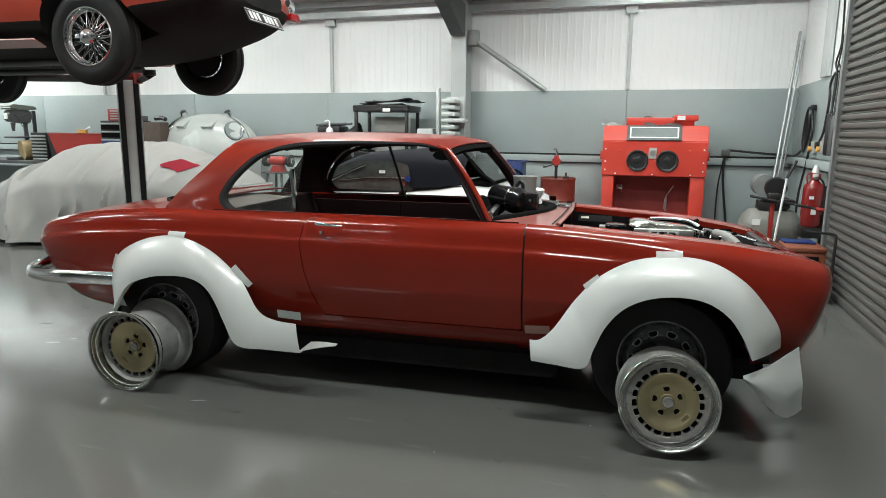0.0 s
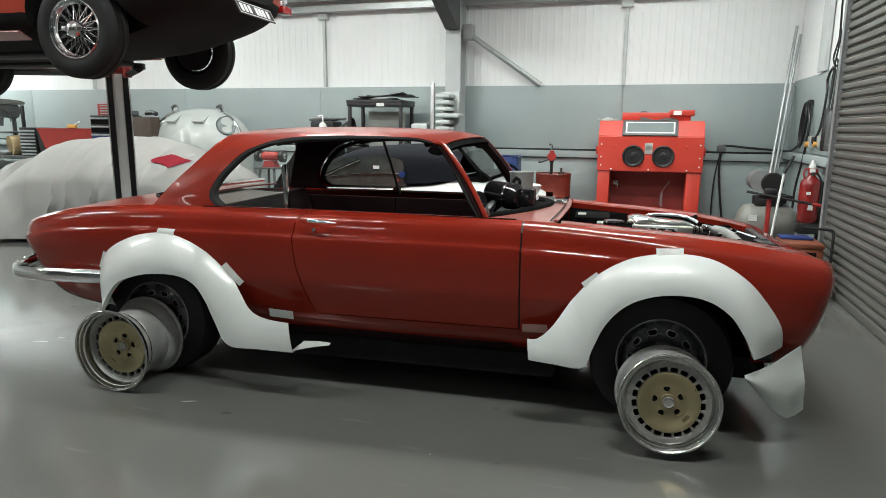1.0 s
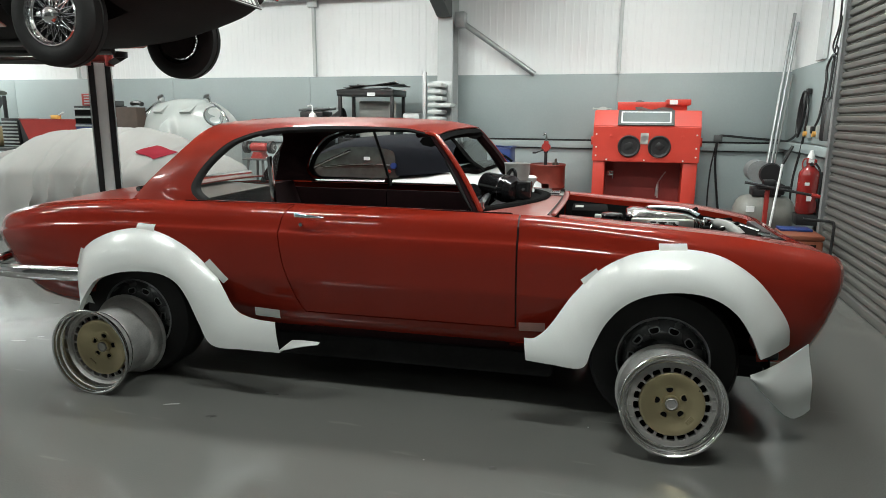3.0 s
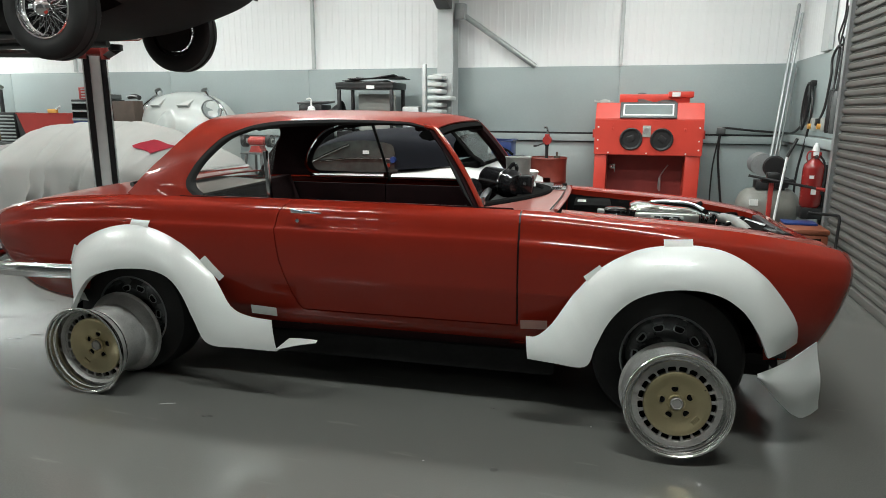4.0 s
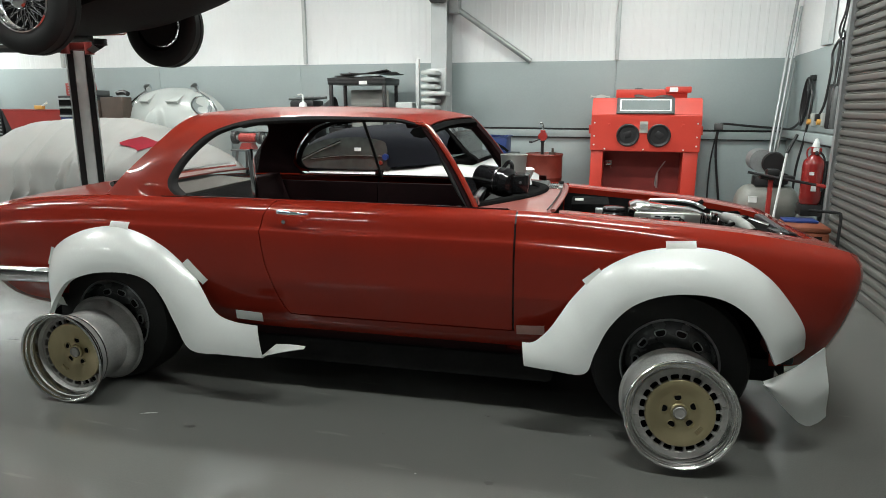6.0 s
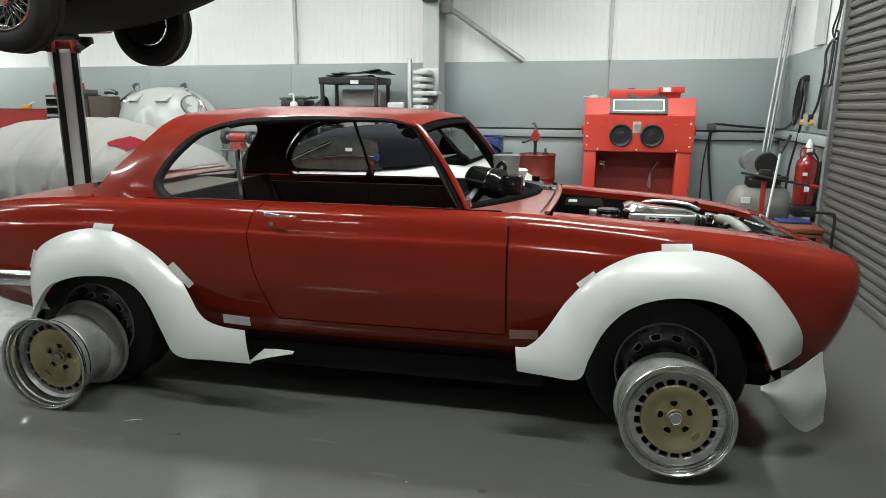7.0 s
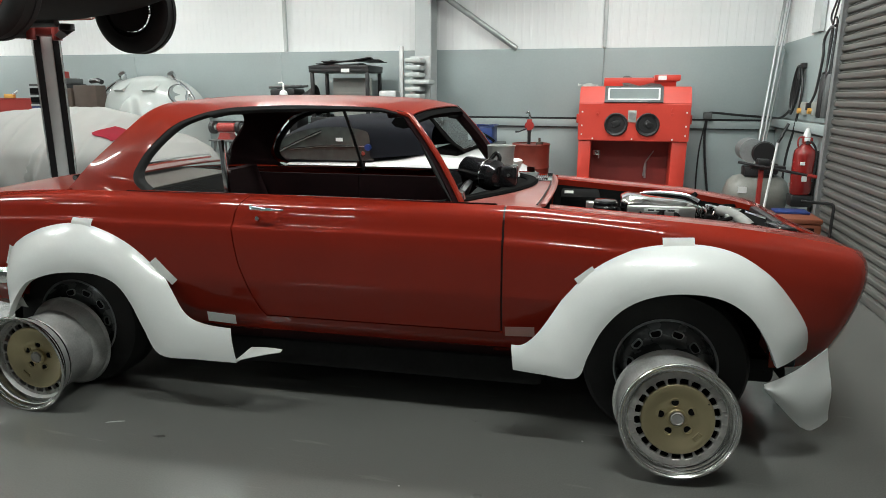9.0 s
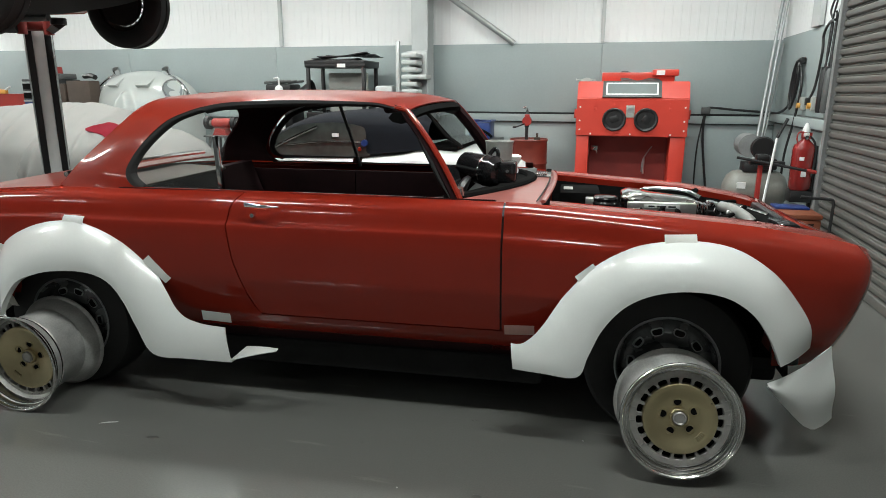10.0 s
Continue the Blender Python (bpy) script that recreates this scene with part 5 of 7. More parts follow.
    plate = part("number_plate", box(B(), -0.006, 0.006, -0.26, 0.26, -0.055, 0.055, 0.004), BLACK, c, "black number plate with pale characters", pose(-0.975, 0.03, 0.16, 0, 28, 0))
    part("plate_border", sweep(B(), [(-0.007, y, z) for y, z in ((-0.25, -0.047), (0.25, -0.047), (0.25, 0.047), (-0.25, 0.047))], 0.003, 5, closed=True), WHITE_PL, plate)
    for k, y in enumerate((0.20, 0.145, 0.09, -0.01, -0.06, -0.11, -0.175)):
        part("plate_bar", box(B(), -0.009, -0.006, y - 0.018, y + 0.018, -0.032, 0.032, 0.0005), WHITE_PL, plate)
    for x, y, z in ((0.0, 0.675, -0.04), (0.0, -0.675, -0.04), (2.44, 0.675, -0.10), (2.44, -0.675, -0.10)):
        wire_wheel(c, pose(x, y, z, -90 if y > 0 else 90, 0, 0))
    # hoist
    h = thing("car_lift", "car lift column with black flanges, bare channel and red carriage", "lift", pose(-5.15, 5.36, 0, 0, 0, 42))
    for a, b in ((-0.112, -0.048), (0.048, 0.112)):
        part("column_flange", box(B(), a, b, -0.06, 0.10, 0.0205, 3.3, 0.008), BLACK, h, "black steel flange")
        part("flange_edge", box(B(), a + (0.052 if a > 0 else 0.0), b - (0.0 if a > 0 else 0.052), -0.072, -0.0605, 0.0205, 3.3, 0.002), GREY_PAINT, h)
    part("column", box(B(), -0.0475, 0.0475, -0.05, 0.10, 0.0205, 3.3, 0.004), WHITE_PL, h, "bare steel channel")
    part("base_plate", box(B(), -0.3, 0.3, -0.3, 0.3, 0.002, 0.02, 0.004), BLACK, h)
    bm = B()
    box(bm, -0.12, 0.12, -0.24, -0.075, 1.93, 2.01, 0.02)
    rod(bm, (-0.10, -0.24, 1.89), (-0.10, -0.24, 2.03), 0.04, seg=16)
    rod(bm, (0.10, -0.24, 1.89), (0.10, -0.24, 2.03), 0.04, seg=16)
    part("carriage", bm, CAB_DARK, h, "red lift carriage")
    for a, b in (((-0.13, -0.26, 1.93), (-1.3, 0.35, 1.93)), ((0.13, -0.26, 1.93), (0.20, -0.85, 1.93))):
        bm = B()
        a, b = Vector(a), Vector(b)
        sweep(bm, [a, a.lerp(b, 0.5), b], 0.035, 4, rx=0.05)
        rod(bm, b, b + Vector((0, 0, 0.05)), 0.06, seg=16)
        part("swing_arm", bm, BLACK, h, "black swing arm with pad")


raised_car()


# ---- covered car ----
PATCH_RED = mat("crimson_cloth", (0.22, 0.010, 0.022), 0.8, var=0.1, scale=8, fine=200, bump=0.05, spec=0.2)


def covered_car():
    c = thing("covered_car", "car under a pale grey cloth cover with folds", "car cover", pose(0, 0, 0))
    zc = smooth_curve([-9.3, -9.1, -8.6, -8.1, -7.62, -7.3, -7.0, -6.6, -6.2, -5.6, -5.15, -4.85, -4.6, -4.5], [0.30, 0.50, 0.62, 0.75, 0.98, 1.14, 1.22, 1.26, 1.28, 1.24, 1.10, 0.96, 0.78, 0.5])
    wc = smooth_curve([-9.3, -9.1, -8.6, -7.5, -5.3, -4.7, -4.5], [0.45, 0.65, 0.80, 0.86, 0.86, 0.75, 0.5])

    def f(u, v):
        x = -9.3 + 4.8 * u
        t = 2 * v - 1
        z1, w = zc(x), wc(x)
        # path over the car: floor, side, shoulder, top
        a = abs(t)
        if a > 0.5:
            k = (a - 0.5) / 0.5
            y, z = w * (0.93 + 0.26 * k), (0.62 * z1) * (1 - k) + 0.05 * k
        else:
            k = a / 0.5
            y, z = w * 0.93 * (k ** 0.85 if z1 < 1.0 else k), z1 - (0.38 * z1) * k ** (3.0 if z1 < 1.0 else 2.0)
        w1 = 1 - abs(noise.noise(Vector((x * 1.6 + 0.5 * z, t * 0.5, 1.3))))
        w2 = 1 - abs(noise.noise(Vector((x * 3.2 - 0.6 * z, t * 0.6, 5.0))))
        amp = 0.25 + 0.75 * min(1.0, max(0.0, (a - 0.25) / 0.5))
        fold = amp * (0.20 * (w1 ** 6 - 0.36) + 0.12 * (w2 ** 6 - 0.36)) + 0.018 * noise.noise(Vector((x * 3, t * 3, 9.0)))
        y += fold * (0.3 + a)
        z += fold * 0.45 * (1 - a)
        xo = 0.10 * (1 - z / 1.3) * noise.noise(Vector((x * 2.3, 7.0, z * 3)))
        return (x + xo, 6.62 + math.copysign(y, t) if t else 6.62, max(0.03, z))
    bm = B()
    grid(bm, f, 220, 64)
    part("cover", bm, CLOTH, c, "pale grey cloth cover", smooth=60)
    bm = B()
    P = [(-5.42, 1.020), (-5.29, 1.082), (-5.06, 1.005), (-5.19, 0.935)]

    def g(u, v):
        a = Vector((*P[0], 0)).lerp(Vector((*P[1], 0)), v)
        b = Vector((*P[3], 0)).lerp(Vector((*P[2], 0)), v)
        p = a.lerp(b, u)
        best = None
        for k in range(60):
            q = f((p.x + 9.3) / 4.8, 0.02 + 0.48 * k / 60)
            if best is None or abs(q[2] - p.y) < abs(best[2] - p.y):
                best = q
        return (p.x, best[1] - 0.02, p.y)
    grid(bm, g, 6, 4)
    part("patch", solid(bm, 0.002), PATCH_RED, c, "red patch on the cover")
    for x in (-8.3, -5.35):
        bm = lathe(B(), [(0.2, -0.09), (0.31, -0.09), (0.32, 0), (0.31, 0.09), (0.2, 0.09)], 32)
        part("tyre", bm, RUBBER, c, "", pose(x, 5.98, 0.32, 90, 0, 0))


covered_car()


# ---- white roadster behind the coupe ----
def roadster():
    c = thing("roadster", "white roadster with a raised navy fabric hood", "car", pose(0, 0, 0))
    yc = 6.12
    wv = smooth_curve([-3.75, -3.6, -3.2, -2.6, -1.5, -0.9, -0.5, -0.35], [0.40, 0.58, 0.72, 0.77, 0.78, 0.72, 0.55, 0.3])
    zt = smooth_curve([-3.75, -3.4, -2.9, -2.3, -2.0, -1.76, -1.55, -1.25, -1.08, -0.9, -0.6, -0.35], [0.62, 0.80, 0.87, 0.88, 0.89, 0.91, 0.95, 0.935, 0.88, 0.78, 0.62, 0.50])

    def sec(u, v):
        x = -3.75 + 3.40 * u
        w, t = wv(x), zt(x)
        a = math.pi * v
        y = -w * math.copysign(abs(math.cos(a)) ** 0.30, math.cos(a))
        z = 0.25 + (t - 0.25) * abs(math.sin(a)) ** 0.10
        return (x, yc + y, z)
    bm = B()
    grid(bm, sec, 60, 36)
    part("body", bm, WHITE_CAR, c, "white body")
    bm = B()
    sweep(bm, [(x, yc - wv(x) - 0.004, zt(x) - 0.10) for x in np.linspace(-3.2, -1.75, 16)], 0.008, 6)
    part("waist_strip", bm, CHROME, c)
    hz = smooth_curve([-3.08, -2.95, -2.75, -2.5, -2.1, -1.75, -1.48], [0.84, 1.02, 1.16, 1.235, 1.26, 1.245, 1.21])

    def hood(u, v, k=1.0):
        x = -3.08 + 1.60 * u
        low = lerp(x, [-3.08, -2.2, -1.48], [0.83, 0.885, 0.955])
        h = max(0.0, hz(x) - low)
        a = math.pi * v
        y = -0.70 * k * math.copysign(abs(math.cos(a)) ** 0.5, math.cos(a))
        return (x, yc + y, low + k * h * abs(math.sin(a)) ** 0.35)
    bm = B()
    grid(bm, hood, 30, 30)
    part("hood", bm, HOOD, c, "navy fabric hood")
    bm = B()
    # clear rear-quarter pane, with a rounded corner, set just outside the hood
    pts = [(p.x, p.y) for p in spline([(-3.0, 0.88, 0), (-2.06, 0.88, 0), (-2.02, 0.93, 0), (-2.02, 1.08, 0), (-2.07, 1.135, 0), (-2.30, 1.16, 0), (-2.62, 1.13, 0), (-2.85, 1.03, 0), (-3.0, 0.90, 0)], 4)][:-1]
    vs = [bm.verts.new((x, yc - 0.712, z)) for x, z in pts]
    bm.faces.new(vs)
    win = part("side_window", solid(bm, 0.003), GREY_GLASS, c, "cloudy clear side window")
    bm = B()
    sweep(bm, spline([(-2.95, yc - 0.722, 0.90), (-2.7, yc - 0.722, 1.02), (-2.45, yc - 0.722, 1.125)], 5), 0.012, 6)
    sweep(bm, spline([(-2.75, yc - 0.722, 0.965), (-2.4, yc - 0.722, 1.0), (-2.05, yc - 0.722, 1.0)], 5), 0.006, 6)
    part("window_frame", bm, CHROME, win)
    part("window_label", box(B(), -2.32, -2.26, yc - 0.724, yc - 0.718, 1.04, 1.07), WHITE_PL, win)
    bm = B()
    rod(bm, (-2.03, yc - 0.735, 0.995), (-2.03, yc - 0.71, 0.995), 0.028, seg=18)
    part("tag", bm, BLUE, c, "round blue tag")
    bm = B()
    rod(bm, (-2.07, yc - 0.735, 0.945), (-2.07, yc - 0.71, 0.945), 0.018, seg=16)
    part("fastener", bm, CHROME, c)
    # screen
    bm = B()
    side = [(-1.20, 0.68, 0.97), (-1.25, 0.67, 1.01), (-1.33, 0.66, 1.055), (-1.42, 0.63, 1.14), (-1.48, 0.61, 1.205), (-1.52, 0.59, 1.262)]
    fr = spline([(x, yc - y, z) for x, y, z in side] + [(-1.53, yc, 1.28)] + [(x, yc + y, z) for x, y, z in side[::-1]], 5)
    sweep(bm, fr, 0.014, 8)
    part("screen_frame", bm, SLOT_BLACK, c)
    bm = B()
    vs = [bm.verts.new(p) for p in ((-1.24, yc - 0.66, 0.985), (-1.515, yc - 0.59, 1.255), (-1.515, yc + 0.59, 1.255), (-1.24, yc + 0.66, 0.985))]
    bm.faces.new(vs)
    part("screen_glass", solid(bm, 0.004), PANE, c)
    part("cowl_strip", box(B(), -1.52, -1.27, yc - 0.60, yc + 0.60, 0.93, 0.985, 0.02), SLOT_BLACK, c)
    for x in (-2.95, -0.8):
        for s in (-1, 1):
            w = part("wheel", lathe(B(), [(0.0, 0.07), (0.19, 0.07), (0.2, 0.08), (0.29, 0.08), (0.305, 0.04), (0.305, -0.04), (0.29, -0.08), (0.1, -0.08)], 36), RUBBER, c, "", pose(x, yc + s * 0.66, 0.306, 90 if s < 0 else -90, 0, 0))


GREY_GLASS = mat("cloudy_vinyl", (0.052, 0.060, 0.056), 0.07, var=0.6, scale=2.2, fine=12, bump=0.10, spec=0.8)
roadster()

# ---- along the back wall ----


def blast_cabinet():
    c = thing("blast_cabinet", "red blasting cabinet with viewing window and two glove holes", "cabinet", pose(0, 0, 0))
    x0, x1 = -0.425, 0.775
    bm = B()
    prism(bm, [(7.88, 0.93), (7.88, 1.345), (8.02, 1.53), (8.55, 1.53), (8.62, 1.3), (8.62, 0.93)], "x", x0, x1)
    bmesh.ops.bevel(bm, geom=list(bm.edges), offset=0.008, segments=2, affect="EDGES")
    part("body", bm, CAB_RED, c)
    for a, b in ((x0 + 0.01, x0 + 0.15), (x1 - 0.17, x1 - 0.01)):
        part("side_leg", box(B(), a, b, 7.90, 8.58, 0.0, 0.928, 0.008), CAB_RED, c)
    part("back_panel", box(B(), x0 + 0.151, x1 - 0.171, 8.30, 8.34, 0.0, 0.928), CAB_DARK, c, "red recess panel, its shade put into the colour")
    bm = B()
    rod(bm, (x0 + 0.19, 8.29, 0.76), (x0 + 0.19, 8.22, 0.76), 0.014, seg=10)
    box(bm, x0 + 0.17, x0 + 0.25, 8.2, 8.22, 0.74, 0.80, 0.006)
    rod(bm, (x0 + 0.24, 8.21, 0.80), (x0 + 0.24, 8.21, 0.70), 0.009, seg=8)
    part("air_valve", bm, CHROME, c)
    bm = B()
    sweep(bm, spline([(0.34, 8.25, 0.50), (0.35, 8.24, 0.64), (0.40, 8.24, 0.74), (0.44, 8.24, 0.80)], 5), 0.008, 6)
    rod(bm, (0.36, 8.24, 0.48), (0.36, 8.24, 0.66), 0.012, seg=8)
    part("blast_pipe", bm, ALLOY_RAW, c)
    slope = math.degrees(math.atan2(0.14, 0.185))
    m = pose(0.165, 7.945, 1.438, 90 - slope, 0, 0)
    w = part("window_frame", box(B(), -0.315, 0.315, -0.11, 0.11, -0.002, 0.018, 0.006, m=m), DARK_STEEL, c, "dark window surround")
    part("window_seal", box(B(), -0.28, 0.28, -0.082, 0.082, 0.018, 0.021, 0.001, m=m), WHITE_PL, w)
    part("window_pane", box(B(), -0.262, 0.262, -0.066, 0.066, 0.021, 0.023, 0, m=m), GREY_GLASS2, w, "grey viewing glass")
    for x in (-0.01, 0.33):
        g = part("glove_hole", lathe(B(), [(0.125, 0.0), (0.128, 0.012), (0.118, 0.02), (0.10, 0.014), (0.095, 0.003), (0.0, 0.003)], 36), BLACK, c, "black rubber glove hole", pose(x, 7.876, 1.115, 90, 0, 0))
        part("glove", box(B(), -0.04, 0.045, -0.03, 0.04, -0.005, 0.012, 0.006, m=Matrix.Rotation(radians(20 if x < 0.1 else -35), 4, "Z")), BLACK, g)
    part("plate", box(B(), 0.115, 0.205, 7.872, 7.879, 1.14, 1.27, 0.001), TANK, c, "pale instruction plate")
    part("plate_disc", rod(B(), (0.16, 7.872, 1.21), (0.16, 7.870, 1.21), 0.035, seg=20), ALLOY_RAW, c)
    for x in [x0 + 0.04, x1 - 0.04]:
        for z in (1.0, 1.1, 1.25):
            part("bolt", rod(B(), (x, 7.879, z), (x, 7.872, z), 0.010, seg=8), WHITE_PL, c)
    for x in (-0.26, 0.17, 0.60):
        part("bolt", rod(B(), (x, 7.879, 0.955), (x, 7.872, 0.955), 0.010, seg=8), WHITE_PL, c)
    for x in (-0.22, 0.58):
        part("bolt", rod(B(), (x, 7.879, 1.28), (x, 7.872, 1.28), 0.012, seg=8), CAB_RED, c)
        part("catch", box(B(), x - 0.013, x + 0.013, 7.868, 7.879, 1.215, 1.245, 0.003), CAB_RED, c)
    for x, s in ((x0, -1), (x1, 1)):
        part("hinge", box(B(), min(x, x + s * 0.03), max(x, x + s * 0.03), 8.0, 8.1, 1.12, 1.22, 0.004), CAB_RED, c)
    # extractor on top
    e = thing("extractor_unit", "red extractor unit on top of the blasting cabinet", "extractor", pose(0, 0, 0))
    part("body", box(B(), -0.17, 0.62, 8.14, 8.46, 1.5305, 1.63, 0.01), CAB_RED, e)
    part("motor_cover", box(B(), 0.38, 0.66, 8.10, 8.44, 1.59, 1.66, 0.014), CAB_RED, e)
    part("sticker", box(B(), 0.42, 0.51, 8.096, 8.0995, 1.60, 1.65), WHITE_PL, e)
    bm = B()
    grid(bm, lambda u, v: (0.03 + 0.42 * u + 0.02 * math.sin(7 * v), 8.07 + 0.16 * v, 1.5325 + 0.11 * v ** 1.6 * (1 - 0.7 * math.sin(math.pi * u) ** 4) + 0.006 * math.sin(11 * u)), 14, 8)
    tagged(part("rag", solid(bm, 0.004), DARK_STEEL), "grey-brown rag draped over the cabinet top", "rag")
    bm = B()
    grid(bm, lambda u, v: (-0.46 + 0.22 * u, 8.05 + 0.1 * v, 1.5325 + 0.03 * v + 0.012 * math.sin(9 * u + 3 * v)), 8, 4)
    tagged(part("plastic_sheet", solid(bm, 0.002), TANK), "crumpled clear plastic on the cabinet top", "plastic sheet")


GREY_GLASS2 = mat("grey_viewing_glass", (0.20, 0.23, 0.23), 0.15, var=0.1, scale=3, fine=60, bump=0.01)
blast_cabinet()


DRUM_RED = mat("worn_drum_red", (0.17, 0.028, 0.018), 0.4, var=0.25, scale=7, fine=100, bump=0.015)


def oil_drum():
    d = thing("oil_drum", "red steel drum with a hand pump", "drum", pose(-0.99, 8.2, 0))
    prof = [(0.0, 0.0), (0.225, 0.0), (0.23, 0.012), (0.222, 0.03), (0.222, 0.27), (0.23, 0.285), (0.222, 0.30), (0.222, 0.56), (0.23, 0.575), (0.222, 0.59), (0.222, 0.83), (0.232, 0.85), (0.225, 0.862), (0.215, 0.85), (0.0, 0.85)]
    part("drum", lathe(B(), prof, 40), DRUM_RED, d)
    bm = B()
    rod(bm, (-0.03, 0, 0.85), (-0.03, 0, 1.0), 0.02, seg=12)
    rod(bm, (-0.03, 0, 1.0), (-0.03, 0, 1.06), 0.028, seg=12)
    part("pump_tube", bm, BLACK, d)
    bm = B()
    rod(bm, (-0.03, -0.03, 1.07), (-0.03, 0.05, 1.07), 0.055, seg=20)
    box(bm, -0.06, 0.0, -0.02, 0.03, 1.10, 1.15, 0.01)
    part("pump_head", bm, TOOL_RED, d, "red rotary pump head")
    bm = B()
    sweep(bm, spline([(-0.03, 0.0, 1.15), (-0.03, 0, 1.20), (-0.05, 0, 1.235), (-0.075, 0, 1.22)], 5), 0.013, 8)
    part("spout", bm, CHROME, d)
    bm = B()
    rod(bm, (-0.05, -0.05, 1.04), (-0.15, -0.06, 1.0), 0.008, seg=8)
    rod(bm, (-0.15, -0.06, 1.0), (-0.19, -0.06, 1.0), 0.012, seg=8)
    part("crank", bm, BLACK, d)
    bm = B()
    rod(bm, (0.10, -0.02, 0.85), (0.10, -0.02, 0.88), 0.04, seg=14)
    rod(bm, (0.10, -0.02, 0.88), (0.10, -0.02, 0.93), 0.014, seg=10)
    part("bung", bm, BROWN, d)


oil_drum()


def cube_thing(name, label, category, x0, x1, y0, y1, z0, z1, material, bevel=0.008, group=""):
    return tagged(part(name, box(B(), x0, x1, y0, y1, z0, z1, bevel), material), label, category, group)


def bench(x0, x1, y0, y1, z, label):
    b = thing("workbench", label, "workbench", pose(0, 0, 0))
    part("worktop", box(B(), x0, x1, y0, y1, z - 0.05, z, 0.005), DARK_STEEL, b)
    for x in (x0 + 0.05, x1 - 0.05):
        for y in (y0 + 0.05, y1 - 0.05):
            part("leg", box(B(), x - 0.03, x + 0.03, y - 0.03, y + 0.03, 0, z - 0.051, 0.003), DARK_STEEL, b)
    part("shelf", box(B(), x0 + 0.02, x1 - 0.02, y0 + 0.03, y1 - 0.03, 0.25, 0.28, 0.003), DARK_STEEL, b)
    return b


bench(-4.75, -2.62, 7.98, 8.7, 0.92, "dark steel workbench against the grey wall")
bench(-13.2, -7.45, 7.95, 8.7, 0.90, "long dark steel workbench against the grey wall")
cube_thing("stand", "low grey steel stand beside the red drum", "stand", -1.80, -1.36, 8.05, 8.6, 0.0, 0.85, DARK_STEEL)


def blue_crate():
    c = thing("crate", "blue plastic storage crate on a stand", "crate", pose(-1.59, 8.3, 0.8505))
    bm = B()
    box(bm, -0.13, 0.13, -0.17, 0.17, 0.0, 0.20, 0.012)
    part("tub", bm, BLUE, c)
    part("rim", sweep(B(), [(-0.14, -0.18, 0.21), (0.14, -0.18, 0.21), (0.14, 0.18, 0.21), (-0.14, 0.18, 0.21)], 0.012, 6, closed=True), BLUE, c)
    part("label", rod(B(), (-0.03, -0.171, 0.09), (-0.03, -0.174, 0.09), 0.05, seg=18), WHITE_PL, c)


blue_crate()


def service_cart():
    z0 = 0.921
    c = thing("service_cart", "black plastic service cart standing on the workbench", "cart", pose(0, 0, 0))
    x0, x1, y0, y1 = -3.85, -3.03, 8.08, 8.60
    for z in (1.70, 1.06):
        bm = B()
        box(bm, x0, x1, y0, y1, z, z + 0.05, 0.012)
        for a, b, d, e in ((x0, x1, y0, y0 + 0.02), (x0, x1, y1 - 0.02, y1), (x0, x0 + 0.02, y0, y1), (x1 - 0.02, x1, y0, y1)):
            box(bm, a, b, d, e, z + 0.04, z + 0.085, 0.006)
        part("shelf", bm, BLACK, c)
    for x in (x0 + 0.035, x1 - 0.035):
        for y in (y0 + 0.035, y1 - 0.035):
            part("post", box(B(), x - 0.022, x + 0.022, y - 0.022, y + 0.022, z0, 1.70, 0.006), BLACK, c)
    part("label", box(B(), -3.40, -3.29, 8.072, 8.0795, 1.70, 1.745), WHITE_PL, c)
    random.seed(5)
    for k in range(4):
        bm = B()
        xa, ya, a = -3.62 + 0.12 * k, 8.3 + 0.04 * (k % 2), radians(-14 + 9 * k)

        def f(u, v):
            p = Vector(((u - 0.5) * 0.62, (v - 0.5) * 0.3))
            return (xa + p.x * math.cos(a), ya + p.x * math.sin(a) + p.y, 1.787 + 0.022 * k + 0.05 * u * (k == 2) + 0.012 * math.sin(5 * u + 4 * v + k))
        grid(bm, f, 8, 5)
        tagged(part("rubber_mat", solid(bm, 0.012), BLACK), "folded black rubber mat on the service cart", "mat", "mats on the cart")
    grey = thing("plastic_tray", "grey plastic tray stood on edge behind the cart posts", "tray", pose(0, 0, 0))
    part("tray", box(B(), -3.66, -3.12, 8.40, 8.43, 1.1465, 1.64, 0.01), TANK, grey)
    part("tray_rib", box(B(), -3.65, -3.13, 8.385, 8.399, 1.42, 1.46, 0.004), TANK, grey)


service_cart()


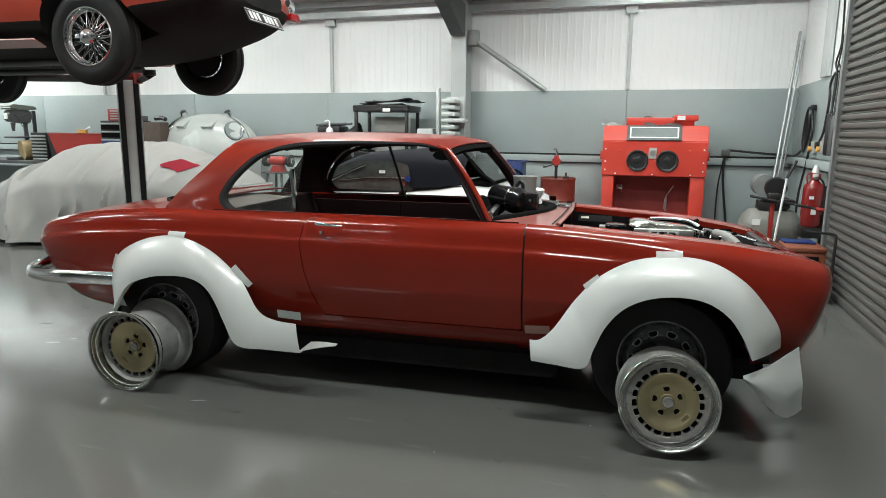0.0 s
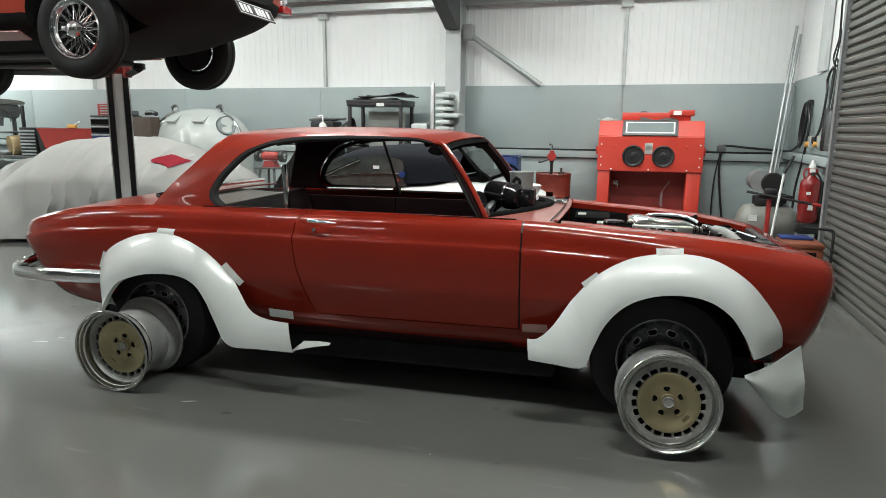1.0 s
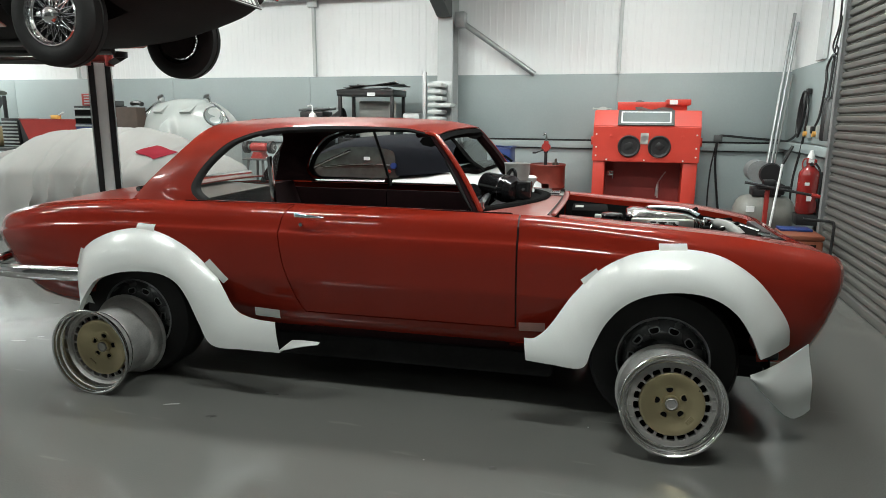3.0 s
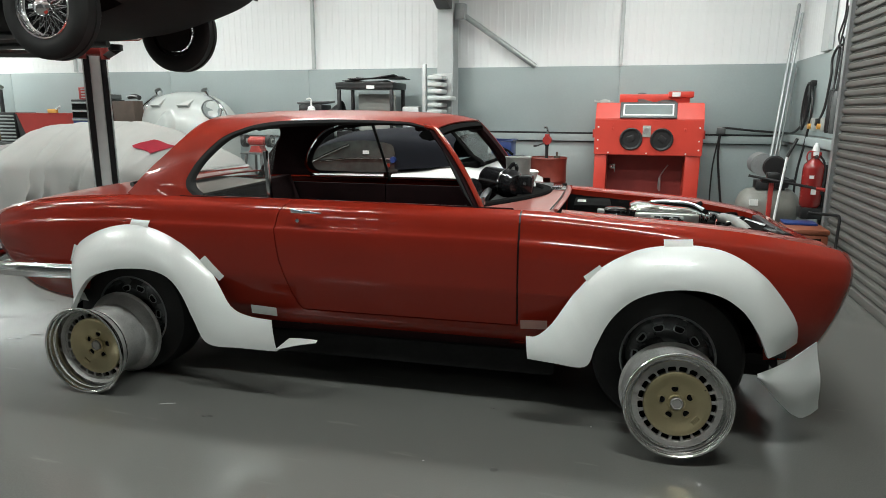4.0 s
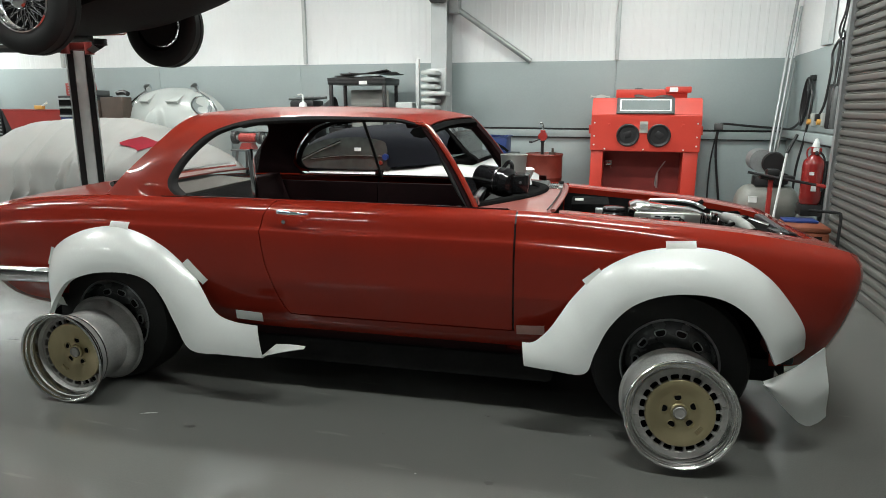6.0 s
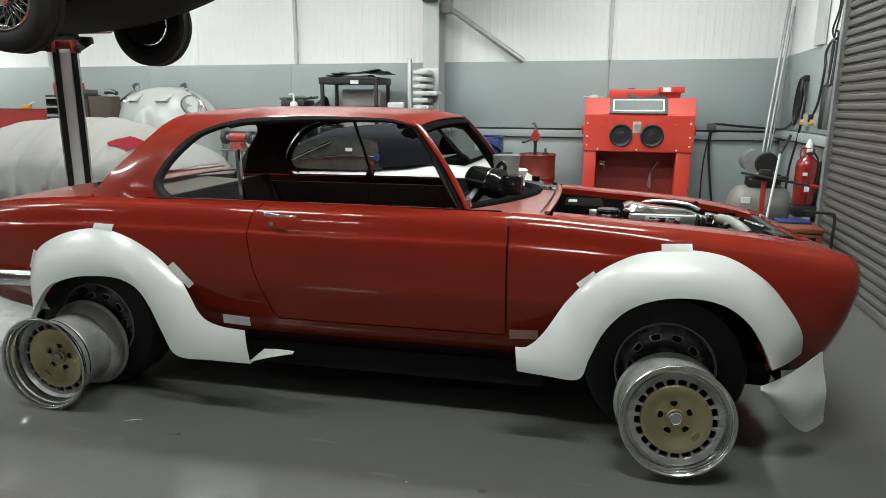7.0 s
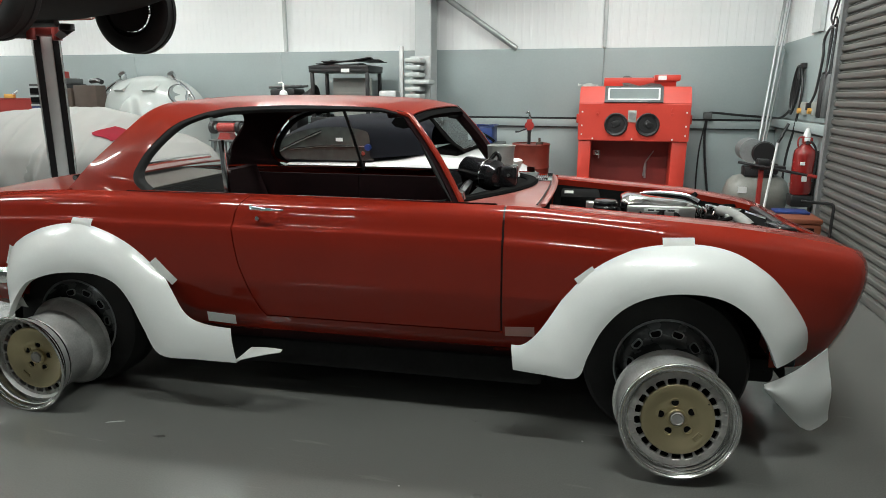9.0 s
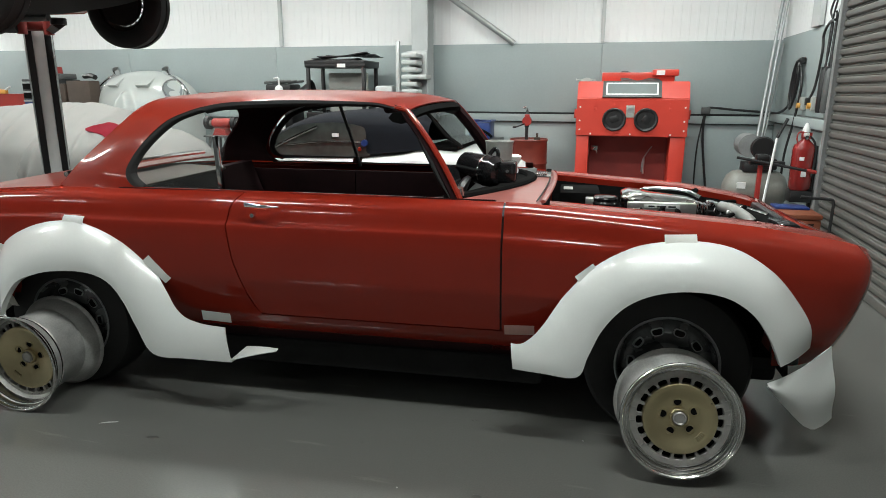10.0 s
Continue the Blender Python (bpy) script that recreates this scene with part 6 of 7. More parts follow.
def bench_clutter():
    c = thing("drill_case", "black power tool case lying open on the workbench", "case", pose(0, 0, 0))
    part("tub", box(B(), -4.46, -4.06, 8.1, 8.45, 0.921, 1.36, 0.01), BLACK, c)
    part("lid", box(B(), -4.44, -4.08, 8.12, 8.44, 1.361, 1.50, 0.03), BLACK, c)
    b = thing("pump_bottle", "white hand pump bottle", "bottle", pose(-4.19, 8.03, 0.921))
    part("body", lathe(B(), [(0, 0), (0.05, 0), (0.055, 0.01), (0.055, 0.50), (0.045, 0.54), (0.02, 0.56), (0.0, 0.56)], 20), WHITE_PL, b)
    part("pump", sweep(B(), [(0, 0, 0.56), (0, 0, 0.645), (-0.02, 0, 0.655), (-0.07, 0, 0.645)], 0.011, 8), WHITE_PL, b)
    t = thing("tool_bag", "black tool bag with tools on top", "bag", pose(0, 0, 0))
    bm = B()
    grid(bm, lambda u, v: (-4.06 + 0.20 * u, 8.12 + 0.35 * v, 0.921 + (0.50 + 0.13 * u) * math.sin(math.pi * min(max(v, 0.02), 0.98)) ** 0.2), 6, 12)
    part("bag", bm, BLACK, t)
    bm = B()
    for k in range(4):
        rod(bm, (-4.46 + 0.1 * k, 8.15 + 0.03 * k, 1.515), (-4.2 + 0.1 * k, 8.2 - 0.02 * k, 1.535), 0.016, seg=8)
    tagged(part("hand_tool", bm, DARK_STEEL), "dark hand tools lying on the case", "hand tool")


bench_clutter()


TRAY_PALE = mat("pale_grey_plastic", (0.50, 0.53, 0.52), 0.4, var=0.08, scale=9, fine=100, bump=0.01)


def parts_rack():
    r = thing("parts_rack", "grey steel rack with stacked plastic trays by the column", "rack", pose(0, 0, 0))
    part("upright", box(B(), -2.61, -2.565, 8.02, 8.07, 0.0, 2.0, 0.003), STEEL, r)
    for k in range(7):
        z = 1.30 + 0.085 * k
        bm = B()
        w = 0.20 if k not in (3,) else 0.32
        box(bm, -2.555, -2.555 + w, 8.04, 8.30, z, z + 0.055, 0.02)
        part("tray", bm, TRAY_PALE, r)
    part("wall_plate", box(B(), -2.56, -2.30, 8.31, 8.33, 0.0, 1.9, 0.003), STEEL, r)
    b = thing("glass_jar", "clear grey jar on the workbench", "jar", pose(-2.80, 8.2, 0.921))
    part("body", box(B(), -0.12, 0.12, -0.1, 0.1, 0.0, 0.56, 0.03), STEEL, b)


parts_rack()


def bench_grinder():
    g = thing("bench_grinder", "red bench grinder on a steel pedestal", "grinder", pose(-4.52, 7.2, 0, 0, 0, 0))
    bm = B()
    for a in range(4):
        s, t = (-1, -1, 1, 1)[a], (-1, 1, -1, 1)[a]
        sweep(bm, [(s * 0.10, t * 0.10, 0.88), (s * 0.20, t * 0.22, 0.0)], 0.02, 4)
    part("stand", bm, DARK_STEEL, g)
    part("top_plate", box(B(), -0.17, 0.17, -0.14, 0.14, 0.88, 0.90, 0.004), DARK_STEEL, g)
    bm = B()
    rod(bm, (-0.10, 0, 1.04), (0.10, 0, 1.04), 0.056, seg=24)
    rod(bm, (-0.12, 0, 1.04), (-0.10, 0, 1.04), 0.04, 0.056, seg=24)
    rod(bm, (0.10, 0, 1.04), (0.12, 0, 1.04), 0.056, 0.04, seg=24)
    prism(bm, [(-0.05, 0.98), (0.05, 0.98), (0.09, 0.901), (-0.09, 0.901)], "y", -0.07, 0.07)
    part("motor", bm, TOOL_RED, g, "red motor housing")
    for s in (-1, 1):
        w = part("wheel_guard", rod(B(), (s * 0.15, 0, 1.04), (s * 0.20, 0, 1.04), 0.078, seg=28), BLACK, g)
        part("hub_plate", rod(B(), (s * 0.15 if s < 0 else 0.2085, 0, 1.04), (s * 0.15 + 0.006 if s < 0 else 0.212, 0, 1.04), 0.034, seg=20), TANK, w)
        part("grinding_wheel", rod(B(), (s * 0.2005, 0, 1.04), (s * 0.208, 0, 1.04), 0.058, seg=24), DARK_STEEL, w)
        part("nut", rod(B(), (s * 0.2085, 0, 1.04), (s * 0.222, 0, 1.04), 0.02, seg=8), DARK_STEEL, w)
        part("shaft", rod(B(), (s * 0.12, 0, 1.04), (s * 0.15, 0, 1.04), 0.02, seg=10), STEEL, g)


bench_grinder()


def silver_bonnet():
    b = thing("car_bonnet", "silver one-piece car bonnet stood upright against the wall", "bonnet", pose(-6.55, 8.55, 0))
    half = smooth_curve([0.30, 0.7, 1.1, 1.33, 1.46, 1.56, 1.63, 1.68], [0.80, 0.88, 0.89, 0.83, 0.73, 0.59, 0.43, 0.18])

    def f(u, v):
        """Domed shell rolling over at the top, with a raised oval in its middle."""
        z = 0.30 + 1.38 * v
        t = 2 * u - 1
        w = half(z) * t
        deep = 0.52 * (1 - abs(t) ** 2.6) ** 0.62 * (1 if z < 1.05 else math.sqrt(max(0.02, 1 - ((z - 1.05) / 0.637) ** 2)))
        e = (w / 0.135) ** 2 + ((z - 1.08) / 0.30) ** 2
        return (w, -deep - 0.11 / (1 + math.exp((e - 1) * 9)), z)
    bm = B()
    grid(bm, f, 96, 72)
    part("shell", solid(bm, 0.006), SILVER, b, "silver shell with a raised centre bulge", smooth=70)

    def onto(w, z):
        return Vector(f((w / half(z) + 1) / 2, (z - 0.30) / 1.38))
    for s in (-1, 1):
        bm = B()
        p = onto(s * 0.41, 1.625)
        rod(bm, p, p + Vector((0, -0.02, 0.05)), 0.03, 0.05, seg=20)
        rod(bm, p + Vector((0, -0.02, 0.05)), p + Vector((0, -0.05, 0.085)), 0.055, 0.05, seg=20)
        part("lamp", bm, CHROME, b, "small round chrome lamp")
        bm = B()
        a, c, d = onto(s * 0.24 - 0.095, 1.45), onto(s * 0.24 + 0.075, 1.45), onto(s * 0.24 + 0.085, 1.60)
        lift = Vector((0, -0.05, 0.03))
        A = [bm.verts.new(q) for q in (a, c, d, a + lift, c + lift)]
        for q in ((0, 1, 4, 3), (3, 4, 2), (0, 3, 2), (1, 2, 4)):
            bm.faces.new([A[k] for k in q])
        part("scoop", bm, SILVER, b)
        pts = []
        for k in range(32):
            t = 2 * math.pi * k / 32
            z = 1.42 + 0.135 * math.sin(t)
            w = s * (0.60 - 0.5 * (z - 1.42)) + 0.10 * math.cos(t)
            w = max(-half(z) * 0.97, min(half(z) * 0.97, w))
            pts.append(onto(w, z) + Vector((0, -0.006, 0)))
        part("lamp_bezel", sweep(B(), pts, 0.011, 6, closed=True), CHROME, b, "oval chrome headlamp surround")
        bm = B()
        c0 = sum(pts, Vector()) / 32
        vs = [bm.verts.new(q.lerp(c0, 0.1) + Vector((0, -0.004, 0))) for q in pts]
        cv = bm.verts.new(c0 + Vector((0, -0.03, 0)))
        for k in range(32):
            bm.faces.new((vs[k], vs[(k + 1) % 32], cv))
        part("lamp_glass", bm, GREY_GLASS2, b, "grey headlamp glass")
        rim = [onto(s * half(z) * 0.93, z) + Vector((s * 0.012, -0.015, 0.01)) for z in np.linspace(1.62, 1.22, 16)]
        part("edge_trim", sweep(B(), rim, 0.020, 8), CHROME, b, "bright bead along the edge")
    bm = B()
    for s in (-1, 1):
        rod(bm, (s * 0.5, -0.05, 0.0), (s * 0.5, -0.05, 0.40), 0.03, seg=8)
    box(bm, -0.6, 0.6, -0.3, 0.1, 0.0, 0.05, 0.01)
    part("stand", bm, DARK_STEEL, b)


silver_bonnet()


DRILL_GREEN = mat("grey_green_paint", (0.16, 0.18, 0.155), 0.45, var=0.15, scale=9, fine=100, bump=0.02)


def drill_press():
    d = thing("pillar_drill", "grey bench pillar drill", "drill", pose(-10.15, 8.25, 0.901))
    part("base", box(B(), -0.13, 0.13, -0.24, 0.16, 0, 0.05, 0.015), DARK_STEEL, d)
    part("column", rod(B(), (0, 0.08, 0.05), (0, 0.08, 0.80), 0.034, seg=16), DARK_STEEL, d)
    part("table", box(B(), -0.13, 0.13, -0.24, 0.05, 0.36, 0.39, 0.01), DARK_STEEL, d)
    bm = B()
    prism(bm, [(-0.24, 0.64), (-0.26, 0.74), (-0.22, 0.83), (0.14, 0.83), (0.18, 0.72), (0.10, 0.60)], "x", -0.085, 0.085)
    bmesh.ops.bevel(bm, geom=list(bm.edges), offset=0.018, segments=2, affect="EDGES")
    part("head", bm, DARK_STEEL, d, "dark grey drill head")
    bm = B()
    prism(bm, [(-0.26, 0.835), (-0.27, 0.88), (-0.22, 0.925), (0.20, 0.90), (0.24, 0.86), (0.22, 0.835)], "x", -0.13, 0.13)
    bmesh.ops.bevel(bm, geom=list(bm.edges), offset=0.02, segments=2, affect="EDGES")
    part("belt_cover", bm, DRILL_GREEN, d, "grey-green belt cover")
    part("badge", box(B(), -0.045, 0.035, -0.268, -0.262, 0.68, 0.77), WHITE_PL, d)
    part("chuck", rod(B(), (0, -0.15, 0.62), (0, -0.15, 0.48), 0.04, 0.022, seg=14), DARK_STEEL, d)
    for k in range(3):
        a = 2.1 * k + 0.5
        part("feed_lever", rod(B(), (0.09, -0.08, 0.68), (0.12, -0.08 + 0.13 * math.cos(a), 0.68 + 0.13 * math.sin(a)), 0.008, seg=8), DARK_STEEL, d)


drill_press()


def left_clutter():
    tagged(part("wooden_disc", rod(B(), (-10.02, 8.10, 1.06), (-9.96, 8.25, 1.08), 0.16, seg=30), TAN), "round pale wooden disc leaning on the bench", "disc")
    cube_thing("speaker_box", "dark box on the bench behind the disc", "box", -10.0, -9.72, 8.28, 8.5, 0.901, 1.22, BROWN)
    tagged(part("steel_bar", box(B(), -9.84, -9.79, 8.2, 8.24, 0.901, 1.72, 0.004), BLACK), "upright black steel bar on the bench", "bar")
    c = thing("drawer_stack", "grey stack of shallow tool drawers", "drawers", pose(-9.56, 8.25, 0.901))
    part("carcass", box(B(), -0.17, 0.17, -0.2, 0.2, 0, 0.46, 0.006), BLACK, c)
    for k in range(8):
        part("drawer", box(B(), -0.155, 0.155, -0.215, -0.2005, 0.015 + 0.054 * k, 0.040 + 0.054 * k, 0.004), STEEL, c)
    t = thing("tool_chest", "long red tool chest with slanted black end", "tool chest", pose(-8.85, 8.25, 0.901))
    part("body", prism(B(), [(-0.50, 0.44), (-0.30, 0.0), (0.66, 0.0), (0.66, 0.44)], "y", -0.2, 0.22), TOOL_RED, t)
    part("end_panel", prism(B(), [(-0.53, 0.45), (-0.505, 0.45), (-0.305, 0.0), (-0.46, 0.0)], "y", -0.2, 0.22), BLACK, t, "black slanted end of the chest")
    part("lid", box(B(), -0.52, 0.66, -0.205, 0.245, 0.4405, 0.455, 0.004), TOOL_RED, t)
    h = thing("hammer", "hammer with a yellow head lying on the tool chest", "hammer", pose(-8.62, 8.06, 1.357))
    part("head", box(B(), -0.09, 0.07, -0.03, 0.03, 0, 0.06, 0.012), YELLOW, h)
    part("shaft", rod(B(), (0.0, 0, 0.03), (0.16, -0.02, 0.10), 0.014, seg=8), WHITE_PL, h)
    s = thing("cantilever_chest", "black tool chest with steel drawer edges and red top tray", "tool chest", pose(-7.95, 8.25, 0.901))
    part("carcass", box(B(), -0.28, 0.32, -0.22, 0.22, 0, 0.66, 0.008), BLACK, s)
    for k in range(5):
        part("drawer", box(B(), -0.26, 0.30, -0.238, -0.2205, 0.02 + 0.126 * k, 0.125 + 0.126 * k, 0.005), BLUE if k == 2 else SLOT_BLACK, s)
        part("drawer_pull", box(B(), -0.26, 0.30, -0.25, -0.2385, 0.095 + 0.126 * k, 0.122 + 0.126 * k, 0.003), STEEL, s)
    part("tray", box(B(), -0.16, 0.10, -0.18, 0.15, 0.6605, 0.84, 0.008), TOOL_RED, s, "red top tray")
    for k in range(4):
        part("slot", box(B(), -0.11, 0.09, -0.186, -0.181, 0.68 + 0.04 * k, 0.70 + 0.04 * k), STEEL, s)
    cube_thing("flat_case", "grey flat case on the tool chest", "case", -7.82, -7.62, 8.1, 8.4, 1.5625, 1.64, DARK_STEEL)
    cube_thing("brown_box", "brown hardboard box on the bench", "box", -7.60, -7.47, 7.99, 8.2, 0.901, 1.50, BROWN)
    cube_thing("brown_cabinet", "dark brown wooden cabinet on the floor", "cabinet", -7.44, -7.06, 8.0, 8.2, 0.0, 1.54, BROWN)
    tagged(part("power_tool", sweep(B(), spline([(-7.3, 8.2, 1.6), (-7.15, 8.15, 1.61), (-7.05, 8.12, 1.585)], 4), 0.035, 8), BLACK), "black power tool on the cabinet", "power tool")
    e = thing("fire_extinguisher", "small red fire extinguisher on the bench", "extinguisher", pose(-10.85, 8.15, 0.901))
    part("cylinder", lathe(B(), [(0, 0), (0.06, 0), (0.065, 0.02), (0.065, 0.18), (0.03, 0.23), (0.02, 0.25), (0, 0.25)], 20), EXT_RED, e)
    part("valve", box(B(), -0.05, 0.05, -0.02, 0.02, 0.25, 0.32, 0.008), TOOL_RED, e)
    cube_thing("grey_bin", "grey steel bin on the bench", "bin", -11.4, -11.05, 8.1, 8.5, 0.901, 1.15, DARK_STEEL)


left_clutter()


# ---- right-hand corner ----
COMP_GREY = mat("worn_grey_tank_paint", (0.20, 0.20, 0.182), 0.4, var=0.2, scale=5, fine=90, bump=0.015)


def compressor():
    c = thing("air_compressor", "grey air compressor tank with a black motor and belt guard", "compressor", pose(1.42, 7.45, 0))
    prof = [(0.0, -0.31), (0.08, -0.30), (0.15, -0.27), (0.195, -0.22), (0.205, -0.17), (0.205, 0.17), (0.195, 0.22), (0.15, 0.27), (0.08, 0.30), (0.0, 0.31)]
    part("tank", lathe(B(), prof, 36, pose(0, 0, 0.44, 0, 90, 0)), COMP_GREY, c, "grey painted air tank")
    part("label", box(B(), -0.20, -0.12, -0.207, -0.18, 0.48, 0.54), WHITE_PL, c)
    bm = B()
    for x in (-0.2, 0.2):
        for y in (-0.14, 0.14):
            box(bm, x - 0.03, x + 0.03, y - 0.02, y + 0.02, 0, 0.3, 0.005)
    part("foot", bm, DARK_STEEL, c)
    part("motor", rod(B(), (-0.09, -0.08, 0.895), (-0.09, 0.18, 0.895), 0.115, seg=30), GUIDE_GREY, c, "grey motor")
    part("flywheel", lathe(B(), [(0.0, 0.0), (0.04, 0.0), (0.05, -0.015), (0.09, -0.015), (0.108, 0.0), (0.112, 0.03), (0.10, 0.05), (0, 0.05)], 36), BLACK, c, "black flywheel", pose(0.0, -0.15, 0.885, 90, 0, 0) @ Matrix.Diagonal((1.0, 1.0, 1.4, 1)))
    part("hub_bolt", rod(B(), (0.0, -0.145, 0.885), (0.0, -0.18, 0.885), 0.012, seg=10), WHITE_PL, c)
    bm = B()
    box(bm, -0.14, 0.14, -0.10, 0.10, 0.635, 0.73, 0.01)
    box(bm, 0.04, 0.17, -0.12, 0.08, 0.66, 0.77, 0.02)
    part("mount", bm, BLACK, c)


compressor()


def stand_tool():
    s = thing("bead_roller", "red post stand with a black lever clamp", "stand", pose(1.33, 6.85, 0))
    part("post", box(B(), -0.02, 0.02, -0.02, 0.02, 0.012, 0.76, 0.004), TOOL_RED, s, "red square post")
    part("foot_plate", box(B(), -0.16, 0.16, -0.16, 0.16, 0, 0.0115, 0.003), TOOL_RED, s)
    bm = B()
    box(bm, -0.10, 0.20, -0.05, 0.05, 0.7605, 0.80, 0.01)
    rod(bm, (-0.22, -0.06, 0.83), (0.50, -0.14, 0.71), 0.013, seg=10)
    box(bm, -0.05, 0.06, -0.07, 0.05, 0.79, 0.86, 0.015)
    part("clamp", bm, BLACK, s, "black clamp head and lever")
    part("lever_grip", rod(B(), (0.36, -0.125, 0.733), (0.52, -0.142, 0.707), 0.018, seg=10), TOOL_RED, s)


stand_tool()


def corner_things():
    b = thing("broom", "white-handled pole with a black grip leaning by the compressor", "broom", pose(0, 0, 0))
    part("pole", rod(B(), (1.303, 6.60, 0.06), (1.413, 6.72, 1.019), 0.011, seg=10), WHITE_PL, b)
    part("grip", rod(B(), (1.413, 6.72, 1.019), (1.487, 6.74, 1.19), 0.014, seg=10), BLACK, b)
    part("head", box(B(), 1.20, 1.42, 6.56, 6.64, 0.0, 0.07, 0.012), BLACK, b)
    for p, q, r in (((1.416, 7.83, 0.0), (1.766, 8.70, 2.656), 0.018), ((1.465, 7.90, 0.0), (1.80, 8.64, 2.55), 0.016), ((1.50, 8.0, 0.0), (1.80, 8.62, 1.95), 0.010)):
        tagged(part("steel_pole", rod(B(), p, q, r, seg=12), STEEL), "long steel pole leaning into the corner", "pole", "poles in the corner")
    x = XR - 0.034
    e = thing("fire_extinguisher", "tall red fire extinguisher with pale cap on a bracket", "extinguisher", pose(1.705, 6.95, 0.44))
    part("cylinder", lathe(B(), [(0, 0.09), (0.08, 0.09), (0.092, 0.11), (0.095, 0.14), (0.095, 0.46), (0.088, 0.50), (0.05, 0.54), (0.032, 0.56), (0.0, 0.56)], 32), EXT_RED, e)
    part("valve", box(B(), -0.035, 0.05, -0.03, 0.03, 0.56, 0.62, 0.01), TOOL_RED, e)
    part("handle", sweep(B(), spline([(-0.06, -0.02, 0.52), (-0.075, -0.02, 0.57), (-0.06, -0.02, 0.62), (0.0, -0.02, 0.62)], 5), 0.007, 8), TOOL_RED, e)
    part("gauge", rod(B(), (0.0, -0.035, 0.575), (0.0, -0.05, 0.575), 0.018, seg=14), CHROME, e)
    part("nozzle_hose", sweep(B(), spline([(0.03, -0.02, 0.59), (0.075, -0.04, 0.52), (0.085, -0.06, 0.38), (0.07, -0.08, 0.22)], 6), 0.010, 8), BLACK, e)
    part("cap", lathe(B(), [(0.034, 0.625), (0.034, 0.64), (0.024, 0.67), (0.012, 0.705), (0, 0.708)], 20), WHITE_PL, e, "white cone cap")
    part("tag", box(B(), -0.03, 0.02, -0.045, -0.041, 0.585, 0.62, 0.001), WHITE_PL, e)
    part("label", box(B(), -0.05, -0.01, -0.094, -0.086, 0.37, 0.40), WHITE_PL, e)
    part("info_label", box(B(), -0.025, 0.02, -0.098, -0.0955, 0.22, 0.27), WHITE_PL, e)
    part("bracket", box(B(), -0.09, 0.10, -0.09, 0.09, -0.02, 0.088, 0.01), BLACK, e, "black bracket shelf")
    part("bracket_arm", box(B(), 0.09, 0.112, -0.03, 0.03, -0.1, 0.5, 0.004), BLACK, e)
    h = thing("hanging_hose", "coiled black air hose hung on a wall hook", "hose", pose(0, 0, 0))
    part("hook", box(B(), x - 0.05, x, 7.69, 7.77, 1.70, 1.76, 0.01), BLACK, h)
    for k in range(3):
        pts = [(x - 0.04 - 0.012 * k, 7.74 + (0.06 + 0.025 * k) * math.sin(a) + 0.05 * (1 - math.cos(a)), 1.73 - (0.20 + 0.02 * k) * (1 - math.cos(a))) for a in np.linspace(0, 2 * math.pi, 26)]
        part("coil", sweep(B(), pts, 0.011, 8), BLACK, h)
    part("lead", sweep(B(), spline([(x - 0.05, 7.72, 1.72), (x - 0.05, 7.56, 1.5), (x - 0.06, 7.62, 1.15), (x - 0.09, 7.7, 0.8), (x - 0.1, 7.68, 0.42), (x - 0.12, 7.6, 0.02)], 8), 0.012, 8), BLACK, h)
    part("coupling", box(B(), x - 0.06, x - 0.02, 7.70, 7.79, 1.60, 1.72, 0.01), BLACK, h)
    for y, z in ((7.525, 1.31), (7.17, 1.315)):
        s = thing("socket_box", "amber and white power socket box on the wall", "socket", pose(x, y, z), "wall sockets")
        part("box", box(B(), -0.05, 0, -0.045, 0.045, -0.065, 0.065, 0.01), TANK, s)
        part("socket", rod(B(), (-0.051, 0, -0.02), (-0.08, 0, -0.02), 0.027, seg=16), YELLOW, s, "amber socket cover")
    runs = (("black power cable dropping to a wall socket", [(1.72, 6.60, 2.01), (x - 0.03, 6.987, 2.022), (x - 0.02, 7.153, 1.93), (x - 0.02, 7.129, 1.773), (x - 0.03, 7.174, 1.474), (x - 0.07, 7.20, 1.33)], 0.012),
            ("black cable hanging from the shutter head", [(1.72, 6.66, 2.75), (1.76, 6.76, 2.364), (x - 0.02, 6.926, 2.259), (x - 0.02, 7.033, 2.124), (x - 0.03, 6.893, 2.002), (x - 0.04, 6.885, 1.726), (x - 0.05, 6.91, 1.60)], 0.009),
            ("black cable looped behind the shutter guide", [(1.72, 6.60, 2.074), (x - 0.03, 6.805, 2.051), (x - 0.03, 6.815, 1.888), (x - 0.04, 6.80, 1.69), (x - 0.045, 6.80, 1.60)], 0.009))
    for label, pts, r in runs:
        c = thing("power_cable", label, "cable", pose(0, 0, 0), "wall cables")
        part("cable", sweep(B(), spline(pts, 8), r, 8), BLACK, c)
        part("plug", box(B(), pts[-1][0] - 0.02, pts[-1][0] + 0.02, pts[-1][1] - 0.025, pts[-1][1] + 0.025, pts[-1][2] - 0.03, pts[-1][2] + 0.04, 0.008), BLACK, c)
    for y in (6.87, 6.73):
        g = thing("inspection_lamp", "black tubular hand lamp hung on the wall", "lamp", pose(x - 0.045, y, 1.24), "hand lamps")
        part("tube", lathe(B(), [(0, 0), (0.035, 0), (0.042, 0.02), (0.042, 0.34), (0.02, 0.38), (0, 0.38)], 18), BLACK if y > 6.85 else DARK_STEEL, g)
        part("cord", sweep(B(), spline([(0, 0, 0.38), (0.0, 0.02, 0.55), (0.01, 0.03, 0.8), (0, -0.1, 1.0), (-0.02, -0.2, 1.1)], 6), 0.008, 6), BLACK, g)
    a = thing("air_line", "black air line running along the wall rail", "hose", pose(0, 0, 0))
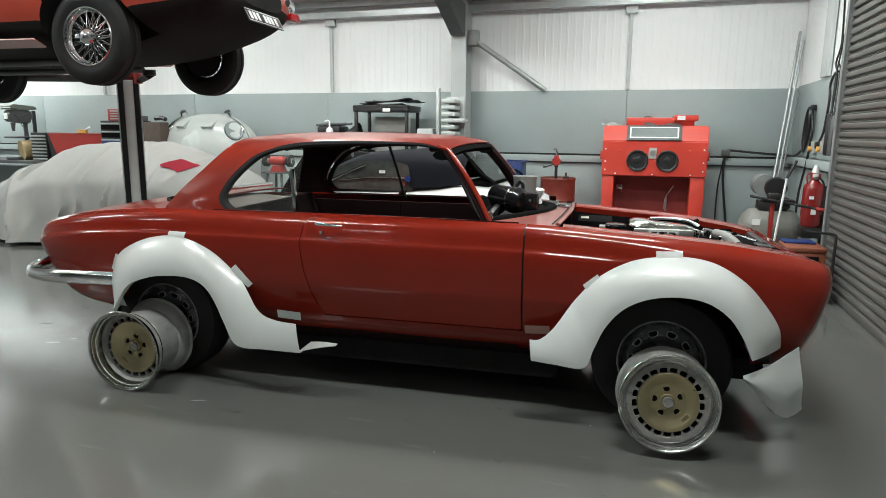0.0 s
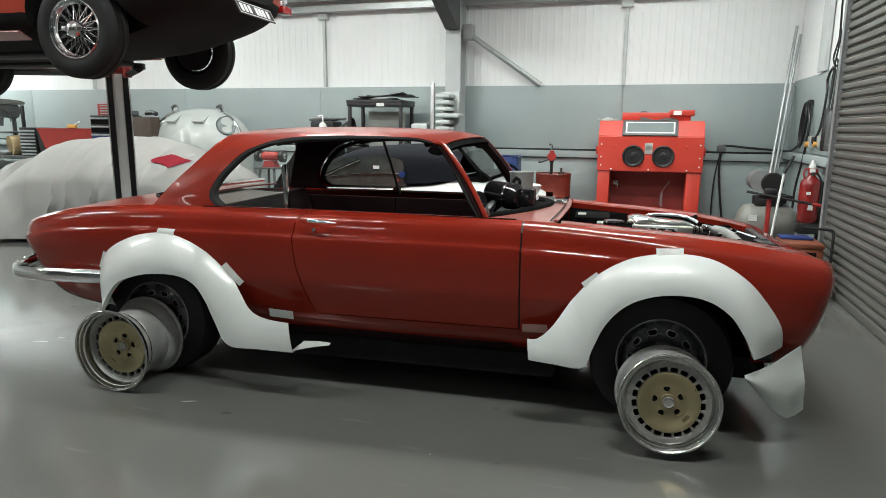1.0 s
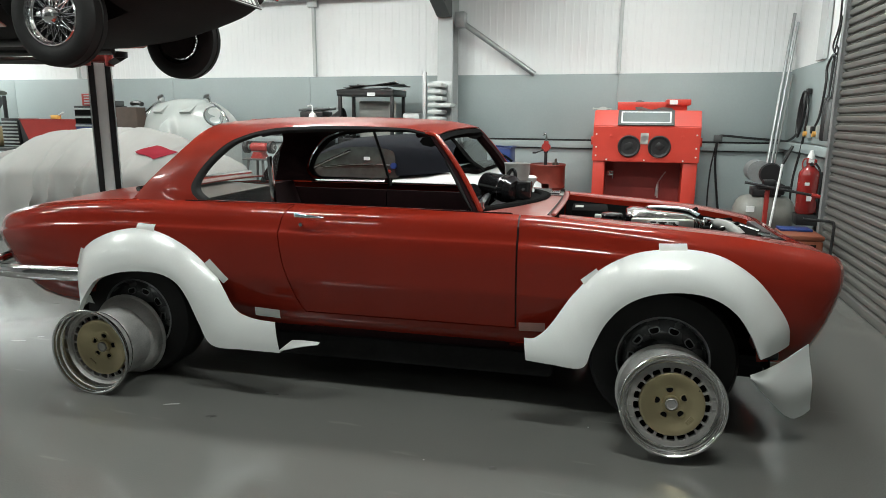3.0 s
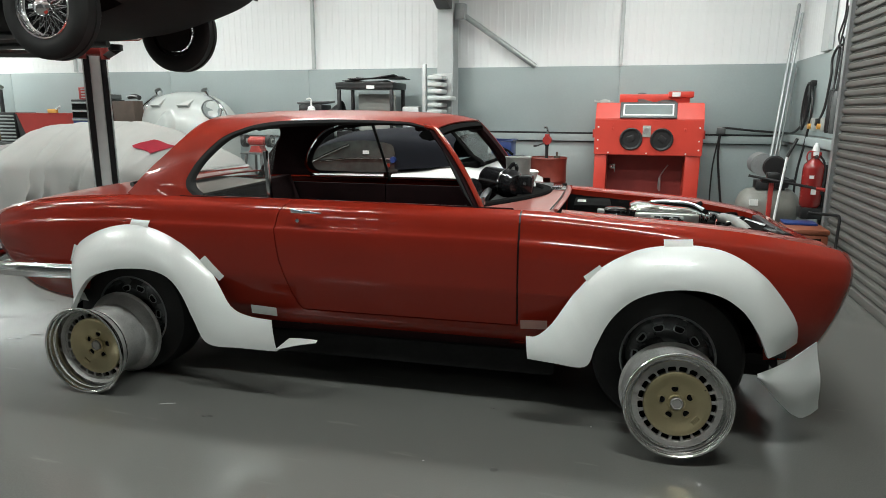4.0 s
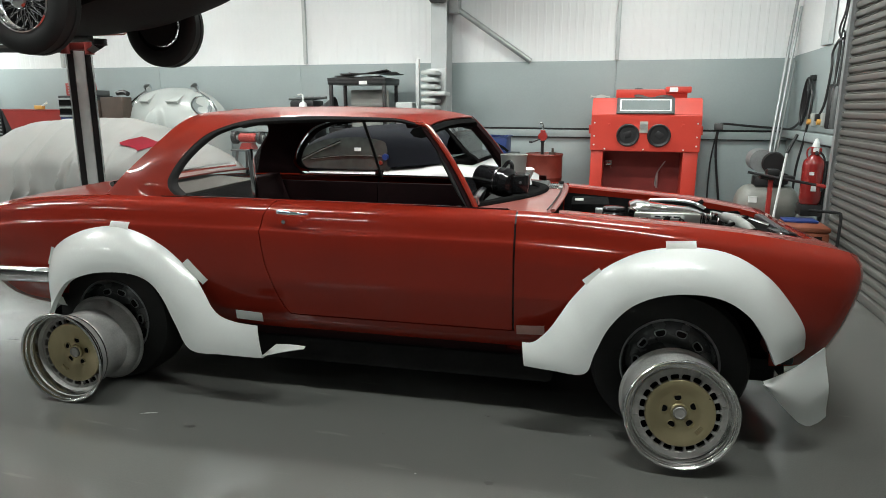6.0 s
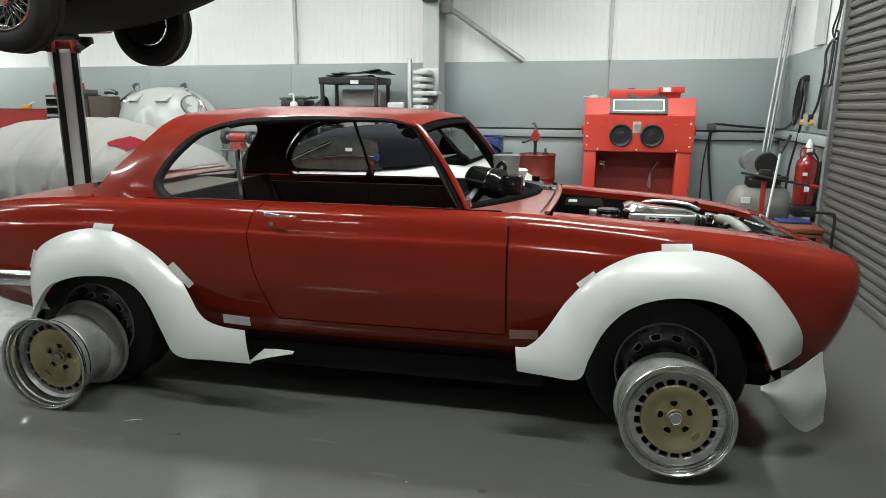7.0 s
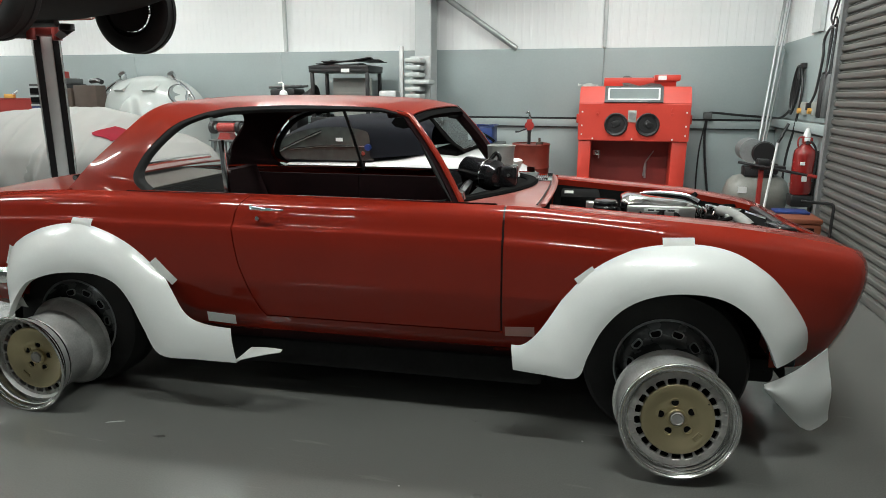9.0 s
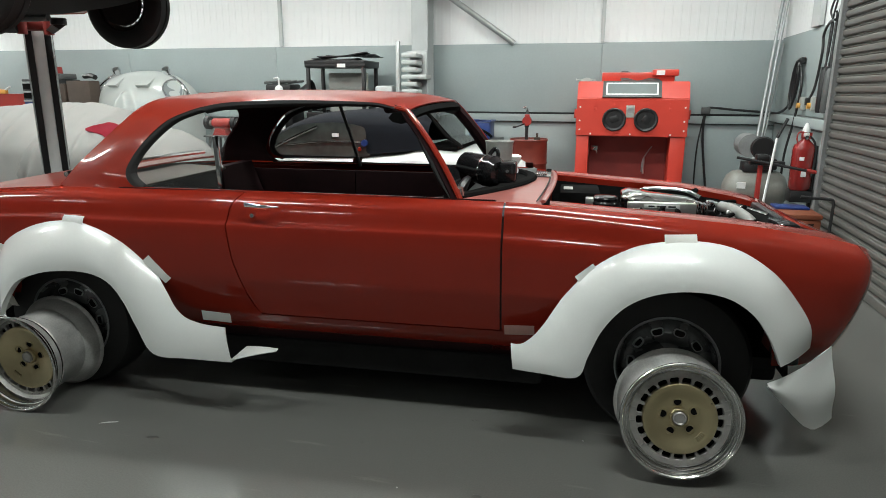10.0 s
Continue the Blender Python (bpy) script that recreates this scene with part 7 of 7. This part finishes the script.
    part("hose", sweep(B(), spline([(1.05, YB - 0.11, 1.16), (1.06, YB - 0.12, 1.22), (1.12, YB - 0.11, 1.235), (1.4, YB - 0.10, 1.21), (1.7, YB - 0.12, 1.19), (1.77, 8.3, 1.20), (x - 0.02, 8.0, 1.32), (x - 0.03, 7.85, 1.5)], 8), 0.014, 8), BLACK, a)
    part("drop_hose", sweep(B(), spline([(1.05, YB - 0.11, 1.20), (1.04, YB - 0.13, 0.9), (1.10, YB - 0.2, 0.4), (1.16, YB - 0.25, 0.02)], 8), 0.014, 8), BLACK, a)
    part("drop_hose", sweep(B(), spline([(1.04, YB - 0.11, 1.16), (0.99, YB - 0.13, 0.8), (0.98, YB - 0.18, 0.4), (1.0, YB - 0.2, 0.02)], 8), 0.009, 8), BLACK, a)
    part("coupling", box(B(), 1.0, 1.10, YB - 0.14, YB - 0.086, 1.16, 1.24, 0.01), DARK_STEEL, a)
    # trolley with toolbox by the shutter
    t = thing("hand_trolley", "low black trolley with a bent tube handle", "trolley", pose(0, 0, 0))
    part("deck", box(B(), 1.22, 1.68, 5.80, 6.42, 0.13, 0.17, 0.008), BLACK, t)
    for xx in (1.28, 1.62):
        for y in (5.88, 6.34):
            part("castor", rod(B(), (xx - 0.015, y, 0.062), (xx + 0.015, y, 0.062), 0.062, seg=18), RUBBER, t)
            part("fork", box(B(), xx - 0.022, xx + 0.022, y - 0.02, y + 0.02, 0.062, 0.129, 0.003), DARK_STEEL, t)
    part("handle", sweep(B(), spline([(1.66, 5.82, 0.16), (1.665, 5.82, 0.50), (1.665, 5.83, 0.585), (1.64, 5.84, 0.61), (1.50, 5.85, 0.615), (1.44, 5.86, 0.62)], 6), 0.012, 8), BLACK, t)
    o = thing("toolbox", "orange-brown plastic toolbox on a trolley", "toolbox", pose(0, 0, 0))
    bm = B()
    box(bm, 1.33, 1.64, 5.94, 6.34, 0.1705, 0.42, 0.02)
    part("body", bm, ORANGE, o)
    part("lid", box(B(), 1.325, 1.645, 5.935, 6.345, 0.4205, 0.465, 0.015), ORANGE, o)
    # black slab on the face stands for the shaded handle slot
    part("grip", box(B(), 1.39, 1.58, 5.929, 5.9345, 0.352, 0.392, 0.002), SLOT_BLACK, o)
    tb = thing("blue_tray", "blue plastic tray on the orange toolbox", "tray", pose(0, 0, 0))
    part("tray", box(B(), 1.335, 1.60, 6.15, 6.335, 0.4655, 0.485, 0.006), BLUE, tb)


corner_things()
